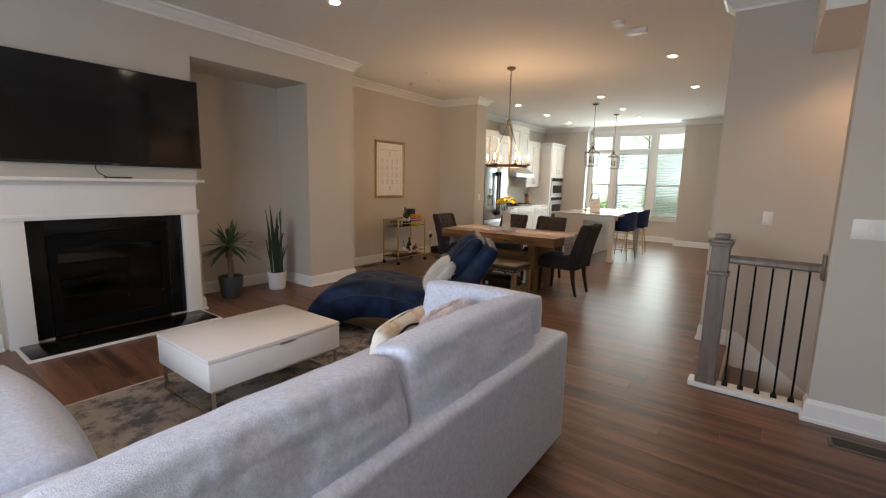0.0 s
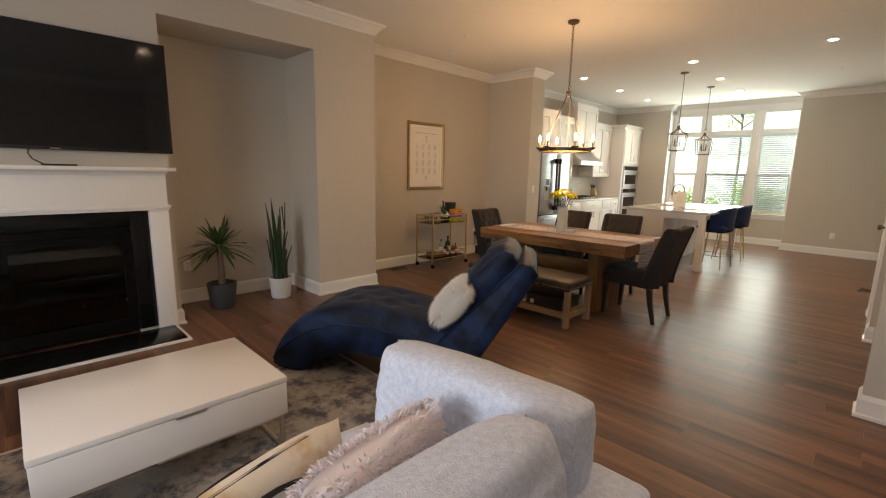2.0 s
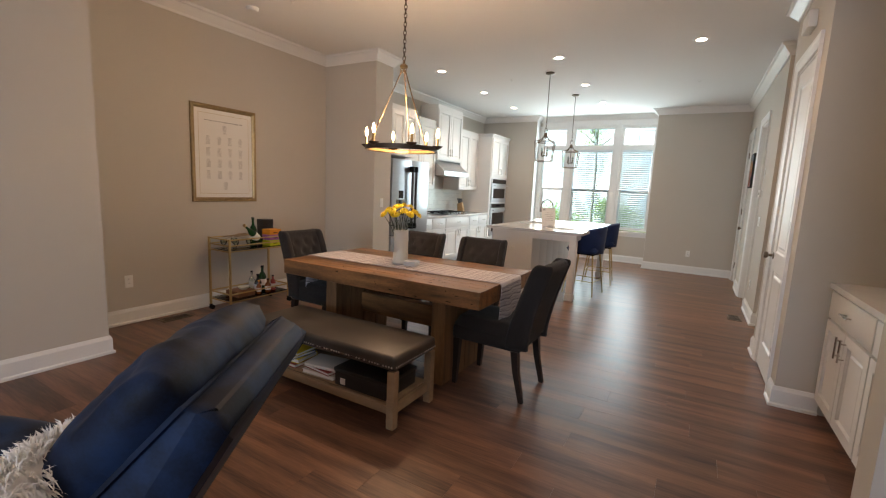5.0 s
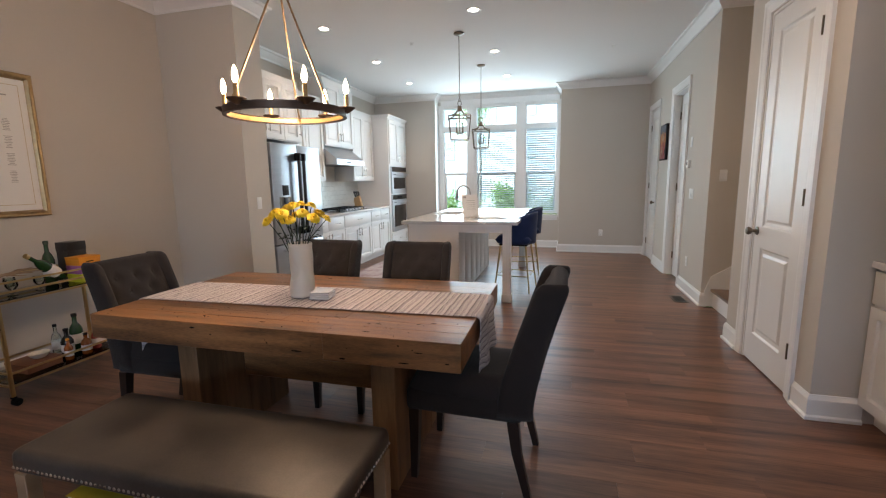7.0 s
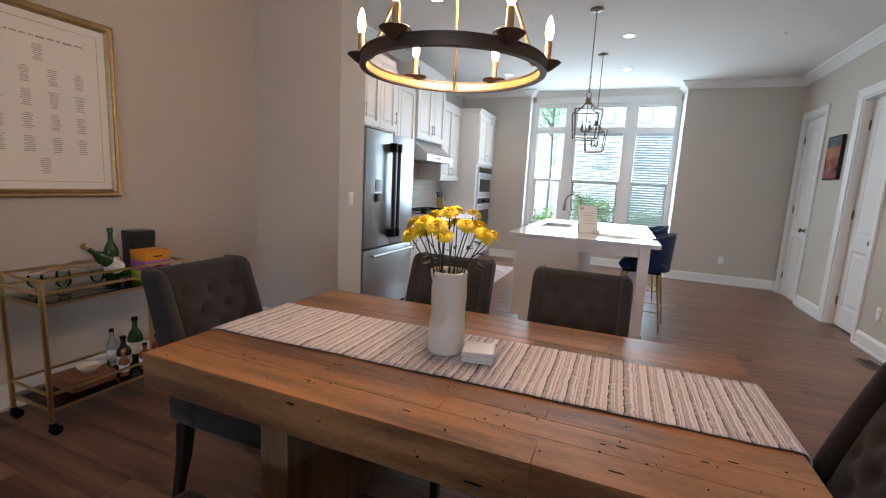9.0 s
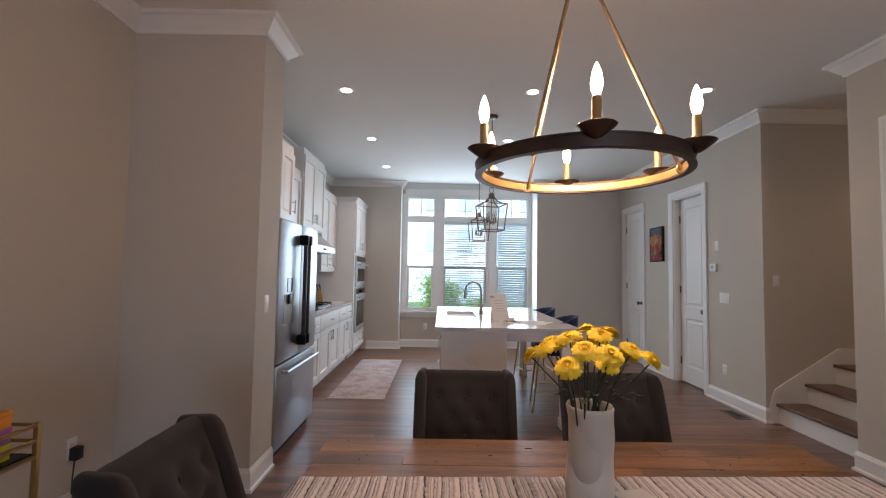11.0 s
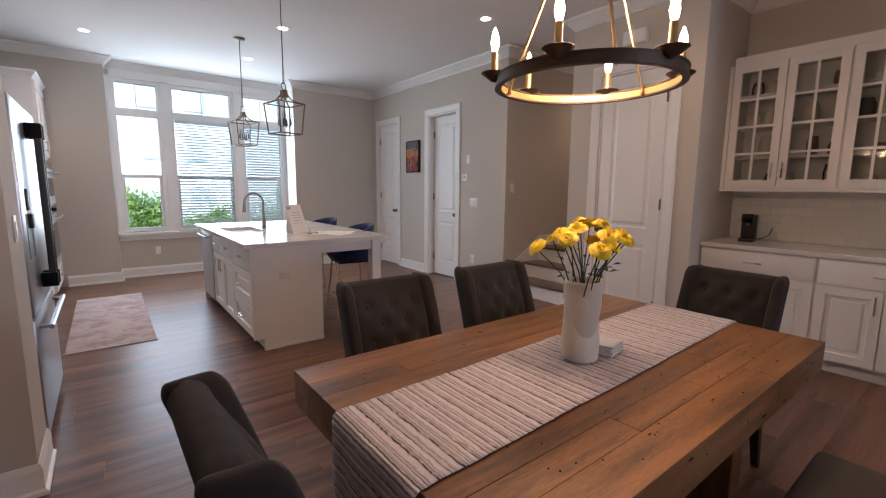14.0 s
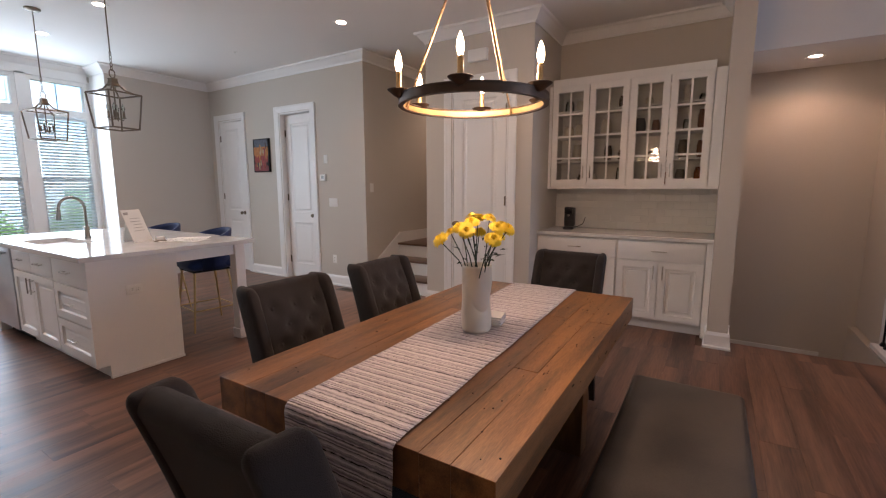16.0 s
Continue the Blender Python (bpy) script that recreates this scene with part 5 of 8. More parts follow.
# ---- living room, smaller things ----
def palm():
    w = thing("potted_palm", "small spiky palm on a bare trunk in a charcoal pot", "plant")
    c = Vector((-4.71, 2.92, 0))
    q = bmesh.new()
    lathe(q, [(0.095, 0.001), (0.115, 0.03), (0.138, 0.24), (0.138, 0.262), (0.126, 0.262), (0.122, 0.235)], c, 28)
    part("pot", q, DARKPOT, w, "charcoal ceramic pot")
    q = bmesh.new()
    lathe(q, [(0.12, 0.236), (0.08, 0.246), (0.002, 0.25)], c, 18)
    part("soil", q, SOIL, w)
    q = bmesh.new()
    tube(q, [c + Vector(v) for v in ((0, 0, 0.24), (0.004, 0.003, 0.36), (-0.004, 0.0, 0.48), (0.0, 0.004, 0.62))], [0.036, 0.031, 0.029, 0.034], 12)
    part("trunk", q, BARK, w)
    rnd = random.Random(8)
    for k in range(66):
        a, e = rnd.uniform(0, 2 * math.pi), rnd.uniform(-0.55, 1.3)
        ln = rnd.uniform(0.26, 0.40)
        d = Vector((math.cos(a) * math.cos(e), math.sin(a) * math.cos(e), math.sin(e)))
        s = d.cross(Vector((0, 0, 1))).normalized()
        p0 = c + Vector((0, 0, 0.60 + rnd.uniform(0, 0.05)))
        vs, fs = [], []
        for i in range(7):
            t = i / 6
            p = p0 + d * ln * t + Vector((0, 0, -0.10 * t * t * math.cos(e)))
            wd = 0.014 * (0.5 + 1.6 * t) * (1 - t ** 3) + 0.0006
            vs += [p - s * wd, p + Vector((0, 0, -0.004)), p + s * wd]
            if i:
                j = 3 * i
                fs += [(j - 3, j - 2, j + 1, j), (j - 2, j - 1, j + 2, j + 1)]
        me = bpy.data.meshes.new("leaf")
        me.from_pydata(vs, [], fs)
        me.materials.append(LEAF)
        me.shade_smooth()
        new("leaf", me).parent = w


def snake_plant():
    w = thing("snake_plant", "tall dark snake plant in a white pot", "plant")
    c = Vector((-4.70, 3.53, 0))
    q = bmesh.new()
    lathe(q, [(0.098, 0.001), (0.105, 0.01), (0.118, 0.20), (0.120, 0.228), (0.110, 0.228), (0.106, 0.20)], c, 28)
    part("pot", q, WHITEPOT, w, "white ribbed pot")
    q = bmesh.new()
    lathe(q, [(0.105, 0.20), (0.06, 0.21), (0.002, 0.212)], c, 18)
    part("soil", q, SOIL, w)
    rnd = random.Random(3)
    for k in range(17):
        a, r0 = rnd.uniform(0, 2 * math.pi), rnd.uniform(0.01, 0.07)
        hgt = (0.88, 0.78, 0.62, 0.52, 0.44, 0.36)[k % 6] * rnd.uniform(0.92, 1.05)
        p0 = c + Vector((r0 * math.cos(a), r0 * math.sin(a), 0.2))
        lean = Vector((math.cos(a), math.sin(a), 0)) * rnd.uniform(0.0, 0.07)
        face = rnd.uniform(0, math.pi)
        s, nn = Vector((math.cos(face), math.sin(face), 0)), Vector((-math.sin(face), math.cos(face), 0))
        rings = []
        for i in range(10):
            t = i / 9
            wd = 0.020 * (0.65 + 0.9 * t * (1 - t) * 2) * (1 - t ** 5) + 0.001
            tw = 0.5 * t
            ss = s * math.cos(tw) + nn * math.sin(tw)
            p = p0 + Vector((0, 0, hgt * t)) + lean * t * t + nn * 0.01 * math.sin(7 * t + k)
            m = nn * 0.004
            rings.append([p - ss * wd, p - nn * 0.008 - m, p + ss * wd, p - nn * 0.002 + m])
        q = bmesh.new()
        ring_loft(q, rings)
        part("leaf", q, SNAKE, w)


palm()
snake_plant()


def railing():
    w = thing("stair_railing", "grey stained newel and handrail with twisted black balusters", "railing")
    x, y = 0.17, 3.89
    part("curb", boxes(((0.06, 3.82, 0.001), (0.728, 3.955, 0.04)), bev=0.004), TRIM, w, "white painted curb")
    q = bmesh.new()
    s = 0.055
    box(q, (x - 0.066, y - 0.066, 0.041), (x + 0.066, y + 0.066, 0.09), 0.004, 1)
    box(q, (x - s, y - s, 0.09), (x + s, y + s, 0.84), 0.003, 1)
    box(q, (x - s - 0.012, y - s - 0.012, 0.835), (x + s + 0.012, y + s + 0.012, 0.86), 0.005, 2)
    box(q, (x - s, y - s, 0.86), (x + s, y + s, 1.05), 0.003, 1)
    box(q, (x - s - 0.012, y - s - 0.012, 1.04), (x + s + 0.012, y + s + 0.012, 1.062), 0.004, 2)
    box(q, (x - s - 0.022, y - s - 0.022, 1.063), (x + s + 0.022, y + s + 0.022, 1.085), 0.005, 2)
    box(q, (x - 0.045, y - 0.045, 1.085), (x + 0.045, y + 0.045, 1.125), 0.008, 2)
    part("newel_post", q, GREYWOOD, w)
    q = bmesh.new()
    prof = [(-0.03, 0.955), (-0.03, 0.975), (-0.024, 0.99), (-0.012, 1.0), (0.012, 1.0), (0.024, 0.99), (0.03, 0.975), (0.03, 0.955), (0.02, 0.945), (-0.02, 0.945)]
    prism(q, [(y + a, b - 0.02) for a, b in prof], x + s + 0.001, 0.712, "x")
    part("handrail", q, GREYWOOD, w)
    q = bmesh.new()
    box(q, (0.712, y - 0.05, 0.88), (0.729, y + 0.05, 1.04), 0.006, 2)
    part("wall_rosette", q, GREYWOOD, w)
    for k in range(5):
        bx = x + 0.115 + 0.094 * k
        q = bmesh.new()
        rings = []
        for i in range(41):
            t = i / 40
            a0 = 6 * math.pi * max(0, min(1, (t - 0.3) / 0.4)) if k % 2 else 0
            r = 0.0085
            z = 0.045 + t * 0.875
            rings.append([(bx + r * math.cos(a0 + j * math.pi / 2 + 0.785), y + r * math.sin(a0 + j * math.pi / 2 + 0.785), z) for j in range(4)])
        ring_loft(q, rings)
        b = part("baluster", q, IRON, w, smooth=False)
        q = bmesh.new()
        ring_loft(q, [[(bx + sx * r, y + sy * r, z) for sx, sy in ((-1, -1), (1, -1), (1, 1), (-1, 1))] for r, z in ((0.018, 0.0405), (0.018, 0.05), (0.010, 0.072))])
        part("shoe", q, IRON, b, smooth=False)


railing()


def stairs_down():
    w = thing("staircase_down", "brown treads and white risers leading down", "stairs", kind="structure")
    part("landing_baseboard", boxes(((1.44, 4.15, -0.569), (1.459, 4.979, -0.33))), TRIM, w, smooth=False)
    for k in range(3):
        x0 = 0.22 + 0.255 * k
        part("riser", boxes(((x0, 3.951, -0.19 * (k + 1)), (x0 + 0.018, 4.999, -0.19 * k - 0.03))), TRIM, w, smooth=False)
        if k == 0:
            part("nosing", boxes(((x0 - 0.03, 3.951, -0.03), (x0 + 0.012, 4.999, -0.0005)), bev=0.004), TREADWOOD, w)
        part("tread", boxes(((x0 + 0.018, 3.951, -0.19 * (k + 1) - 0.03), (x0 + 0.275 if k < 2 else 1.459, 4.999, -0.19 * (k + 1))), bev=0.004), TREADWOOD, w)
    q = bmesh.new()
    prism(q, [(0.225, 0.14), (0.225, -0.25), (0.85, -0.72), (1.43, -0.72), (1.43, -0.36), (0.92, -0.36), (0.30, 0.14)], 4.98, 4.998, "y")
    part("skirt_board", q, TRIM, w, smooth=False)
    part("well_floor", boxes(((0.22, 3.951, -1.7), (1.459, 4.999, -1.65))), TREADWOOD, w, smooth=False)


def stairs_up():
    w = thing("staircase_up", "short flight with brown treads, white risers and a landing", "stairs", kind="structure")
    for k in range(3):
        x0 = 0.20 + 0.28 * k
        z = 0.19 * (k + 1)
        x1 = x0 + 0.28 if k < 2 else 2.399
        part("riser", boxes(((x0, 8.031, 0.19 * k + 0.001), (x0 + 0.018, 9.049, z - 0.028))), TRIM, w, smooth=False)
        part("tread", boxes(((x0 - 0.024, 8.031, z - 0.028), (x1 + 0.012, 9.049, z)), bev=0.006), TREADWOOD, w)
    for y0, y1 in ((9.036, 9.0495), (8.0305, 8.044)):
        q = bmesh.new()
        prism(q, [(0.12, 0.001), (0.2, 0.001), (0.80, 0.39), (2.39, 0.55), (2.39, 0.72), (0.80, 0.72), (0.17, 0.32), (0.12, 0.16)], y0, y1, "y")
        part("skirt_board", q, TRIM, w, smooth=False)
    part("landing_base", boxes(((2.38, 8.045, 0.571), (2.398, 9.035, 0.71))), TRIM, w, smooth=False)


stairs_down()
stairs_up()


def wall_plate(name, label, cat, m, gangs=1, kind="toggle"):
    """Plate on a wall: local x across, z up, facing -y."""
    w = thing(name, label, cat)
    wd = 0.035 + 0.0455 * (gangs - 1)
    q = bmesh.new()
    box(q, (-wd, -0.006, -0.058), (wd, -0.0005, 0.058), 0.003, 2)
    part("plate", q, WHITEPLASTIC, w)
    for g in range(gangs):
        x = (g - (gangs - 1) / 2) * 0.046
        if kind == "outlet":
            for dz in (-0.02, 0.02):
                q = bmesh.new()
                box(q, (x - 0.016, -0.008, dz - 0.014), (x + 0.016, -0.0061, dz + 0.014), 0.002, 1)
                s = part("socket", q, WHITEPLASTIC, w)
                part("slot", boxes(((x - 0.007, -0.0085, dz - 0.004), (x - 0.005, -0.0081, dz + 0.006)), ((x + 0.005, -0.0085, dz - 0.004), (x + 0.007, -0.0081, dz + 0.006))), IRON, s, smooth=False)
        else:
            q = bmesh.new()
            box(q, (x - 0.0165, -0.0095, -0.033), (x + 0.0165, -0.0061, 0.033), 0.002, 1)
            part("rocker", q, WHITEPLASTIC, w)
    w.matrix_basis = m
    return w


WEST, EAST, NORTH, SOUTH = 90, -90, 0, 180
wall_plate("light_switch", "white rocker switch on the stair wall", "switch", pose(0.41, 5.0, 1.19, 0, 0, NORTH))
wall_plate("light_switch", "white triple switch plate beside the railing", "switch", pose(0.93, 3.75, 1.22, 0, 0, NORTH), 3)
wall_plate("light_switch", "white double rocker switch on the stub wall", "switch", pose(-4.25, 7.76, 1.16, 0, 0, WEST))
wall_plate("light_switch", "white rocker switch beside the short stairs", "switch", pose(0.21, 9.05, 1.36, 0, 0, NORTH))
wall_plate("light_switch", "white double switch on the kitchen wall", "switch", pose(XE, 9.64, 1.16, 0, 0, EAST), 2)
wall_plate("light_switch", "narrow white switch on the kitchen wall", "switch", pose(XE, 9.76, 1.75, 0, 0, EAST))
wall_plate("power_outlet", "white wall outlet near the floor", "outlet", pose(XE, 9.65, 0.37, 0, 0, EAST), 1, "outlet")
wall_plate("power_outlet", "white wall outlet near the floor", "outlet", pose(-0.63, YB, 0.37, 0, 0, NORTH), 1, "outlet")
wall_plate("power_outlet", "white wall outlet near the floor", "outlet", pose(XW, 5.10, 0.40, 0, 0, WEST), 1, "outlet")
wall_plate("power_outlet", "white wall outlet in the plant alcove", "outlet", pose(XW, 2.72, 0.40, 0, 0, WEST), 1, "outlet")
wall_plate("power_outlet", "white wall outlet near the floor", "outlet", pose(XW, 7.28, 0.38, 0, 0, WEST), 1, "outlet")
wall_plate("power_outlet", "white wall outlet under the window", "outlet", pose(-3.35, 12.95, 0.38, 0, 0, NORTH), 1, "outlet")
w = thing("thermostat", "white thermostat with a small grey display", "thermostat")
part("case", boxes(((XE - 0.028, 9.755, 1.455), (XE - 0.0005, 9.865, 1.545)), bev=0.006), WHITEPLASTIC, w)
part("display", boxes(((XE - 0.0295, 9.785, 1.485), (XE - 0.0285, 9.835, 1.525))), material("grey_display", (0.25, 0.27, 0.25), 0.2), w, smooth=False)
w = thing("door_chime", "white plastic chime box above the pantry door", "chime box")
part("case", boxes(((-0.055, 7.25, 2.655), (-0.0005, 7.47, 2.775)), bev=0.008), WHITEPLASTIC, w)
part("grille", boxes(((-0.057, 7.28, 2.672), (-0.0556, 7.44, 2.69))), WHITEPLASTIC, w, smooth=False)


def floor_vent(label, m, ln):
    w = thing("floor_vent", label, "vent")
    q = boxes(((-0.07, -ln / 2, 0.0006), (0.07, -ln / 2 + 0.022, 0.006)), ((-0.07, ln / 2 - 0.022, 0.0006), (0.07, ln / 2, 0.006)), ((-0.07, -ln / 2 + 0.022, 0.0006), (-0.05, ln / 2 - 0.022, 0.006)), ((0.05, -ln / 2 + 0.022, 0.0006), (0.07, ln / 2 - 0.022, 0.006)), bev=0.001)
    part("frame", q, PEWTER, w)
    part("backing", boxes(((-0.05, -ln / 2 + 0.02, 0.0006), (0.05, ln / 2 - 0.02, 0.0014))), IRON, w, smooth=False)
    for k in range(9):
        part("louver", boxes(((-0.046 + 0.0104 * k, -ln / 2 + 0.024, 0.0016), (-0.0425 + 0.0104 * k, ln / 2 - 0.024, 0.005))), PEWTER, w, smooth=False)
    w.matrix_basis = m


floor_vent("bronze metal floor register by the wall", pose(0.98, 3.53, 0, 0, 0, 90), 0.32)
floor_vent("bronze metal floor register by the kitchen wall", pose(-0.06, 9.28, 0), 0.28)
floor_vent("bronze metal floor register by the dining wall", pose(-4.95, 5.42, 0), 0.28)


def wall_picture():
    w = thing("framed_print", "gold framed print with rows of small writing", "picture")
    x, y0, y1, z0, z1 = XW, 5.72, 6.47, 1.14, 2.145
    q = bmesh.new()
    prof = [(0.0, 0.002), (0.0, 0.022), (0.008, 0.028), (0.02, 0.022), (0.03, 0.026), (0.042, 0.012), (0.046, 0.004)]
    rings = []
    for sy, sz in ((0, 0), (1, 0), (1, 1), (0, 1), (0, 0)):
        ring = []
        for i, d in prof:
            ring.append((x + d, (y1 - i) if sy else (y0 + i), (z1 - i) if sz else (z0 + i)))
        rings.append(ring)
    ring_loft(q, rings, caps=False)
    part("frame", q, PICGOLD, w)
    part("print", boxes(((x + 0.002, y0 + 0.04, z0 + 0.04), (x + 0.006, y1 - 0.04, z1 - 0.04))), PAPER, w, smooth=False)
    q = bmesh.new()
    for a, b in (((y0 + 0.085, z0 + 0.085), (y1 - 0.085, z0 + 0.088)), ((y0 + 0.085, z1 - 0.088), (y1 - 0.085, z1 - 0.085)), ((y0 + 0.085, z0 + 0.088), (y0 + 0.088, z1 - 0.088)), ((y1 - 0.088, z0 + 0.088), (y1 - 0.085, z1 - 0.088))):
        box(q, (x + 0.0062, a[0], a[1]), (x + 0.0066, b[0], b[1]))
    part("border_line", q, material("gold_line", (0.5, 0.38, 0.2), 0.6), w, smooth=False)
    rnd = random.Random(6)
    q = bmesh.new()
    yy = y0 + 0.15
    while yy < y1 - 0.16:
        ln = rnd.uniform(0.012, 0.05)
        box(q, (x + 0.0062, yy, z1 - 0.165 + rnd.uniform(-0.004, 0.004)), (x + 0.0066, min(yy + ln, y1 - 0.15), z1 - 0.155))
        yy += ln + 0.01
    part("title_bar", q, INK, w, smooth=False)
    cols = [y0 + 0.185, y0 + 0.31, y0 + 0.435, y0 + 0.56]
    blocks = [(c, z) for c in cols for z in (z1 - 0.40, z1 - 0.52, z1 - 0.64, z1 - 0.76)] + [((y0 + y1) / 2, z1 - 0.28), ((y0 + y1) / 2, z0 + 0.13)]
    for c, z in blocks:
        q = bmesh.new()
        for k in range(8):
            hw = rnd.uniform(0.014, 0.027)
            box(q, (x + 0.0062, c - hw, z + 0.011 * k), (x + 0.0066, c + hw, z + 0.0042 + 0.011 * k))
        part("text_block", q, INK, w, smooth=False)


wall_picture()


def bottle(name, label, x, y, z, h, r, mat, m=None, cap=None):
    w = thing(name, label, "bottle")
    q = bmesh.new()
    lathe(q, [(r * 0.9, 0), (r, h * 0.03), (r, h * 0.55), (r * 0.75, h * 0.66), (r * 0.36, h * 0.75), (r * 0.33, h * 0.94), (r * 0.4, h * 0.945), (r * 0.4, h)], seg=16)
    part("glass_body", q, mat, w)
    q = bmesh.new()
    lathe(q, [(r * 1.01, h * 0.18), (r * 1.02, h * 0.19), (r * 1.02, h * 0.44), (r * 1.01, h * 0.45)], seg=16)
    part("paper_wrap", q, PAPER, w)
    q = bmesh.new()
    lathe(q, [(r * 0.42, h * 0.93), (r * 0.43, h * 0.94), (r * 0.43, h * 1.01), (r * 0.3, h * 1.015)], seg=12)
    part("cap", q, cap or IRON, w)
    w.matrix_basis = m or pose(x, y, z)


def bar_cart():
    w = thing("bar_cart", "gold metal bar cart with glass shelves on black casters", "bar cart")
    x0, x1, y0, y1 = -4.965, -4.625, 5.80, 6.53
    r = 0.0095
    for x in (x0, x1):
        for y in (y0, y1):
            part("post", boxes(((x - r, y - r, 0.063), (x + r, y + r, 0.785)), bev=0.001), BRASS, w)
            q = bmesh.new()
            for o in (-0.010, 0.010):
                tube(q, [(x + o - 0.006, y + 0.012, 0.025), (x + o + 0.006, y + 0.012, 0.025)], 0.024, 14)
            tube(q, [(x - 0.018, y + 0.012, 0.025), (x + 0.018, y + 0.012, 0.025)], 0.005, 8)
            box(q, (x - 0.003, y - 0.008, 0.025), (x + 0.003, y + 0.014, 0.056))
            box(q, (x - 0.012, y - 0.012, 0.052), (x + 0.012, y + 0.012, 0.0625))
            part("caster", q, IRON, w)
    for z in (0.128, 0.21, 0.655, 0.715, 0.775):
        q = bmesh.new()
        s = 0.006
        for x in (x0, x1):
            box(q, (x - s, y0 + 0.0096, z - s), (x + s, y1 - 0.0096, z + s))
        for y in (y0, y1):
            box(q, (x0 + 0.0096, y - s, z - s), (x1 - 0.0096, y + s, z + s))
        part("rail", q, BRASS, w, smooth=False)
    for z in (0.1345, 0.6615):
        part("glass_shelf", boxes(((x0 + 0.008, y0 + 0.008, z), (x1 - 0.008, y1 - 0.008, z + 0.006))), SHELFGLASS, w, smooth=False)
    zt, zb = 0.6685, 0.1415
    w = thing("gift_box", "tall matte black gift box on the bar cart", "box")
    part("box_body", boxes(((-4.952, 6.37, zt), (-4.84, 6.50, zt + 0.275)), bev=0.002), BLACKPLASTIC, w)
    part("box_lid", boxes(((-4.954, 6.368, zt + 0.215), (-4.838, 6.502, zt + 0.277)), bev=0.002), BLACKPLASTIC, w)
    z = zt
    for label, mat, h in (("lime green card box with a cut-out handle", LIME, 0.06), ("lilac card box with a cut-out handle", PURPLE, 0.06), ("orange card box with a cut-out handle", ORANGE, 0.06)):
        w = thing("card_box", label, "box")
        part("box_body", boxes(((-4.80, 6.32, z), (-4.67, 6.47, z + h - 0.02)), bev=0.001), mat, w)
        part("box_lid", boxes(((-4.802, 6.318, z + h - 0.0195), (-4.668, 6.472, z + h - 0.001)), bev=0.001), mat, w)
        part("handle_slot", boxes(((-4.6695, 6.37, z + h * 0.4 - 0.004), (-4.669, 6.42, z + h * 0.4 + 0.004))), IRON, w, smooth=False)
        z += h
    bottle("wine_bottle", "green wine bottle standing on the bar cart", -4.89, 6.27, zt, 0.30, 0.037, BOTTLE, cap=STEM)
    bottle("wine_bottle", "dark wine bottle lying in a stand on the bar cart", 0, 0, 0, 0.30, 0.037, BOTTLE, pose(-4.77, 6.27, zt + 0.055, 52, 0, 12), cap=BRASS)
    for k, (bx, by) in enumerate(((-4.84, 5.88), (-4.74, 5.95), (-4.86, 6.01), (-4.73, 6.10))):
        w = thing("wine_glass", "clear stemmed glass on the bar cart", "glass", "glasses on the bar cart")
        q = bmesh.new()
        lathe(q, [(0.03, 0.0), (0.028, 0.003), (0.004, 0.006), (0.0035, 0.03), (0.02, 0.04), (0.033, 0.06), (0.03, 0.095), (0.0285, 0.095), (0.031, 0.06)], (0, 0, 0), 18)
        part("bowl", q, SHELFGLASS, w)
        w.location = (bx, by, zt)
    w = thing("driftwood", "pale twisted twigs lying over the bar cart", "decoration")
    rnd = random.Random(2)
    for k in range(7):
        q = bmesh.new()
        p = Vector((-4.80 + rnd.uniform(-0.07, 0.07), 5.92 + 0.03 * k, zt + 0.125))
        d = Vector((rnd.uniform(-0.06, 0.06), rnd.uniform(0.08, 0.14), rnd.uniform(-0.01, 0.02)))
        tube(q, [p - d, p + Vector((0, 0, 0.012)), p + d], [0.003, 0.005, 0.002], 6)
        part("twig", q, BENCHWOOD, w)
    w = thing("leather_case", "tan leather box on the lower cart shelf", "box")
    part("case_body", boxes(((-4.90, 5.93, zb), (-4.69, 6.14, zb + 0.045)), bev=0.004), LEATHERBOX, w)
    part("case_lid", boxes(((-4.902, 5.928, zb + 0.046), (-4.688, 6.142, zb + 0.060)), bev=0.004), LEATHERBOX, w)
    w = thing("bowl", "small white bowl on the leather box", "bowl")
    q = bmesh.new()
    lathe(q, [(0.03, 0), (0.045, 0.012), (0.06, 0.032), (0.057, 0.032), (0.04, 0.014)], (-4.78, 6.06, zb + 0.061), 20)
    part("bowl_body", q, CERAMIC, w)
    bottle("liquor_bottle", "green liquor bottle on the lower cart shelf", -4.86, 6.36, zb, 0.27, 0.042, BOTTLE)
    bottle("liquor_bottle", "amber bottle with an orange wrap on the lower cart shelf", -4.70, 6.19, zb, 0.15, 0.026, AMBER, cap=ORANGE)
    bottle("liquor_bottle", "dark squat bottle on the lower cart shelf", -4.78, 6.24, zb, 0.20, 0.038, BLACKGLOSS)
    bottle("liquor_bottle", "clear bottle on the lower cart shelf", -4.90, 6.25, zb, 0.22, 0.03, SHELFGLASS)
    bottle("liquor_bottle", "brown bottle with a pale wrap on the lower cart shelf", -4.70, 6.31, zb, 0.15, 0.032, AMBER)
    bottle("liquor_bottle", "small red bottle on the lower cart shelf", -4.74, 6.41, zb, 0.17, 0.028, BOOKS[0])


bar_cart()


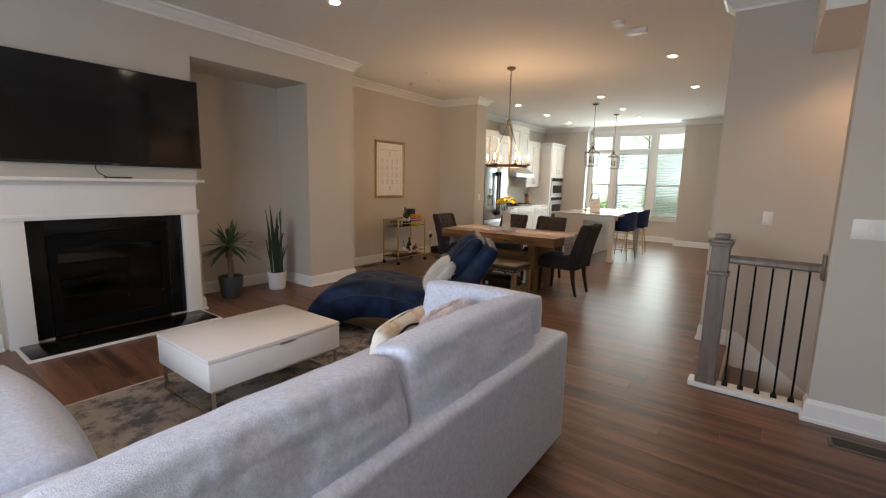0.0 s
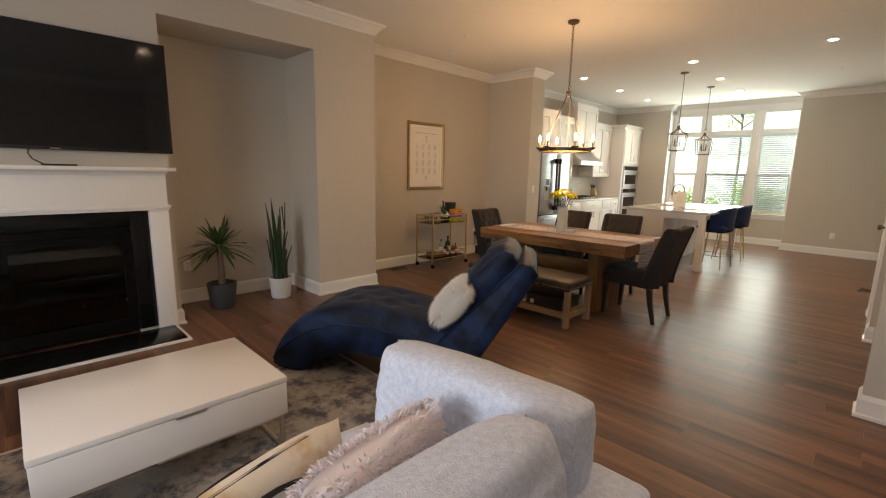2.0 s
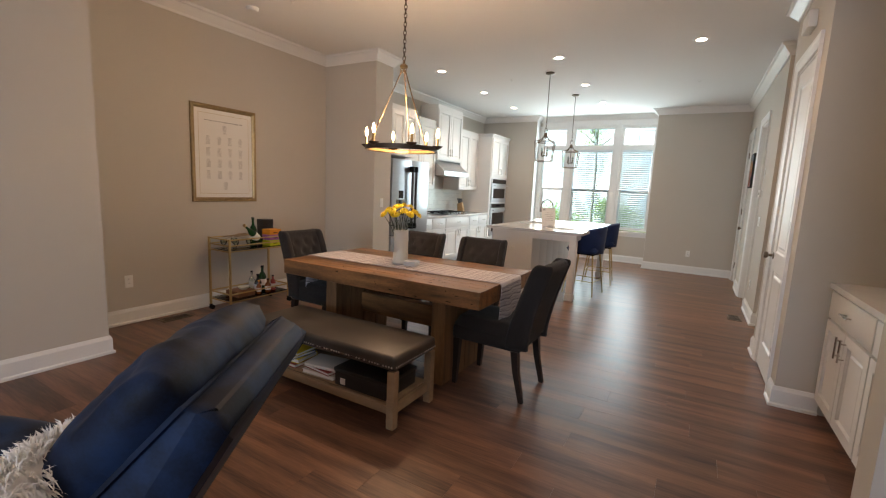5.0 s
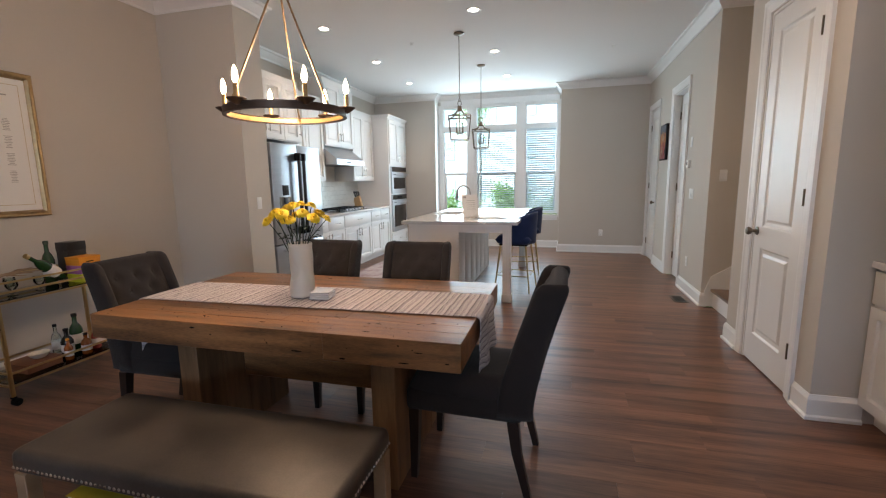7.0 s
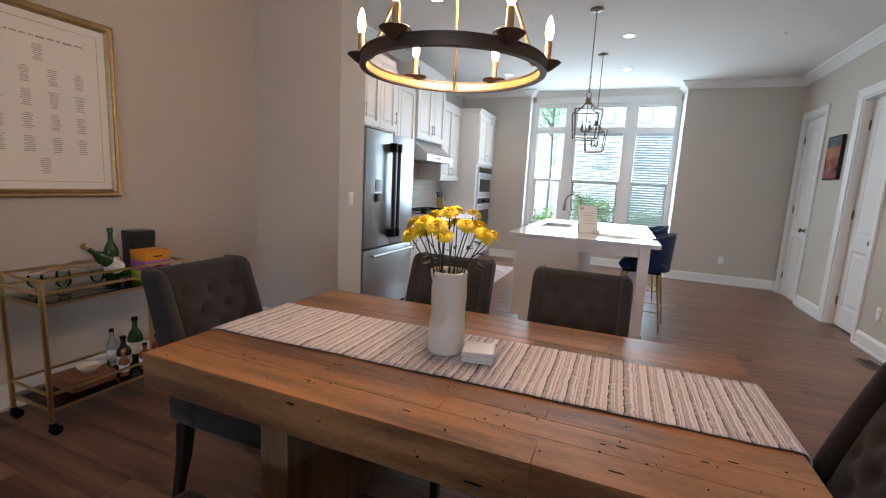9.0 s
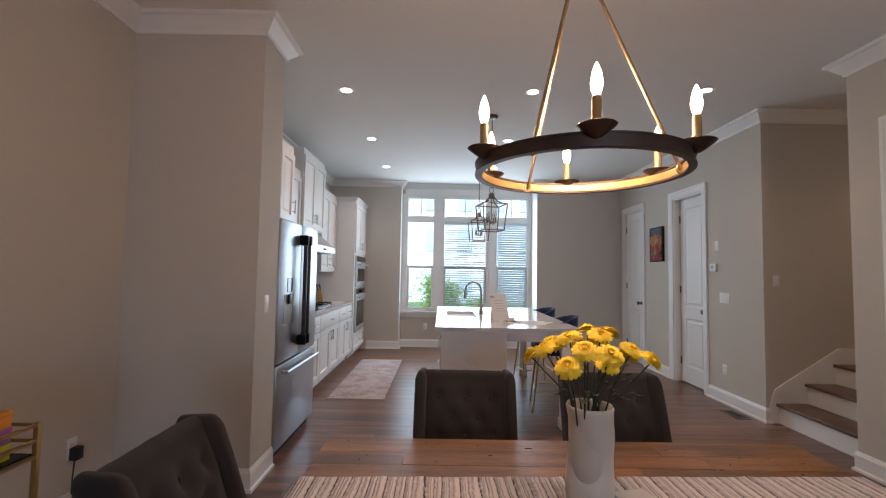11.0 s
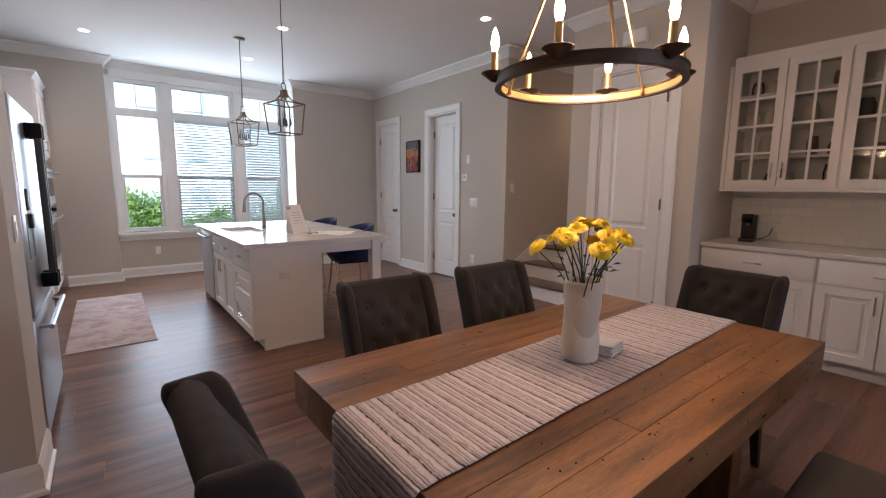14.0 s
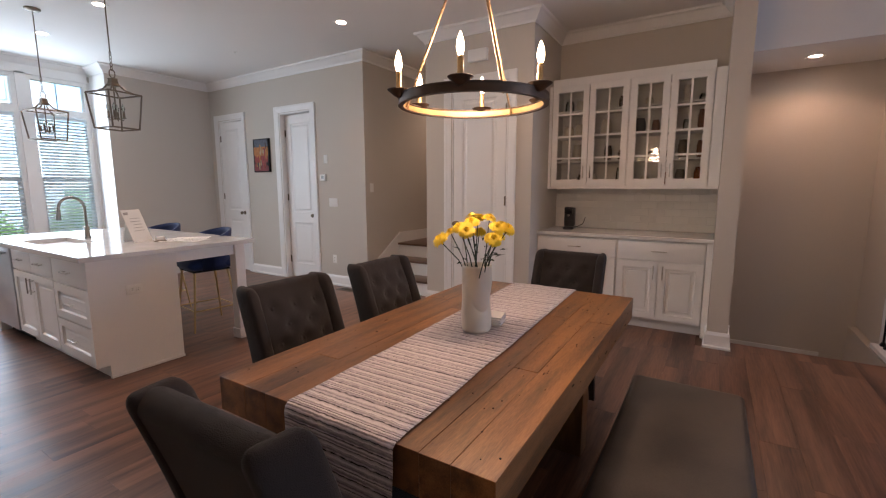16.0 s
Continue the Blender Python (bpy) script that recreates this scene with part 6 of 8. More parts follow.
def robot_vacuum():
    w = thing("robot_vacuum", "round black robot vacuum parked at its dock", "robot vacuum")
    c = (-4.72, 7.36, 0)
    q = bmesh.new()
    lathe(q, [(0.15, 0.012), (0.168, 0.02), (0.17, 0.07), (0.155, 0.088), (0.06, 0.093), (0.002, 0.093)], c, 36)
    part("shell", q, BLACKPLASTIC, w)
    q = bmesh.new()
    lathe(q, [(0.06, 0.093), (0.062, 0.098), (0.05, 0.101), (0.002, 0.101)], c, 28)
    part("top_disc", q, BLACKGLOSS, w)
    for s in (-1, 1):
        q = bmesh.new()
        tube(q, [(c[0] - 0.012, c[1] + s * 0.11, 0.022), (c[0] + 0.012, c[1] + s * 0.11, 0.022)], 0.0215, 12)
        part("wheel", q, IRON, w)
    w = thing("charging_dock", "black charging dock with a plug and cord", "dock")
    part("dock_body", boxes(((-5.08, 7.28, 0.001), (-4.95, 7.46, 0.14)), bev=0.015), BLACKPLASTIC, w)
    q = bmesh.new()
    tube(q, [(-5.06, 7.30, 0.10), (-5.085, 7.27, 0.14), (-5.088, 7.275, 0.22), (-5.085, 7.28, 0.33)], 0.004, 6)
    part("cord", q, BLACKPLASTIC, w)
    part("plug", boxes(((-5.1, 7.255, 0.32), (-5.055, 7.305, 0.39)), bev=0.006), BLACKPLASTIC, w)


robot_vacuum()


# ---- lamps ----
def downlight(x, y, z):
    w = thing("recessed_light", "round white recessed ceiling light, switched on", "ceiling light", "recessed lights")
    q = bmesh.new()
    lathe(q, [(0.047, -0.001), (0.058, -0.004), (0.076, -0.005), (0.08, -0.0005), (0.047, -0.0005)], (0, 0, 0), 28)
    part("trim_ring", q, WHITEPLASTIC, w)
    q = bmesh.new()
    lathe(q, [(0.047, -0.0012), (0.03, -0.003), (0.001, -0.0032)], (0, 0, 0), 24)
    part("diffuser", q, GLOW, w)
    w.location = (x, y, z)
    return w


first = downlight(*DOWNLIGHTS[0], H)
for lx, ly in DOWNLIGHTS[1:]:
    copy_thing(first, pose(lx, ly, H))
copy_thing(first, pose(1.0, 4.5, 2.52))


def chain(bm, a, b, link, r):
    a, b = Vector(a), Vector(b)
    n = max(2, int((b - a).length / (link * 0.72)))
    d = (b - a) / n
    up = d.normalized()
    side = up.cross(Vector((1, 0.3, 0))).normalized()
    other = up.cross(side)
    for k in range(n):
        c = a + d * (k + 0.5)
        s = side if k % 2 else other
        pts = [c + up * link * 0.5 * math.cos(t) + s * link * 0.27 * math.sin(t) for t in [2 * math.pi * i / 10 for i in range(11)]]
        tube(bm, pts, r, 5, caps=False)


def chandelier():
    w = thing("chandelier", "bronze wagon-wheel chandelier with six lit candle bulbs", "chandelier")
    c = Vector((-2.688, 6.0, 0))
    z0, z1, R = 1.676, 1.700, 0.280
    seg = 64

    def hoop(r0, r1, a, b):
        q = bmesh.new()
        rings = [[(c.x + r * math.cos(2 * math.pi * i / seg), c.y + r * math.sin(2 * math.pi * i / seg), z) for r, z in ((r0, a), (r1, a), (r1, b), (r0, b))] for i in range(seg + 1)]
        ring_loft(q, rings, caps=False)
        return q
    part("outer_hoop", hoop(R - 0.004, R + 0.006, z0, z1), BRONZE, w, "dark bronze hoop")
    part("inner_hoop", hoop(R - 0.009, R - 0.0045, z0 + 0.002, z1 - 0.002), GOLDINNER, w, "gold-toned inner band")
    part("upper_rim", hoop(R - 0.011, R + 0.009, z1, z1 + 0.005), BRONZE, w)
    part("lower_rim", hoop(R - 0.011, R + 0.009, z0 - 0.005, z0), BRONZE, w)
    for k in range(6):
        a = radians(20 + 60 * k)
        p = c + Vector(((R + 0.012) * math.cos(a), (R + 0.012) * math.sin(a), -0.024))
        q = bmesh.new()
        lathe(q, [(0.006, 1.712), (0.014, 1.716), (0.038, 1.734), (0.043, 1.739), (0.041, 1.741), (0.012, 1.733)], p, 20)
        cup = part("cup", q, BRONZE, w)
        q = bmesh.new()
        lathe(q, [(0.0105, 1.733), (0.0105, 1.800), (0.008, 1.804)], p, 14)
        part("candle_sleeve", q, CANDLE, cup)
        q = bmesh.new()
        lathe(q, [(0.007, 1.804), (0.0115, 1.818), (0.0135, 1.832), (0.0105, 1.853), (0.005, 1.870), (0.001, 1.878)], p, 14)
        b = part("bulb", q, FLAME, cup, "lit flame-shaped bulb", smooth="all")
        b.visible_shadow = False
    apex = c + Vector((0, 0, 2.32))
    for k in range(3):
        a = radians(110 + 120 * k)
        e = c + Vector(((R - 0.012) * math.cos(a), (R - 0.012) * math.sin(a), z1 + 0.0))
        q = bmesh.new()
        tube(q, [e + Vector((0, 0, -0.02)), apex + (e - apex) * 0.06], 0.005, 8)
        tube(q, [e + Vector((math.cos(t) * 0.012, 0, math.sin(t) * 0.014 - 0.015)) for t in [2 * math.pi * i / 12 for i in range(13)]], 0.003, 5, caps=False)
        part("rod", q, AGEDGOLD, w)
        q = bmesh.new()
        tube(q, [apex + (e - apex) * 0.055 + Vector((math.cos(t) * 0.012 * math.cos(a), math.cos(t) * 0.012 * math.sin(a), math.sin(t) * 0.016)) for t in [2 * math.pi * i / 12 for i in range(13)]], 0.003, 5, caps=False)
        part("hook", q, AGEDGOLD, w)
    q = bmesh.new()
    lathe(q, [(0.006, 2.30), (0.028, 2.305), (0.032, 2.315), (0.028, 2.325), (0.010, 2.335), (0.010, 2.36), (0.004, 2.365)], c, 18)
    part("hub", q, AGEDGOLD, w)
    q = bmesh.new()
    chain(q, c + Vector((0, 0, 2.36)), c + Vector((0, 0, 3.015)), 0.042, 0.0032)
    part("chain", q, BRONZE, w)
    q = bmesh.new()
    lathe(q, [(0.008, 3.005), (0.02, 3.012), (0.055, 3.025), (0.062, 3.035), (0.062, 3.0495)], c, 28)
    part("canopy", q, BRONZE, w)


chandelier()


def pendant():
    w = thing("pendant_lantern", "bronze open-frame lantern pendant over the island", "pendant light", "pendants over the island")
    zb, zs, zt = -1.215, -0.945, -0.875
    hb, hs = 0.106, 0.130
    corners = ((-1, -1), (1, -1), (1, 1), (-1, 1))
    t = 0.0068
    for i, (a, b) in enumerate(corners):
        q = bmesh.new()
        tube(q, [(a * hb, b * hb, zb), (a * hs, b * hs, zs)], t, 6)
        part("frame_bar", q, PEWTER, w)
        q = bmesh.new()
        tube(q, [(a * hs, b * hs, zs), (a * 0.088, b * 0.088, zs + 0.010), (a * 0.05, b * 0.05, zs + 0.034), (a * 0.027, b * 0.027, zt)], t, 6)
        part("roof_bar", q, PEWTER, w)
        n = corners[(i + 1) % 4]
        q = bmesh.new()
        tube(q, [(a * hb, b * hb, zb), (n[0] * hb, n[1] * hb, zb)], t, 6)
        part("hoop_bar", q, PEWTER, w)
        q = bmesh.new()
        tube(q, [(a * hs, b * hs, zs), (n[0] * hs, n[1] * hs, zs)], t, 6)
        part("hoop_bar", q, PEWTER, w)
    q = bmesh.new()
    rings = []
    for h, z in ((0.030, zt - 0.012), (0.034, zt), (0.026, zt + 0.012), (0.022, zt + 0.04), (0.026, zt + 0.048), (0.012, zt + 0.055)):
        rings.append([(a * h, b * h, z) for a, b in corners])
    ring_loft(q, rings)
    part("cap", q, PEWTER, w, smooth=False)
    q = bmesh.new()
    lathe(q, [(0.006, zb + 0.07), (0.02, zb + 0.075), (0.02, zb + 0.082), (0.006, zb + 0.09), (0.005, zt - 0.01)], (0, 0, 0), 12)
    part("centre_stem", q, PEWTER, w)
    for a, b in corners:
        q = bmesh.new()
        tube(q, [(0, 0, zb + 0.08), (a * 0.032, b * 0.032, zb + 0.066), (a * 0.036, b * 0.036, zb + 0.085)], 0.004, 6)
        lathe(q, [(0.014, zb + 0.082), (0.016, zb + 0.088), (0.009, zb + 0.09), (0.009, zb + 0.135), (0.007, zb + 0.137)], (a * 0.036, b * 0.036, 0), 12)
        arm = part("candle_arm", q, PEWTER, w)
        q = bmesh.new()
        lathe(q, [(0.006, zb + 0.137), (0.012, zb + 0.152), (0.011, zb + 0.17), (0.001, zb + 0.2)], (a * 0.036, b * 0.036, 0), 10)
        part("bulb", q, SHELFGLASS, arm, "clear unlit bulb")
    q = bmesh.new()
    tube(q, [(0.022 * math.sin(s), 0, zt + 0.085 + 0.032 * math.cos(s)) for s in [2 * math.pi * i / 16 for i in range(17)]], 0.004, 6, caps=False)
    chain(q, (0, 0, zt + 0.11), (0, 0, -0.62), 0.035, 0.003)
    part("chain", q, PEWTER, w)
    q = bmesh.new()
    tube(q, [(0, 0, -0.63), (0, 0, -0.02)], 0.005, 8)
    part("stem", q, PEWTER, w)
    q = bmesh.new()
    lathe(q, [(0.008, -0.03), (0.05, -0.022), (0.062, -0.014), (0.062, -0.0005)], (0, 0, 0), 24)
    part("canopy", q, PEWTER, w)
    return w


p1 = pendant()
p1.matrix_basis = pose(-2.555, 9.31, H, 0, 0, 12)
copy_thing(p1, pose(-2.555, 10.80, H, 0, 0, 8))


def ceiling_disc(name, label, cat, x, y, r, h):
    w = thing(name, label, cat)
    q = bmesh.new()
    lathe(q, [(r * 0.35, -h), (r * 0.75, -h * 0.92), (r * 0.95, -h * 0.55), (r, -h * 0.2), (r, -0.0005)], (x, y, H), 26)
    part("housing", q, WHITEPLASTIC, w)
    q = bmesh.new()
    lathe(q, [(r * 0.1, -h - 0.003), (r * 0.16, -h - 0.001), (r * 0.16, -h + 0.002)], (x, y, H), 12)
    part("sensor", q, WHITEPLASTIC, w)


ceiling_disc("smoke_detector", "round white smoke detector on the ceiling", "smoke detector", -4.55, 6.05, 0.06, 0.035)
ceiling_disc("smoke_detector", "round white smoke detector by the stairs", "smoke detector", -0.98, 5.02, 0.065, 0.04)
w = thing("ceiling_alarm", "white box sensor on the ceiling by the stairs", "alarm")
part("case", boxes(((-0.98, 5.28, H - 0.05), (-0.78, 5.38, H - 0.0005)), bev=0.01), WHITEPLASTIC, w)
part("grille", boxes(((-0.95, 5.30, H - 0.053), (-0.81, 5.36, H - 0.0505))), WHITEPLASTIC, w, smooth=False)
for sx, sy in ((-4.05, 6.1), (-0.55, 5.85), (-0.75, 10.4), (-3.2, 9.5), (-3.9, 5.6)):
    w = thing("sprinkler", "small white ceiling sprinkler cover", "sprinkler", "ceiling sprinklers")
    q = bmesh.new()
    lathe(q, [(0.001, -0.022), (0.014, -0.021), (0.014, -0.018), (0.006, -0.016), (0.006, -0.006), (0.028, -0.004), (0.03, -0.0005)], (0, 0, 0), 16)
    part("head", q, WHITEPLASTIC, w)
    w.location = (sx, sy, H)


# ---- cabinets ----
def bar_handle(bm, p, along, ln, out):
    """Bar pull: p centre on the face, along and out unit vectors."""
    p, along, out = Vector(p), Vector(along), Vector(out)
    tube(bm, [p + out * 0.028 - along * ln / 2, p + out * 0.028 + along * ln / 2], 0.0055, 8)
    for s in (-0.35, 0.35):
        tube(bm, [p + along * ln * s + out * 0.0005, p + along * ln * s + out * 0.028], 0.0045, 6)


def front_panel(parent, name, face, u0, u1, z0, z1, out, handle=None, slab=False, mat=None, glazed=None):
    """Raised cabinet front on the plane x = face that opens to out (+1 or -1 along x); u runs along y."""
    mat = mat or CAB
    q = bmesh.new()
    fr = 0.058
    th = 0.02

    def X(d):
        return face + out * d
    if slab:
        box(q, (min(X(0.001), X(th)), u0, z0), (max(X(0.001), X(th)), u1, z1), 0.004, 2)
    else:
        for a, b in (((u0, z0), (u0 + fr, z1)), ((u1 - fr, z0), (u1, z1)), ((u0 + fr, z0), (u1 - fr, z0 + fr)), ((u0 + fr, z1 - fr), (u1 - fr, z1))):
            box(q, (min(X(0.001), X(th)), a[0], a[1]), (max(X(0.001), X(th)), b[0], b[1]))
    d = part(name, q, mat, parent, smooth=slab)
    if not slab and not glazed:
        q = bmesh.new()
        rings = []
        for inset, dep in ((fr, 0.012), (fr + 0.006, 0.003), (fr + 0.03, 0.003), (fr + 0.042, 0.010), (fr + 0.05, 0.010)):
            rings.append([(X(dep), u0 + inset, z0 + inset), (X(dep), u1 - inset, z0 + inset), (X(dep), u1 - inset, z1 - inset), (X(dep), u0 + inset, z1 - inset)])
        ring_loft(q, rings, caps="end")
        part("panel", q, mat, d, smooth=False)
    if glazed:
        cols, rows = glazed
        a0, a1, b0, b1 = u0 + fr, u1 - fr, z0 + fr, z1 - fr
        q = bmesh.new()
        for k in range(1, cols):
            c = a0 + (a1 - a0) * k / cols
            box(q, (min(X(0.004), X(0.017)), c - 0.009, b0), (max(X(0.004), X(0.017)), c + 0.009, b1))
        for k in range(1, rows):
            c = b0 + (b1 - b0) * k / rows
            box(q, (min(X(0.0045), X(0.0165)), a0, c - 0.009), (max(X(0.0045), X(0.0165)), a1, c + 0.009))
        part("muntin", q, mat, d, smooth=False)
        for i in range(cols):
            for j in range(rows):
                ya, yb = a0 + (a1 - a0) * i / cols, a0 + (a1 - a0) * (i + 1) / cols
                za, zb = b0 + (b1 - b0) * j / rows, b0 + (b1 - b0) * (j + 1) / rows
                g = part("pane", boxes(((min(X(0.006), X(0.009)), ya + 0.006, za + 0.006), (max(X(0.006), X(0.009)), yb - 0.006, zb - 0.006))), CABGLASS, d, smooth=False)
                g.visible_shadow = False
    if handle:
        kind, hu, hz = handle
        q = bmesh.new()
        bar_handle(q, (X(th), hu, hz), (0, 1, 0) if kind == "h" else (0, 0, 1), 0.13, (out, 0, 0))
        part("handle", q, NICKEL, d, "satin nickel bar pull")
    return d


def base_unit(name, label, xb, xf, y0, y1, out, doors=2, drawers=1, group="", stack=False):
    w = thing(name, label, "cabinet", group)
    a, b = min(xb, xf), max(xb, xf)
    q = boxes(((a, y0 + 0.001, 0.1), (b, y1 - 0.001, 0.868)))
    kick = (a, b - 0.07) if out > 0 else (a + 0.07, b)
    box(q, (kick[0], y0 + 0.001, 0.001), (kick[1], y1 - 0.001, 0.1))
    part("body", q, CAB, w, smooth=False)
    g = 0.006
    if stack:
        zz = [(0.115, 0.38), (0.39, 0.655), (0.665, 0.855)]
        for z0, z1 in zz:
            front_panel(w, "drawer", xf, y0 + g, y1 - g, z0, z1, out, ("h", (y0 + y1) / 2, (z0 + z1) / 2), slab=z1 - z0 < 0.2)
        return w
    n = doors
    step = (y1 - y0 - 2 * g) / n
    for k in range(n):
        u0, u1 = y0 + g + k * step + 0.004, y0 + g + (k + 1) * step - 0.004
        side = u1 - 0.035 if (k % 2 == 0 and n > 1) else u0 + 0.035
        front_panel(w, "door", xf, u0, u1, 0.115, 0.665, out, ("v", side, 0.57))
    step = (y1 - y0 - 2 * g) / drawers
    for k in range(drawers):
        u0, u1 = y0 + g + k * step + 0.004, y0 + g + (k + 1) * step - 0.004
        front_panel(w, "drawer", xf, u0, u1, 0.68, 0.855, out, ("h", (u0 + u1) / 2, 0.768), slab=True)
    return w


CROWNCAB = [(0, 0), (0.01, 0), (0.014, 0.015), (0.038, 0.045), (0.045, 0.05), (0.047, 0.07), (0, 0.07)]


def wall_unit(name, label, xb, xf, y0, y1, z0, z1, out, doors=2, glazed=None, crown_ends=(False, False), group=""):
    w = thing(name, label, "cabinet", group)
    a, b = min(xb, xf), max(xb, xf)
    if glazed:
        t = 0.018
        q = boxes(((a, y0 + 0.001, z0), (b, y0 + t, z1)), ((a, y1 - t, z0), (b, y1 - 0.001, z1)), ((a, y0 + t, z0), (b, y1 - t, z0 + t)), ((a, y0 + t, z1 - t), (b, y1 - t, z1)), ((b - 0.012 if out < 0 else a, y0 + t, z0 + t), (b if out < 0 else a + 0.012, y1 - t, z1 - t)))
        part("body", q, CAB, w, smooth=False)
        for k in range(1, 4):
            zz = z0 + (z1 - z0) * k / 4
            part("shelf", boxes(((a + (0.035 if out < 0 else 0.013), y0 + t + 0.001, zz - 0.009), (b - (0.013 if out < 0 else 0.035), y1 - t - 0.001, zz + 0.009))), CAB, w, smooth=False)
    else:
        part("body", boxes(((a, y0 + 0.001, z0), (b, y1 - 0.001, z1))), CAB, w, smooth=False)
    step = (y1 - y0 - 0.008) / doors
    for k in range(doors):
        u0, u1 = y0 + 0.004 + k * step + 0.004, y0 + 0.004 + (k + 1) * step - 0.004
        side = u1 - 0.032 if (k % 2 == 0 and doors > 1) else u0 + 0.032
        front_panel(w, "door", xf, u0, u1, z0 + 0.012, z1 - 0.012, out, ("v", side, z0 + 0.15), glazed=glazed)
    q = bmesh.new()
    f = xf + out * 0.002
    pts = [(f, y0), (f, y1)] if out < 0 else [(f, y1), (f, y0)]
    if crown_ends[0]:
        pts = [(xb, pts[0][1])] + pts
    if crown_ends[1]:
        pts = pts + [(xb, pts[-1][1])]
    plan_sweep(q, pts[::-1], [(d, z1 + h + 0.0005) for d, h in CROWNCAB])
    part("cornice", q, CAB, w, smooth=False)
    return w


XK = XW
KF = -4.49
base_unit("base_cabinet", "white base cabinet with two doors and drawers", XK + 0.001, KF, 8.99, 9.94, 1, 2, 2, "kitchen base cabinets")
base_unit("base_cabinet", "white base cabinet below the cooktop", XK + 0.001, KF, 9.94, 10.90, 1, 2, 1, "kitchen base cabinets")
base_unit("base_cabinet", "white base cabinet beside the oven tower", XK + 0.001, KF, 10.90, 11.73, 1, 2, 2, "kitchen base cabinets")
q = bmesh.new()
box(q, (XK + 0.001, 8.985, 0.8695), (KF + 0.035, 11.735, 0.905), 0.003, 1)
solid("kitchen_worktop", q, QUARTZ, "white quartz worktop along the kitchen wall", "worktop", smooth=False)


def tiled(name, label, x, y0, y1, z0, z1, out, tw=0.152, tht=0.076):
    w = thing(name, label, "backsplash", kind="structure")
    part("grout", boxes(((min(x, x + out * 0.003), y0, z0), (max(x, x + out * 0.003), y1, z1))), GROUT, w, smooth=False)
    rows = int(round((z1 - z0) / tht))
    hh = (z1 - z0) / rows
    cache = {}
    for r in range(rows):
        y = y0 - (tw / 2 if r % 2 else 0)
        while y < y1 - 0.001:
            a, b = max(y, y0), min(y + tw, y1)
            y += tw
            if b - a < 0.012:
                continue
            key = round(b - a, 4)
            if key not in cache:
                q = bmesh.new()
                g, e = 0.0007, 0.0012
                d = out * 0.005
                base = [(0.0, g, g), (0.0, b - a - g, g), (0.0, b - a - g, hh - g), (0.0, g, hh - g)]
                face = [(d, g + e, g + e), (d, b - a - g - e, g + e), (d, b - a - g - e, hh - g - e), (d, g + e, hh - g - e)]
                ring_loft(q, [base, face])
                cache[key] = mesh_of("tile", q, TILE)
            o = new("tile", cache[key])
            o.parent = w
            o.location = (x + out * 0.003, a, z0 + r * hh)


tiled("kitchen_backsplash", "white glazed subway tile behind the cooktop", XK, 9.0, 11.73, 0.906, 1.365, 1)


def fridge():
    w = thing("refrigerator", "stainless french door refrigerator with dark sides", "refrigerator")
    xb, xf, y0, y1 = XK + 0.02, -4.31, 7.985, 8.93
    part("cabinet_body", boxes(((xb, y0, 0.03), (xf, y1, 1.775)), bev=0.004), DARKSTEEL, w, "dark grey steel sides")
    ym = (y0 + y1) / 2
    for a, b in ((y0 + 0.003, ym - 0.003), (ym + 0.003, y1 - 0.003)):
        q = bmesh.new()
        box(q, (xf + 0.006, a, 0.70), (xf + 0.065, b, 1.77), 0.008, 2)
        part("door", q, FRIDGESTEEL, w)
    q = bmesh.new()
    box(q, (xf + 0.006, y0 + 0.003, 0.07), (xf + 0.065, y1 - 0.003, 0.685), 0.008, 2)
    part("freezer_drawer", q, FRIDGESTEEL, w)
    for y in (ym - 0.045, ym + 0.045):
        q = bmesh.new()
        box(q, (xf + 0.100, y - 0.014, 0.80), (xf + 0.132, y + 0.014, 1.66), 0.008, 3)
        h = part("handle", q, DARKSTEEL, w, "dark metal bar handle")
        q = bmesh.new()
        for z in (0.80, 1.62):
            q = bmesh.new()
            box(q, (xf + 0.066, y - 0.019, z - 0.02), (xf + 0.138, y + 0.019, z + 0.06), 0.006, 2)
            part("handle_mount", q, IRON, h, "black handle end")
    q = bmesh.new()
    tube(q, [(xf + 0.115, y0 + 0.08, 0.63), (xf + 0.115, y1 - 0.08, 0.63)], 0.013, 12)
    for y in (y0 + 0.11, y1 - 0.11):
        tube(q, [(xf + 0.066, y, 0.63), (xf + 0.115, y, 0.63)], 0.011, 8)
    part("drawer_handle", q, FRIDGESTEEL, w)
    part("dispenser_panel", boxes(((xf + 0.0655, y0 + 0.16, 1.22), (xf + 0.069, y0 + 0.27, 1.33)), bev=0.001), BLACKGLOSS, w, smooth=False)
    part("dispenser_recess", boxes(((xf + 0.0655, y0 + 0.10, 0.98), (xf + 0.0675, y0 + 0.30, 1.205))), PEWTER, w, smooth=False)
    part("dispenser_spout", boxes(((xf + 0.068, y0 + 0.17, 1.13), (xf + 0.085, y0 + 0.23, 1.20)), bev=0.004), BLACKPLASTIC, w)
    part("kick_grille", boxes(((xf - 0.03, y0 + 0.02, 0.001), (xf + 0.02, y1 - 0.02, 0.065))), IRON, w, smooth=False)


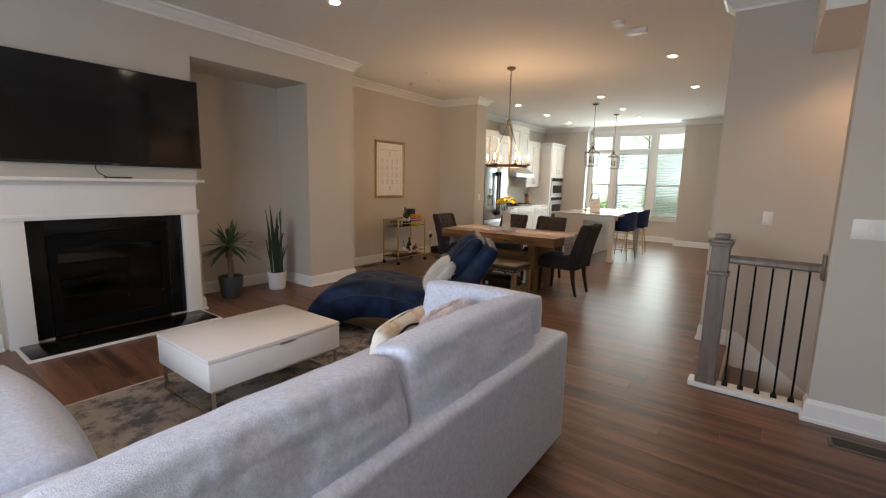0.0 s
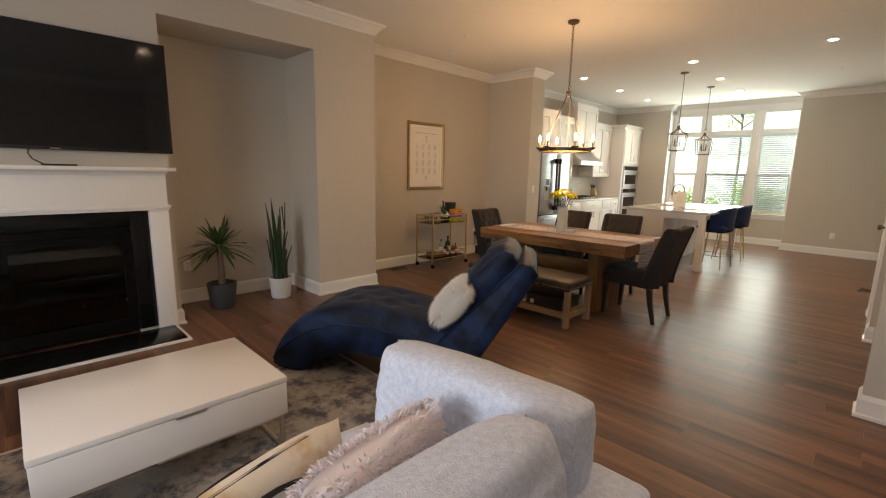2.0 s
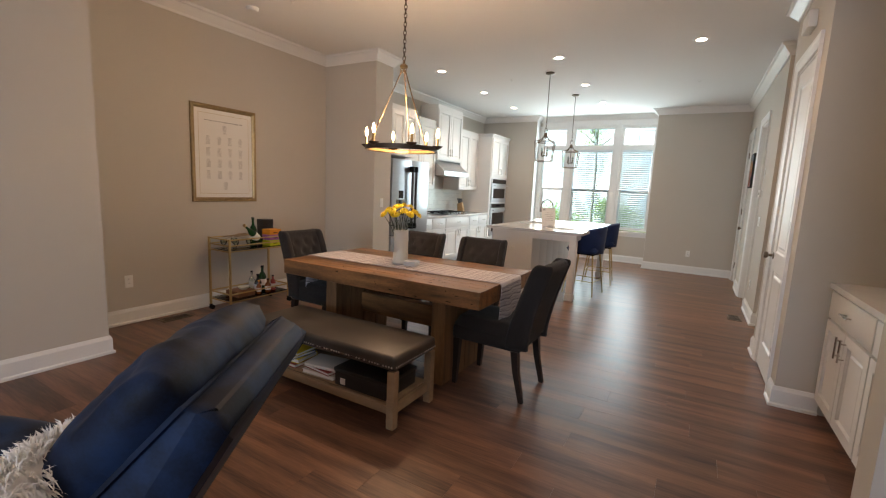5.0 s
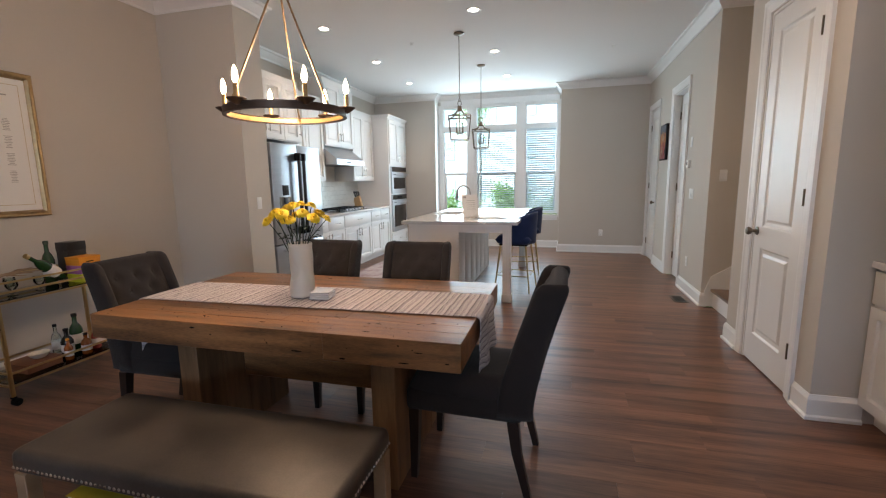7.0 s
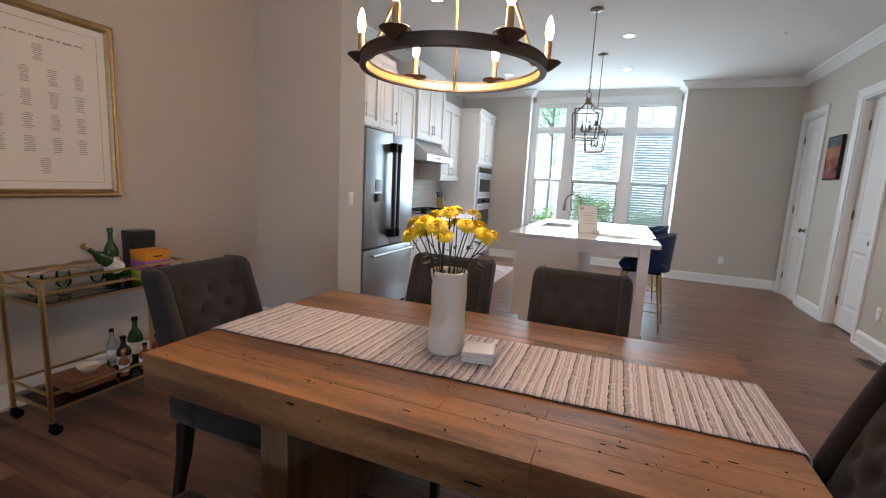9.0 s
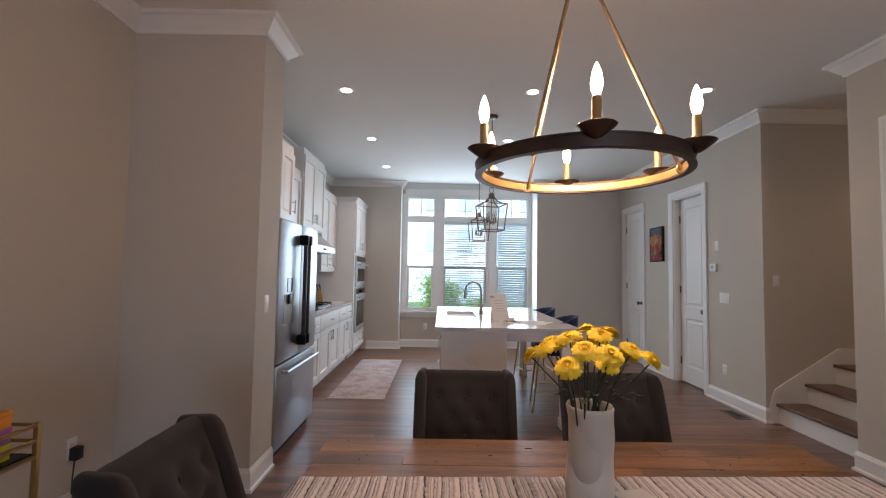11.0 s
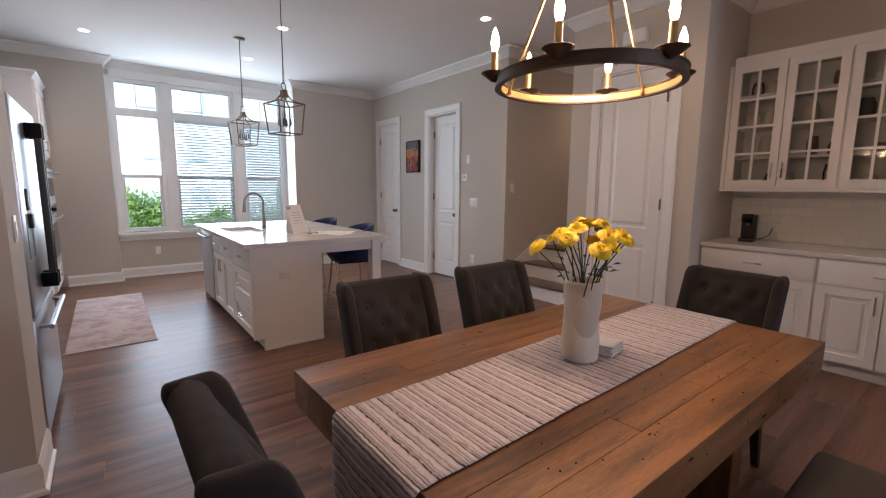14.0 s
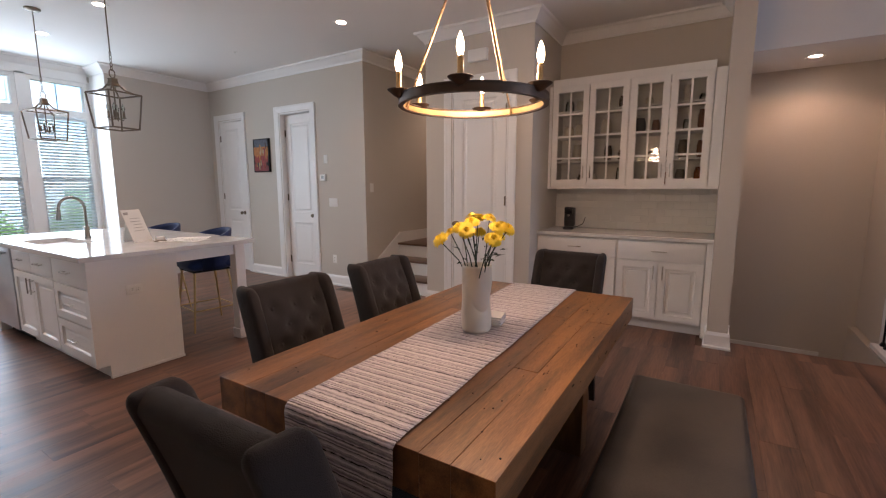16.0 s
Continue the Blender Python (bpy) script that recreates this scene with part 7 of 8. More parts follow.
fridge()
wall_unit("wall_cabinet", "white cabinet above the refrigerator", XK + 0.001, -4.52, 7.955, 8.97, 1.84, 2.50, 1, 3, group="kitchen wall cabinets")
wall_unit("wall_cabinet", "white two-door wall cabinet", XK + 0.001, -4.77, 8.99, 9.955, 1.37, 2.50, 1, 2, group="kitchen wall cabinets")
wall_unit("wall_cabinet", "tall white cabinet above the range hood", XK + 0.001, -4.74, 9.96, 10.885, 1.90, 2.80, 1, 2, crown_ends=(True, True), group="kitchen wall cabinets")
wall_unit("wall_cabinet", "white wall cabinet beside the oven tower", XK + 0.001, -4.77, 10.89, 11.725, 1.37, 2.50, 1, 2, group="kitchen wall cabinets")


def range_hood():
    w = thing("range_hood", "stainless slanted range hood under the cabinet", "range hood")
    y0, y1 = 9.965, 10.88
    q = bmesh.new()
    prism(q, [(XK + 0.002, 1.62), (-4.56, 1.62), (-4.56, 1.70), (-4.80, 1.895), (XK + 0.002, 1.895)], y0, y1, "y")
    part("shell", q, STEEL, w, smooth=False)
    part("filter", boxes(((XK + 0.05, y0 + 0.04, 1.614), (-4.62, y1 - 0.04, 1.6195))), PEWTER, w, smooth=False)
    for k in range(3):
        q = bmesh.new()
        tube(q, [(-4.5595, 10.3 + 0.05 * k, 1.66), (-4.552, 10.3 + 0.05 * k, 1.66)], 0.012, 12)
        part("button", q, IRON, w)


range_hood()


def cooktop():
    w = thing("cooktop", "black gas cooktop with iron grates set in the worktop", "cooktop")
    x0, x1, y0, y1 = -5.0, -4.53, 9.98, 10.87
    part("glass_plate", boxes(((x0, y0, 0.9055), (x1, y1, 0.915)), bev=0.003), BLACKGLOSS, w)
    for k in range(5):
        cx, cy = ((-4.88, 10.13), (-4.66, 10.13), (-4.78, 10.425), (-4.88, 10.72), (-4.66, 10.72))[k]
        q = bmesh.new()
        lathe(q, [(0.045, 0.9152), (0.045, 0.925), (0.03, 0.928), (0.03, 0.934), (0.002, 0.935)], (cx, cy, 0), 18)
        part("burner", q, IRON, w)
    for k in range(3):
        a = y0 + 0.02 + k * 0.287
        q = bmesh.new()
        for yy in (a, a + 0.26):
            box(q, (x0 + 0.04, yy, 0.938), (x1 - 0.04, yy + 0.012, 0.952))
        for xx in (x0 + 0.04, (x0 + x1) / 2 - 0.006, x1 - 0.052):
            box(q, (xx, a + 0.0125, 0.9385), (xx + 0.012, a + 0.2595, 0.9515))
        for xx in (x0 + 0.045, x1 - 0.055):
            for yy in (a + 0.001, a + 0.261):
                box(q, (xx, yy, 0.9152), (xx + 0.01, yy + 0.01, 0.9378))
        part("grate", q, IRON, w, smooth=False)
    for k in range(5):
        q = bmesh.new()
        lathe(q, [(0.018, 0.9152), (0.018, 0.935), (0.014, 0.94), (0.002, 0.94)], (x1 - 0.03, 10.2 + 0.11 * k, 0), 14)
        part("control_knob", q, STEEL, w)


cooktop()


def oven_tower():
    w = thing("oven_tower", "white tall cabinet holding two stainless ovens", "oven cabinet")
    y0, y1, xf = 11.74, 12.69, -4.46
    part("body", boxes(((XK + 0.001, y0, 0.1), (xf, y1, 2.50)), ((XK + 0.001, y0, 0.001), (xf - 0.07, y1, 0.1))), CAB, w, smooth=False)
    ym = (y0 + y1) / 2
    front_panel(w, "drawer", xf, y0 + 0.03, y1 - 0.03, 0.115, 0.385, 1, ("h", ym, 0.25))
    front_panel(w, "door", xf, y0 + 0.03, ym - 0.002, 1.68, 2.48, 1, ("v", ym - 0.035, 1.80))
    front_panel(w, "door", xf, ym + 0.002, y1 - 0.03, 1.68, 2.48, 1, ("v", ym + 0.035, 1.80))
    for z0, z1 in ((0.40, 1.11), (1.125, 1.64)):
        q = bmesh.new()
        box(q, (xf + 0.001, y0 + 0.08, z0), (xf + 0.03, y1 - 0.08, z1), 0.004, 1)
        f = part("oven_front", q, STEEL, w, "stainless steel oven front")
        part("oven_window", boxes(((xf + 0.0305, y0 + 0.16, z0 + 0.09), (xf + 0.033, y1 - 0.16, z1 - 0.21)), bev=0.001), BLACKGLOSS, f, smooth=False)
        part("control_panel", boxes(((xf + 0.0305, y0 + 0.09, z1 - 0.10), (xf + 0.033, y1 - 0.09, z1 - 0.01)), bev=0.001), BLACKGLOSS, f, smooth=False)
        q = bmesh.new()
        tube(q, [(xf + 0.085, y0 + 0.12, z1 - 0.15), (xf + 0.085, y1 - 0.12, z1 - 0.15)], 0.011, 10)
        for yy in (y0 + 0.15, y1 - 0.15):
            tube(q, [(xf + 0.031, yy, z1 - 0.15), (xf + 0.085, yy, z1 - 0.15)], 0.008, 8)
        part("oven_handle", q, STEEL, f)
        for yy in ((ym - 0.06, ym + 0.06) if z0 < 1 else ()):
            q = bmesh.new()
            tube(q, [(xf + 0.0335, yy, z1 - 0.055), (xf + 0.052, yy, z1 - 0.055)], 0.02, 14)
            part("control_knob", q, IRON, f)
    q = bmesh.new()
    plan_sweep(q, [(XK + 0.001, y0), (xf, y0), (xf, y1)][::-1], [(d, 2.5005 + h) for d, h in CROWNCAB])
    part("cornice", q, CAB, w, smooth=False)


oven_tower()
w = thing("knife_block", "light wood knife block with dark handles", "knife block")
q = bmesh.new()
prism(q, [(-0.06, 0.0), (0.07, 0.0), (0.02, 0.21), (-0.075, 0.17)], -0.05, 0.05, "y")
part("block", q, material("pale_beech", (0.45, 0.27, 0.12), 0.5, var=0.1, scale=10), w, smooth=False)
for k in range(6):
    q = bmesh.new()
    x, y = -0.052 + 0.036 * (k % 3), -0.025 + 0.05 * (k // 3)
    tube(q, [(x, y, 0.185), (x - 0.03, y, 0.285)], 0.009, 8)
    part("knife_handle", q, BLACKPLASTIC, w)
w.matrix_basis = pose(-4.86, 11.25, 0.9052, 0, 0, 10)
w = thing("kitchen_mat", "faded rose and grey runner mat on the kitchen floor", "rug")
part("mat_body", boxes(((-4.28, 9.62, 0.001), (-3.66, 11.68, 0.009)), bev=0.002), MAT, w)
part("hem", boxes(((-4.29, 9.60, 0.001), (-3.65, 9.619, 0.0085))), RUGEDGE, w, smooth=False)
part("hem", boxes(((-4.29, 11.681, 0.001), (-3.65, 11.70, 0.0085))), RUGEDGE, w, smooth=False)


# ---- island ----
def island():
    IX0, IX1, IY0, IY1 = -3.03, -2.48, 8.79, 10.95
    base_unit("island_drawer_unit", "white island drawer stack with bar pulls", IX1, IX0, 8.795, 9.41, -1, stack=True)
    base_unit("island_cabinet", "white island cabinet under the sink", IX1, IX0, 9.41, 10.33, -1, 2, 2)
    w = thing("dishwasher", "stainless dishwasher built into the island", "dishwasher")
    part("tub", boxes(((IX0, 10.331, 0.1), (IX1, 10.929, 0.868))), DARKSTEEL, w, smooth=False)
    part("front", boxes(((IX0 - 0.03, 10.335, 0.11), (IX0 - 0.001, 10.925, 0.86)), bev=0.004), STEEL, w)
    part("kick_plate", boxes(((IX0 + 0.06, 10.332, 0.001), (IX1, 10.928, 0.0995))), IRON, w, smooth=False)
    q = bmesh.new()
    tube(q, [(IX0 - 0.07, 10.39, 0.80), (IX0 - 0.07, 10.87, 0.80)], 0.011, 10)
    for yy in (10.42, 10.84):
        tube(q, [(IX0 - 0.031, yy, 0.80), (IX0 - 0.07, yy, 0.80)], 0.008, 8)
    part("bar_handle", q, STEEL, w)
    w = thing("kitchen_island", "white island end and back panels with square post legs", "island")
    q = bmesh.new()
    prism(q, [(IX0 - 0.022, 0.868), (IX1 + 0.02, 0.868), (IX1 + 0.02, 0.001), (IX0 + 0.06, 0.001), (IX0 + 0.06, 0.10), (IX0 - 0.022, 0.10)], 8.775, 8.794, "y")
    part("end_panel", q, CAB, w, smooth=False)
    part("end_panel", boxes(((IX0 - 0.022, 10.93, 0.001), (IX1 + 0.02, 10.95, 0.868)), bev=0.001), CAB, w)
    part("shoe_moulding", boxes(((IX0 + 0.06, 8.763, 0.001), (IX1 + 0.02, 8.7745, 0.02))), CAB, w, smooth=False)
    for k in range(6):
        a = 8.795 + k * 0.3455
        part("back_board", boxes(((IX1 + 0.001, a + 0.003, 0.001), (IX1 + 0.018, a + 0.3425, 0.868)), bev=0.004), CAB, w)
    for y in (8.76, 10.83):
        q = bmesh.new()
        box(q, (-1.965, y, 0.001), (-1.875, y + 0.09, 0.868), 0.003, 1)
        box(q, (-1.975, y - 0.01, 0.001), (-1.865, y + 0.1, 0.09), 0.004, 1)
        part("post_leg", q, CAB, w)
    part("apron", boxes(((IX1 + 0.019, 8.785, 0.775), (-1.966, 8.803, 0.868)), bev=0.001), CAB, w)
    part("apron", boxes(((-1.93, 8.861, 0.775), (-1.91, 10.829, 0.868)), bev=0.001), CAB, w)
    t = thing("island_worktop", "glossy white quartz island worktop with a sink cut-out", "worktop")
    x0, x1, y0, y1 = -3.11, -1.80, 8.70, 11.02
    sx0, sx1, sy0, sy1 = -2.99, -2.66, 9.62, 10.32
    q = boxes(((x0, y0, 0.869), (x1, sy0, 0.905)), ((x0, sy1, 0.869), (x1, y1, 0.905)), ((x0, sy0, 0.869), (sx0, sy1, 0.905)), ((sx1, sy0, 0.869), (x1, sy1, 0.905)))
    bmesh.ops.remove_doubles(q, verts=q.verts[:], dist=0.0001)
    part("slab", q, QUARTZ, t, smooth=False)
    s = thing("sink", "undermount dark steel sink in the island", "sink")
    q = bmesh.new()
    rings = []
    for ins, z in ((-0.01, 0.8685), (0.002, 0.8685), (0.008, 0.75), (0.03, 0.70), (0.12, 0.695)):
        rings.append([(sx0 + ins, sy0 + ins, z), (sx1 - ins, sy0 + ins, z), (sx1 - ins, sy1 - ins, z), (sx0 + ins, sy1 - ins, z)])
    ring_loft(q, rings, caps=False)
    q.faces.new([q.verts.new(p) for p in rings[-1]])
    part("basin", q, DARKPOT, s, "dark brushed basin", smooth=False)
    q = bmesh.new()
    lathe(q, [(0.04, 0.6955), (0.04, 0.699), (0.012, 0.6965)], ((sx0 + sx1) / 2, 9.97, 0), 18)
    part("drain", q, NICKEL, s)
    f = thing("faucet", "tall gooseneck pull-down faucet in dark brushed nickel", "faucet")
    c = Vector((-2.58, 10.06, 0.9055))
    q = bmesh.new()
    lathe(q, [(0.028, 0), (0.028, 0.008), (0.021, 0.014), (0.019, 0.09), (0.021, 0.095), (0.014, 0.11)], c, 18)
    part("base", q, FAUCETMETAL, f)
    q = bmesh.new()
    pts = [c + Vector((0, 0, 0.10)), c + Vector((0, 0, 0.27))]
    for i in range(13):
        a = math.pi * i / 12
        pts.append(c + Vector((-0.095 + 0.095 * math.cos(a), 0, 0.27 + 0.105 * math.sin(a))))
    pts.append(c + Vector((-0.19, 0, 0.255)))
    tube(q, pts, 0.0115, 12)
    part("neck", q, FAUCETMETAL, f)
    q = bmesh.new()
    tube(q, [c + Vector((-0.19, 0, 0.262)), c + Vector((-0.192, 0, 0.235)), c + Vector((-0.197, 0, 0.175))], [0.0135, 0.016, 0.019], 14)
    part("spray_head", q, FAUCETMETAL, f)
    q = bmesh.new()
    tube(q, [c + Vector((0, 0.018, 0.065)), c + Vector((0, 0.045, 0.075)), c + Vector((0.01, 0.10, 0.10))], [0.009, 0.008, 0.006], 10)
    part("lever", q, FAUCETMETAL, f)
    wall_plate("power_outlet", "pale outlet on the island end panel", "outlet", pose(-2.77, 8.775, 0.62, 0, 90, 0), 1, "outlet")


island()
w = thing("paper_sign", "folded white card sign standing on the island", "sign")
q = bmesh.new()
prism(q, [(-0.006, 0.0), (0.096, 0.27), (0.098, 0.27), (-0.003, 0.0)], -0.10, 0.10, "y")
part("card", q, PAPER, w, smooth=False)
q = bmesh.new()
prism(q, [(0.092, 0.25), (0.135, 0.0), (0.137, 0.0), (0.0945, 0.25)], -0.05, 0.05, "y")
part("stand", q, PAPER, w, smooth=False)
for k in range(5):
    q = bmesh.new()
    z = 0.09 + 0.026 * k
    x = -0.006 + 0.378 * z
    box(q, (x - 0.0008, -0.065 + 0.006 * (k % 2), z), (x + 0.003, 0.05 - 0.008 * (k % 3), z + 0.004))
    part("text_line", q, INK, w, smooth=False)
q = bmesh.new()
box(q, (0.0795, 0.045, 0.228), (0.0885, 0.085, 0.25))
part("printed_mark", q, INK, w, smooth=False)
w.matrix_basis = pose(-2.43, 9.36, 0.9056, 0, 0, 116)
for dx, dy, rz, ln in ((-2.18, 9.10, 20, 0.28), (-2.28, 9.22, -12, 0.26), (-2.10, 9.20, 48, 0.28)):
    w = thing("paper_sheet", "loose printed sheet lying on the island", "paper", "papers on the island")
    part("sheet", boxes(((-0.1, -ln / 2, 0), (0.1, ln / 2, 0.0012))), PAPER, w, smooth=False)
    q = bmesh.new()
    for k in range(7):
        box(q, (-0.075, -ln / 2 + 0.03 + 0.03 * k, 0.0013), (0.04 + 0.005 * (k % 4), -ln / 2 + 0.036 + 0.03 * k, 0.0016))
    part("text_line", q, INK, w, smooth=False)
    w.matrix_basis = pose(dx, dy, 0.9056 + 0.002 * (rz > 30) + 0.0017 * (rz < 0), 0, 0, rz)
w = thing("card_holder", "small dark card holder on the island", "card holder")
part("tray", boxes(((-2.40, 9.20, 0.9056), (-2.31, 9.25, 0.915)), bev=0.002), PEWTER, w)
part("cards", boxes(((-2.39, 9.215, 0.9155), (-2.32, 9.235, 0.945))), PAPER, w, smooth=False)


def stool():
    """Counter stool: curved navy shell on four splayed gold legs; faces -x."""
    w = thing("counter_stool", "navy velvet counter stool with slim gold legs", "stool", "stools at the island")
    q = bmesh.new()
    cushion(q, 0.44, 0.44, 0.12, Matrix.Translation((0, 0, 0.635)), 14, 0.3, 0.004, 3, 4)
    part("seat", q, STOOLBLUE, w, smooth="all")
    q = bmesh.new()
    n = 26
    rings = []
    for j in range(9):
        v = j / 8
        ring_in, ring_out = [], []
        for i in range(n + 1):
            a = radians(-115 + 230 * i / n)
            top = 0.365 * math.cos(a / 2.9) ** 1.6
            z = 0.60 + v * top
            r = 0.205 + 0.035 * v
            thick = 0.035 * (1 - 0.4 * v)
            ring_in.append((r * math.cos(a), r * math.sin(a), z))
            ring_out.append(((r + thick) * math.cos(a), (r + thick) * math.sin(a), z - 0.01 * (1 - v)))
        rings.append(ring_in + ring_out[::-1])
    ring_loft(q, rings)
    part("backrest", q, STOOLBLUE, w, smooth="all")
    for a, b in ((1, 1), (1, -1), (-1, 1), (-1, -1)):
        q = bmesh.new()
        tube(q, [(a * 0.15, b * 0.15, 0.585), (a * 0.215, b * 0.215, 0.001)], [0.012, 0.008], 10)
        part("leg", q, BRASS, w, "slim gold leg")
    c = [(-0.19, -0.19, 0.2), (0.19, -0.19, 0.2), (0.19, 0.19, 0.2), (-0.19, 0.19, 0.2)]
    for i in range(4):
        q = bmesh.new()
        tube(q, [c[i], c[(i + 1) % 4]], 0.006, 8)
        part("footrest_bar", q, BRASS, w)
    q = bmesh.new()
    box(q, (-0.17, -0.17, 0.565), (0.17, 0.17, 0.585), 0.004, 1)
    part("seat_plate", q, IRON, w)
    return w


st = stool()
st.matrix_basis = pose(-1.88, 9.42, 0, 0, 0, -8)
copy_thing(st, pose(-1.86, 10.42, 0, 0, 0, 5))


# ---- hutch in the niche ----
HB, HF, HY0, HY1 = 0.849, 0.235, 5.152, 6.758
HM = 5.95
base_unit("hutch_base_cabinet", "white base cabinet with a drawer over two doors", HB, HF, HY0 + 0.05, HM, -1, 2, 1, "niche base cabinets")
base_unit("hutch_base_cabinet", "white base cabinet with a drawer over two doors", HB, HF, HM, HY1, -1, 2, 1, "niche base cabinets")
structure("filler_strip", boxes(((HF - 0.019, HY0, 0.001), (HF, HY0 + 0.049, 0.868))), CAB, "white filler strip beside the cabinets", "trim")
q = bmesh.new()
box(q, (HF - 0.035, HY0, 0.8695), (HB, HY1, 0.905), 0.003, 1)
solid("hutch_worktop", q, QUARTZ, "white quartz worktop in the niche", "worktop", smooth=False)
tiled("hutch_backsplash", "white glazed subway tile in the niche", 0.85, HY0, HY1, 0.906, 1.365, -1)
wall_unit("display_cabinet", "white glass-door cabinet with frosted contents", HB, 0.52, HM, HY1 - 0.03, 1.37, 2.42, -1, 2, (2, 4), group="display cabinets")
wall_unit("display_cabinet", "white glass-door cabinet holding dishes and glasses", HB, 0.52, HY0 + 0.09, HM, 1.37, 2.42, -1, 2, (2, 4), group="display cabinets")
structure("light_rail", boxes(((0.501, HY0 + 0.001, 1.345), (0.52, HY1 - 0.001, 1.369))), CAB, "white rail below the display cabinets", "trim")
structure("cabinet_filler", boxes(((0.501, HY0 + 0.001, 1.37), (0.52, HY0 + 0.089, 2.42)), ((0.501, HY1 - 0.029, 1.37), (0.52, HY1 - 0.001, 2.42))), CAB, "white filler strips beside the display cabinets", "trim")
rnd = random.Random(17)
for shelf in range(4):
    z = 1.3885 if shelf == 0 else 1.37 + 1.05 * shelf / 4 + 0.0095
    for half, (a, b) in enumerate(((HY0 + 0.14, HM - 0.06), (HM + 0.06, HY1 - 0.09))):
        y = a + 0.03
        while y < b:
            r = rnd.uniform(0.03, 0.055)
            h = rnd.uniform(0.07, 0.19)
            mat = rnd.choice([CERAMIC, PEWTER, DARKPOT, LEATHERBOX, PEWTER, AMBER, DARKPOT, SHELFGLASS] if half == 0 else [CERAMIC, SHELFGLASS, CERAMIC, PEWTER])
            if half == 0 or rnd.random() < 0.45:
                w = thing("dish" if h < 0.1 else "jar", "small dish or jar on a display shelf" if h < 0.1 else "small jar standing on a display shelf", "dish" if h < 0.1 else "jar")
                q = bmesh.new()
                lathe(q, [(r * 0.7, 0), (r, h * 0.2), (r, h * 0.7), (r * 0.75, h * 0.9), (r * 0.8, h), (r * 0.7, h), (r * 0.68, h * 0.8)], (0, 0, 0), 14)
                part("vessel", q, mat, w)
                w.location = (0.69 + rnd.uniform(-0.05, 0.05), y, z)
            y += r * 2 + rnd.uniform(0.03, 0.09)


def coffee_machine():
    w = thing("coffee_machine", "compact black capsule coffee machine with a cord", "coffee machine")
    q = bmesh.new()
    box(q, (-0.06, -0.055, 0.001), (0.13, 0.055, 0.03), 0.008, 2)
    part("drip_base", q, BLACKPLASTIC, w)
    q = bmesh.new()
    box(q, (0.02, -0.055, 0.03), (0.13, 0.055, 0.235), 0.014, 2)
    part("body", q, BLACKPLASTIC, w)
    q = bmesh.new()
    box(q, (-0.055, -0.045, 0.165), (0.02, 0.045, 0.245), 0.014, 2)
    part("brew_head", q, BLACKGLOSS, w)
    q = bmesh.new()
    tube(q, [(-0.02, 0, 0.165), (-0.02, 0, 0.145)], 0.012, 12)
    part("spout", q, NICKEL, w)
    q = bmesh.new()
    tube(q, [(0.13, -0.03, 0.03), (0.17, -0.07, 0.015), (0.2, -0.13, 0.05), (0.225, -0.15, 0.12)], 0.004, 6)
    part("cord", q, BLACKPLASTIC, w)
    w.matrix_basis = pose(0.55, 6.52, 0.905, 0, 0, 8)


coffee_machine()


def small_picture():
    w = thing("small_painting", "small colourful abstract canvas between the doors", "picture")
    y0, y1, z0, z1 = 10.93, 11.30, 1.60, 2.10
    part("canvas", boxes(((XE - 0.035, y0, z0), (XE - 0.001, y1, z1)), bev=0.003), BLACKCLOTH, w)
    rnd = random.Random(9)
    tones = (("red", (0.45, 0.035, 0.02)), ("orange", (0.62, 0.20, 0.03)), ("crimson", (0.30, 0.02, 0.025)), ("slate", (0.10, 0.12, 0.16)), ("sand", (0.58, 0.38, 0.20)), ("brown", (0.08, 0.03, 0.02)))
    mats = [material("oil_paint_" + k, c, 0.5, second=tuple(v * 0.35 for v in c), scale=26, fine=140, bump=0.2) for k, c in tones]
    base = [(0.013, 0.0, 0.36, 0.13, 2), (0.0, 0.12, 0.37, 0.12, 0), (0.0, 0.22, 0.37, 0.15, 1), (0.0, 0.36, 0.37, 0.14, 3)]
    strokes = [(0.012, z0 - z0 + v, 0.346, h, c) for _, v, _, h, c in base]
    for _ in range(26):
        hgt = rnd.uniform(0.05, 0.17)
        low = rnd.uniform(0.0, 0.30)
        strokes.append((rnd.uniform(0.03, 0.31), low, rnd.uniform(0.018, 0.05), hgt, rnd.choice((0, 0, 1, 4, 5, 2) if low < 0.22 else (3, 4, 1, 5))))
    for k, (u, v, wd, ht, c) in enumerate(strokes):
        q = bmesh.new()
        out = XE - 0.0355 - 0.0002 * k
        y, z = y0 + u, z0 + 0.014 + v
        pts = []
        for i in range(14):
            a = 2 * math.pi * i / 14
            grow = 1 + 0.28 * noise.noise((k * 3.1, math.cos(a), math.sin(a)))
            flat = 0.35 if k < 4 else 0.8
            pts.append((y + wd / 2 + wd / 2 * grow * math.copysign(abs(math.cos(a)) ** flat, math.cos(a)), z + ht / 2 + ht / 2 * grow * math.copysign(abs(math.sin(a)) ** flat, math.sin(a))))
        pts = [(min(max(p, y0 + 0.012), y1 - 0.012), min(max(r, z0 + 0.012), z1 - 0.012)) for p, r in pts]
        mid = (sum(p for p, _ in pts) / 14, sum(r for _, r in pts) / 14)
        ring_loft(q, [[(XE - 0.034, p, r) for p, r in pts], [(out - 0.001, mid[0] + (p - mid[0]) * 0.93, mid[1] + (r - mid[1]) * 0.93) for p, r in pts]])
        part("brush_stroke", q, mats[c], w, smooth=False)


small_picture()


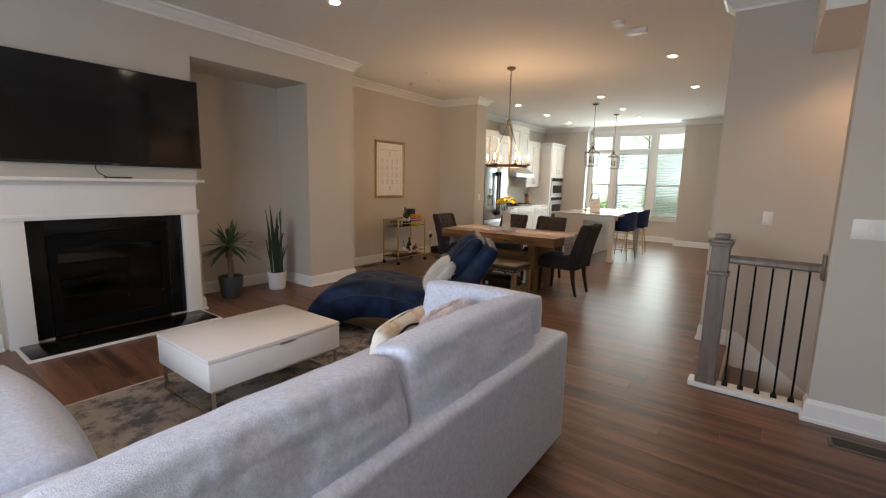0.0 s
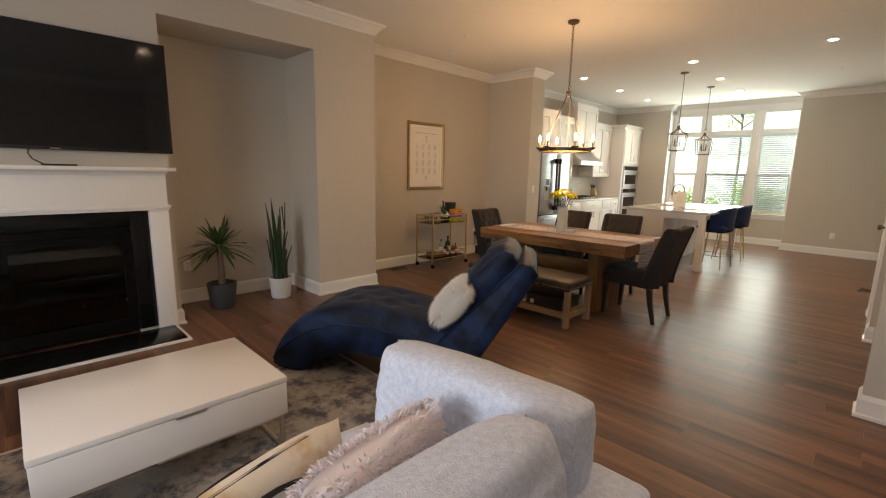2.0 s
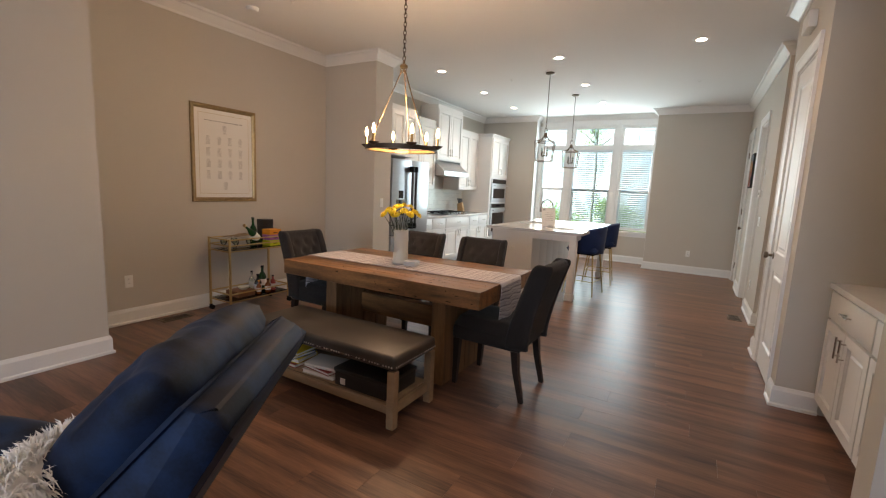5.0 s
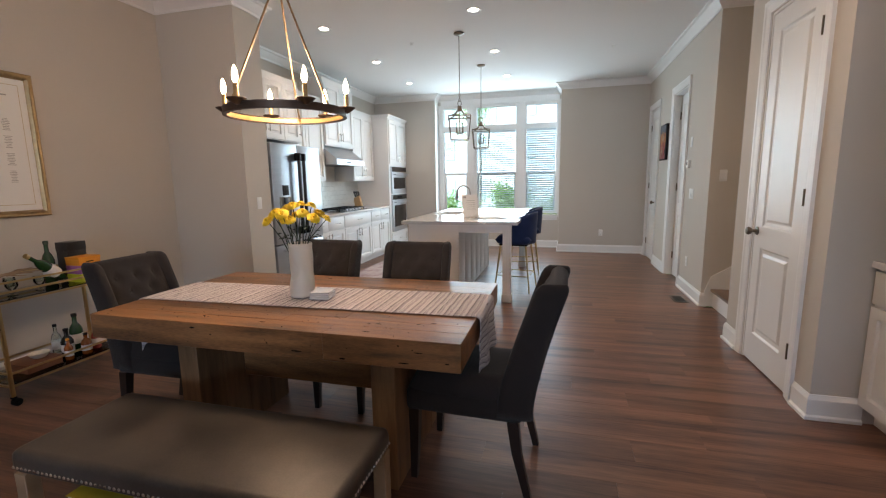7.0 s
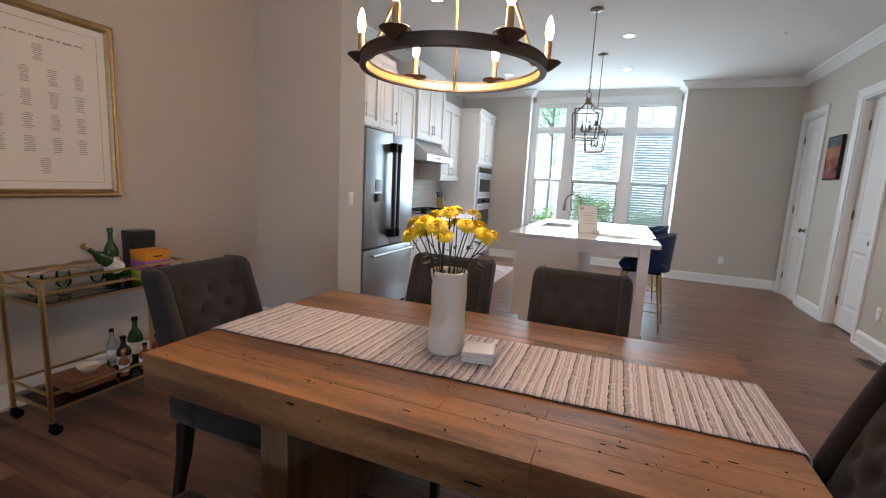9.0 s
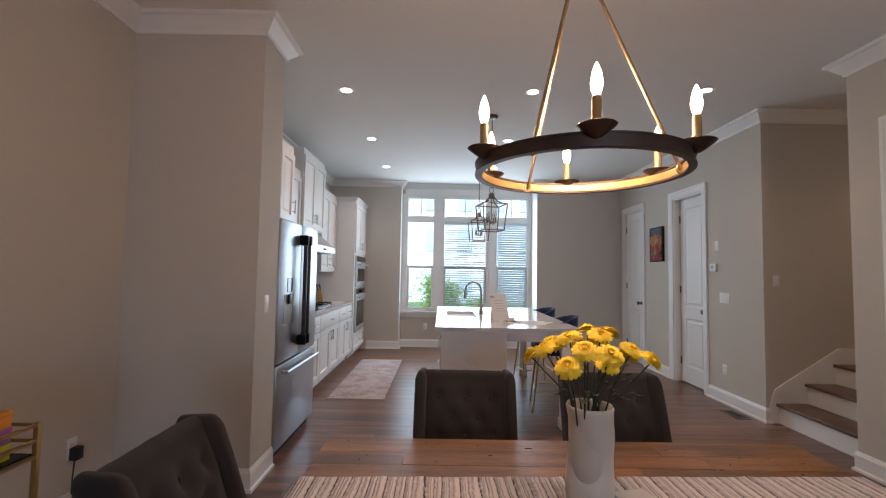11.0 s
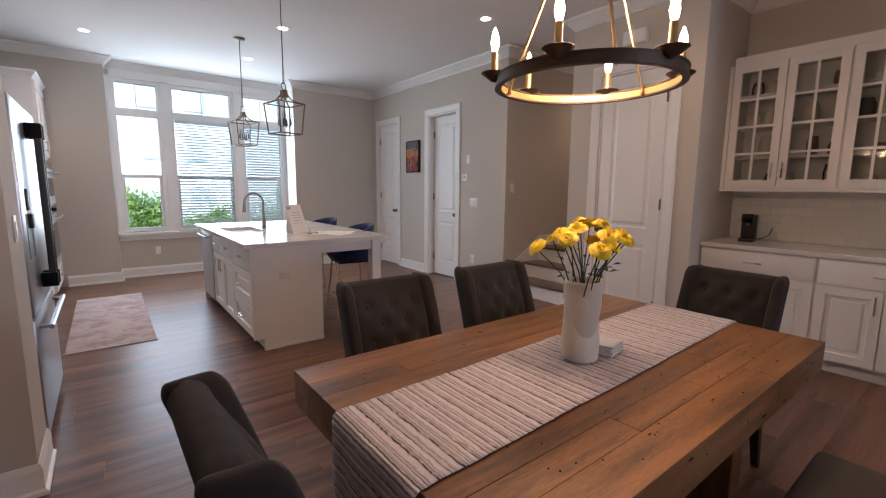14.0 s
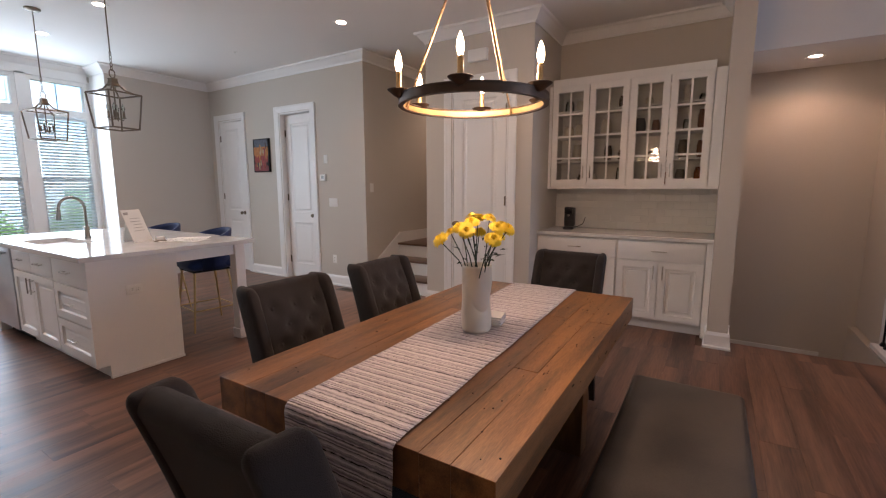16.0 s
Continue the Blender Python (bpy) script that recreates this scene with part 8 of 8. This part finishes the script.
# ---- outside the bay window ----
GZ = -0.9
structure("ground", boxes(((-400, 13.3, GZ - 0.3), (400, 900, GZ))), GRASS, "green lawn outside the house", "ground")
structure("road", boxes(((-400, 24.0, GZ + 0.001), (400, 31.0, GZ + 0.02))), ASPHALT, "pale asphalt street outside", "road")
structure("pavement", boxes(((-400, 21.6, GZ + 0.001), (400, 23.2, GZ + 0.05))), material("concrete_path", (0.42, 0.41, 0.39), 0.9, var=0.08, scale=1.5), "concrete pavement along the street", "pavement")


HOUSEPANE = material("far_window_pane", (0.56, 0.60, 0.64), 0.2)


def row_house(x0, x1, y, storeys, label):
    w = thing("town_house", label, "house")
    z1 = GZ + 3.1 * storeys
    part("wall", boxes(((x0, y, GZ), (x1, y + 9, z1))), SIDING, w, smooth=False)
    q = bmesh.new()
    prism(q, [(y - 0.4, z1), (y + 9.4, z1), (y + 4.5, z1 + 3.0)], x0 - 0.3, x1 + 0.3, "x")
    part("roof", q, ROOF, w, smooth=False)
    for s in range(storeys):
        for k in range(int((x1 - x0) / 2.4)):
            xa = x0 + 0.7 + 2.4 * k
            za = GZ + 0.9 + 3.1 * s
            f = part("window", boxes(((xa - 0.08, y - 0.05, za - 0.08), (xa + 1.08, y - 0.001, za + 1.58))), TRIM, w, smooth=False)
            part("pane", boxes(((xa, y - 0.06, za), (xa + 1.0, y - 0.051, za + 0.73)), ((xa, y - 0.06, za + 0.77), (xa + 1.0, y - 0.051, za + 1.5))), HOUSEPANE, f, smooth=False)


row_house(-16, -5.01, 38, 3, "pale town house across the street")
row_house(-5.0, 6.0, 38, 3, "pale town house with a grey roof across the street")


def tree(x, y, h, r, seed):
    w = thing("tree", "leafy green street tree", "tree", "street trees")
    rnd = random.Random(seed)
    q = bmesh.new()
    tube(q, [(0, 0, 0), (0.05, 0.02, h * 0.3), (-0.04, 0.05, h * 0.6), (0, 0, h * 0.85)], [0.10, 0.075, 0.05, 0.015], 10)
    for k in range(7):
        a = rnd.uniform(0, 6.28)
        z = h * rnd.uniform(0.45, 0.7)
        e = Vector((math.cos(a) * r * 0.7, math.sin(a) * r * 0.7, z + r * 0.5))
        tube(q, [(0, 0, z), tuple(e * 0.5 + Vector((0, 0, z * 0.5 + 0.1))), tuple(e)], [0.05, 0.03, 0.01], 6)
    part("trunk", q, TRUNK, w)
    vs, fs = [], []
    blobs = [Vector((rnd.gauss(0, r * 0.42), rnd.gauss(0, r * 0.42), h * 0.66 + rnd.gauss(0, h * 0.14))) for _ in range(26)]
    for _ in range(5200):
        c = rnd.choice(blobs)
        p = c + Vector((rnd.gauss(0, 1), rnd.gauss(0, 1), rnd.gauss(0, 1))) * r * 0.17
        d = Vector((rnd.uniform(-1, 1), rnd.uniform(-1, 1), rnd.uniform(-1, 0.6))).normalized() * 0.11
        s = d.cross(Vector((rnd.uniform(-1, 1), rnd.uniform(-1, 1), 1))).normalized() * 0.04
        k = len(vs)
        vs += [p, p + d * 0.5 + s, p + d, p + d * 0.5 - s]
        fs += [(k, k + 1, k + 2, k + 3)]
    me = bpy.data.meshes.new("crown")
    me.from_pydata(vs, [], fs)
    me.materials.append(FOLIAGE)
    o = new("crown", me)
    o.parent = w
    w.location = (x, y, GZ)


tree(-6.6, 33.5, 11.2, 2.4, 2)
tree(-11.0, 22.0, 6.5, 2.2, 6)


def shrub(x, y, h, r, seed):
    """Rounded garden shrub: several stems and a loose mass of small leaves down to the ground."""
    w = thing("shrub", "leafy bright green garden shrub on the lawn", "shrub", "garden shrubs")
    rnd = random.Random(seed)
    q = bmesh.new()
    for k in range(6):
        a = rnd.uniform(0, 6.28)
        tube(q, [(0.05 * math.cos(a), 0.05 * math.sin(a), 0), (0.3 * r * math.cos(a), 0.3 * r * math.sin(a), h * 0.4), (0.6 * r * math.cos(a), 0.6 * r * math.sin(a), h * 0.8)], [0.025, 0.018, 0.006], 6)
    part("stems", q, TRUNK, w)
    blobs = []
    for _ in range(22):
        a, d = rnd.uniform(0, 6.28), r * 0.8 * rnd.random() ** 0.5
        blobs.append(Vector((d * math.cos(a), d * math.sin(a), h * rnd.uniform(0.1, 0.92) * (1 - 0.3 * d / r))))
    vs, fs = [], []
    for _ in range(4200):
        c = rnd.choice(blobs)
        p = c + Vector((rnd.gauss(0, 1), rnd.gauss(0, 1), rnd.gauss(0, 1))) * r * 0.15
        p.z = max(p.z, 0.03)
        d = Vector((rnd.uniform(-1, 1), rnd.uniform(-1, 1), rnd.uniform(-0.6, 1))).normalized() * 0.10
        e = d.cross(Vector((rnd.uniform(-1, 1), rnd.uniform(-1, 1), 1))).normalized() * 0.035
        k = len(vs)
        vs += [p, p + d * 0.5 + e, p + d, p + d * 0.5 - e]
        fs.append((k, k + 1, k + 2, k + 3))
    me = bpy.data.meshes.new("leaves")
    me.from_pydata(vs, [], fs)
    me.materials.append(FOLIAGE)
    o = new("leaves", me)
    o.parent = w
    w.location = (x, y, GZ)


for k, (sx, sy, sh, sr) in enumerate(((-3.15, 19.6, 2.2, 1.2), (-5.2, 19.2, 2.1, 1.2), (-8.4, 19.0, 1.8, 1.1), (-1.4, 18.9, 1.7, 0.9), (0.6, 19.4, 2.0, 1.1), (-10.6, 19.6, 2.1, 1.1))):
    shrub(sx, sy, sh, sr, 40 + k)

# ---- floor planks, last ----
def planks():
    rnd = random.Random(5)
    wd = 0.178
    verts, faces = [], []
    y = -2.6
    while y < 12.94:
        y1 = min(y + wd, 12.95)
        lo, hi = floor_spans((y + y1) / 2)
        x = lo - rnd.uniform(0.1, 1.3)
        while x < hi:
            x1 = x + rnd.choice((0.9, 1.22, 1.22, 1.5))
            a, b = max(x, lo), min(x1, hi)
            x = x1
            if b - a < 0.03:
                continue
            g = 0.0002
            p = [(a + g, y + g), (b - g, y + g), (b - g, y1 - g), (a + g, y1 - g)]
            e = 0.00025
            p2 = [(a + g + e, y + g + e), (b - g - e, y + g + e), (b - g - e, y1 - g - e), (a + g + e, y1 - g - e)]
            if y < 0.4 or a > 0.3:
                k = len(verts)
                verts += [(u, v, -0.010) for u, v in p] + [(u, v, 0.0) for u, v in p2]
                faces += [(k + 4, k + 5, k + 6, k + 7)] + [(k + i, k + (i + 1) % 4, k + 4 + (i + 1) % 4, k + 4 + i) for i in range(4)]
                continue
            cx, cy = (a + b) / 2, (y + y1) / 2
            me = bpy.data.meshes.new("plank")
            me.from_pydata([(u - cx, v - cy, -0.010) for u, v in p] + [(u - cx, v - cy, 0.0) for u, v in p2], [],
                           [(4, 5, 6, 7)] + [(i, (i + 1) % 4, 4 + (i + 1) % 4, 4 + i) for i in range(4)])
            me.materials.append(OAK)
            o = new("plank", me)
            o.parent = floor
            o.location = (cx, cy, 0)
        y = y1
    me = bpy.data.meshes.new("planks")
    me.from_pydata(verts, [], faces)
    me.materials.append(OAK)
    o = new("planks", me)
    o.parent = floor
    tagged(o, kind="stuff")


planks()
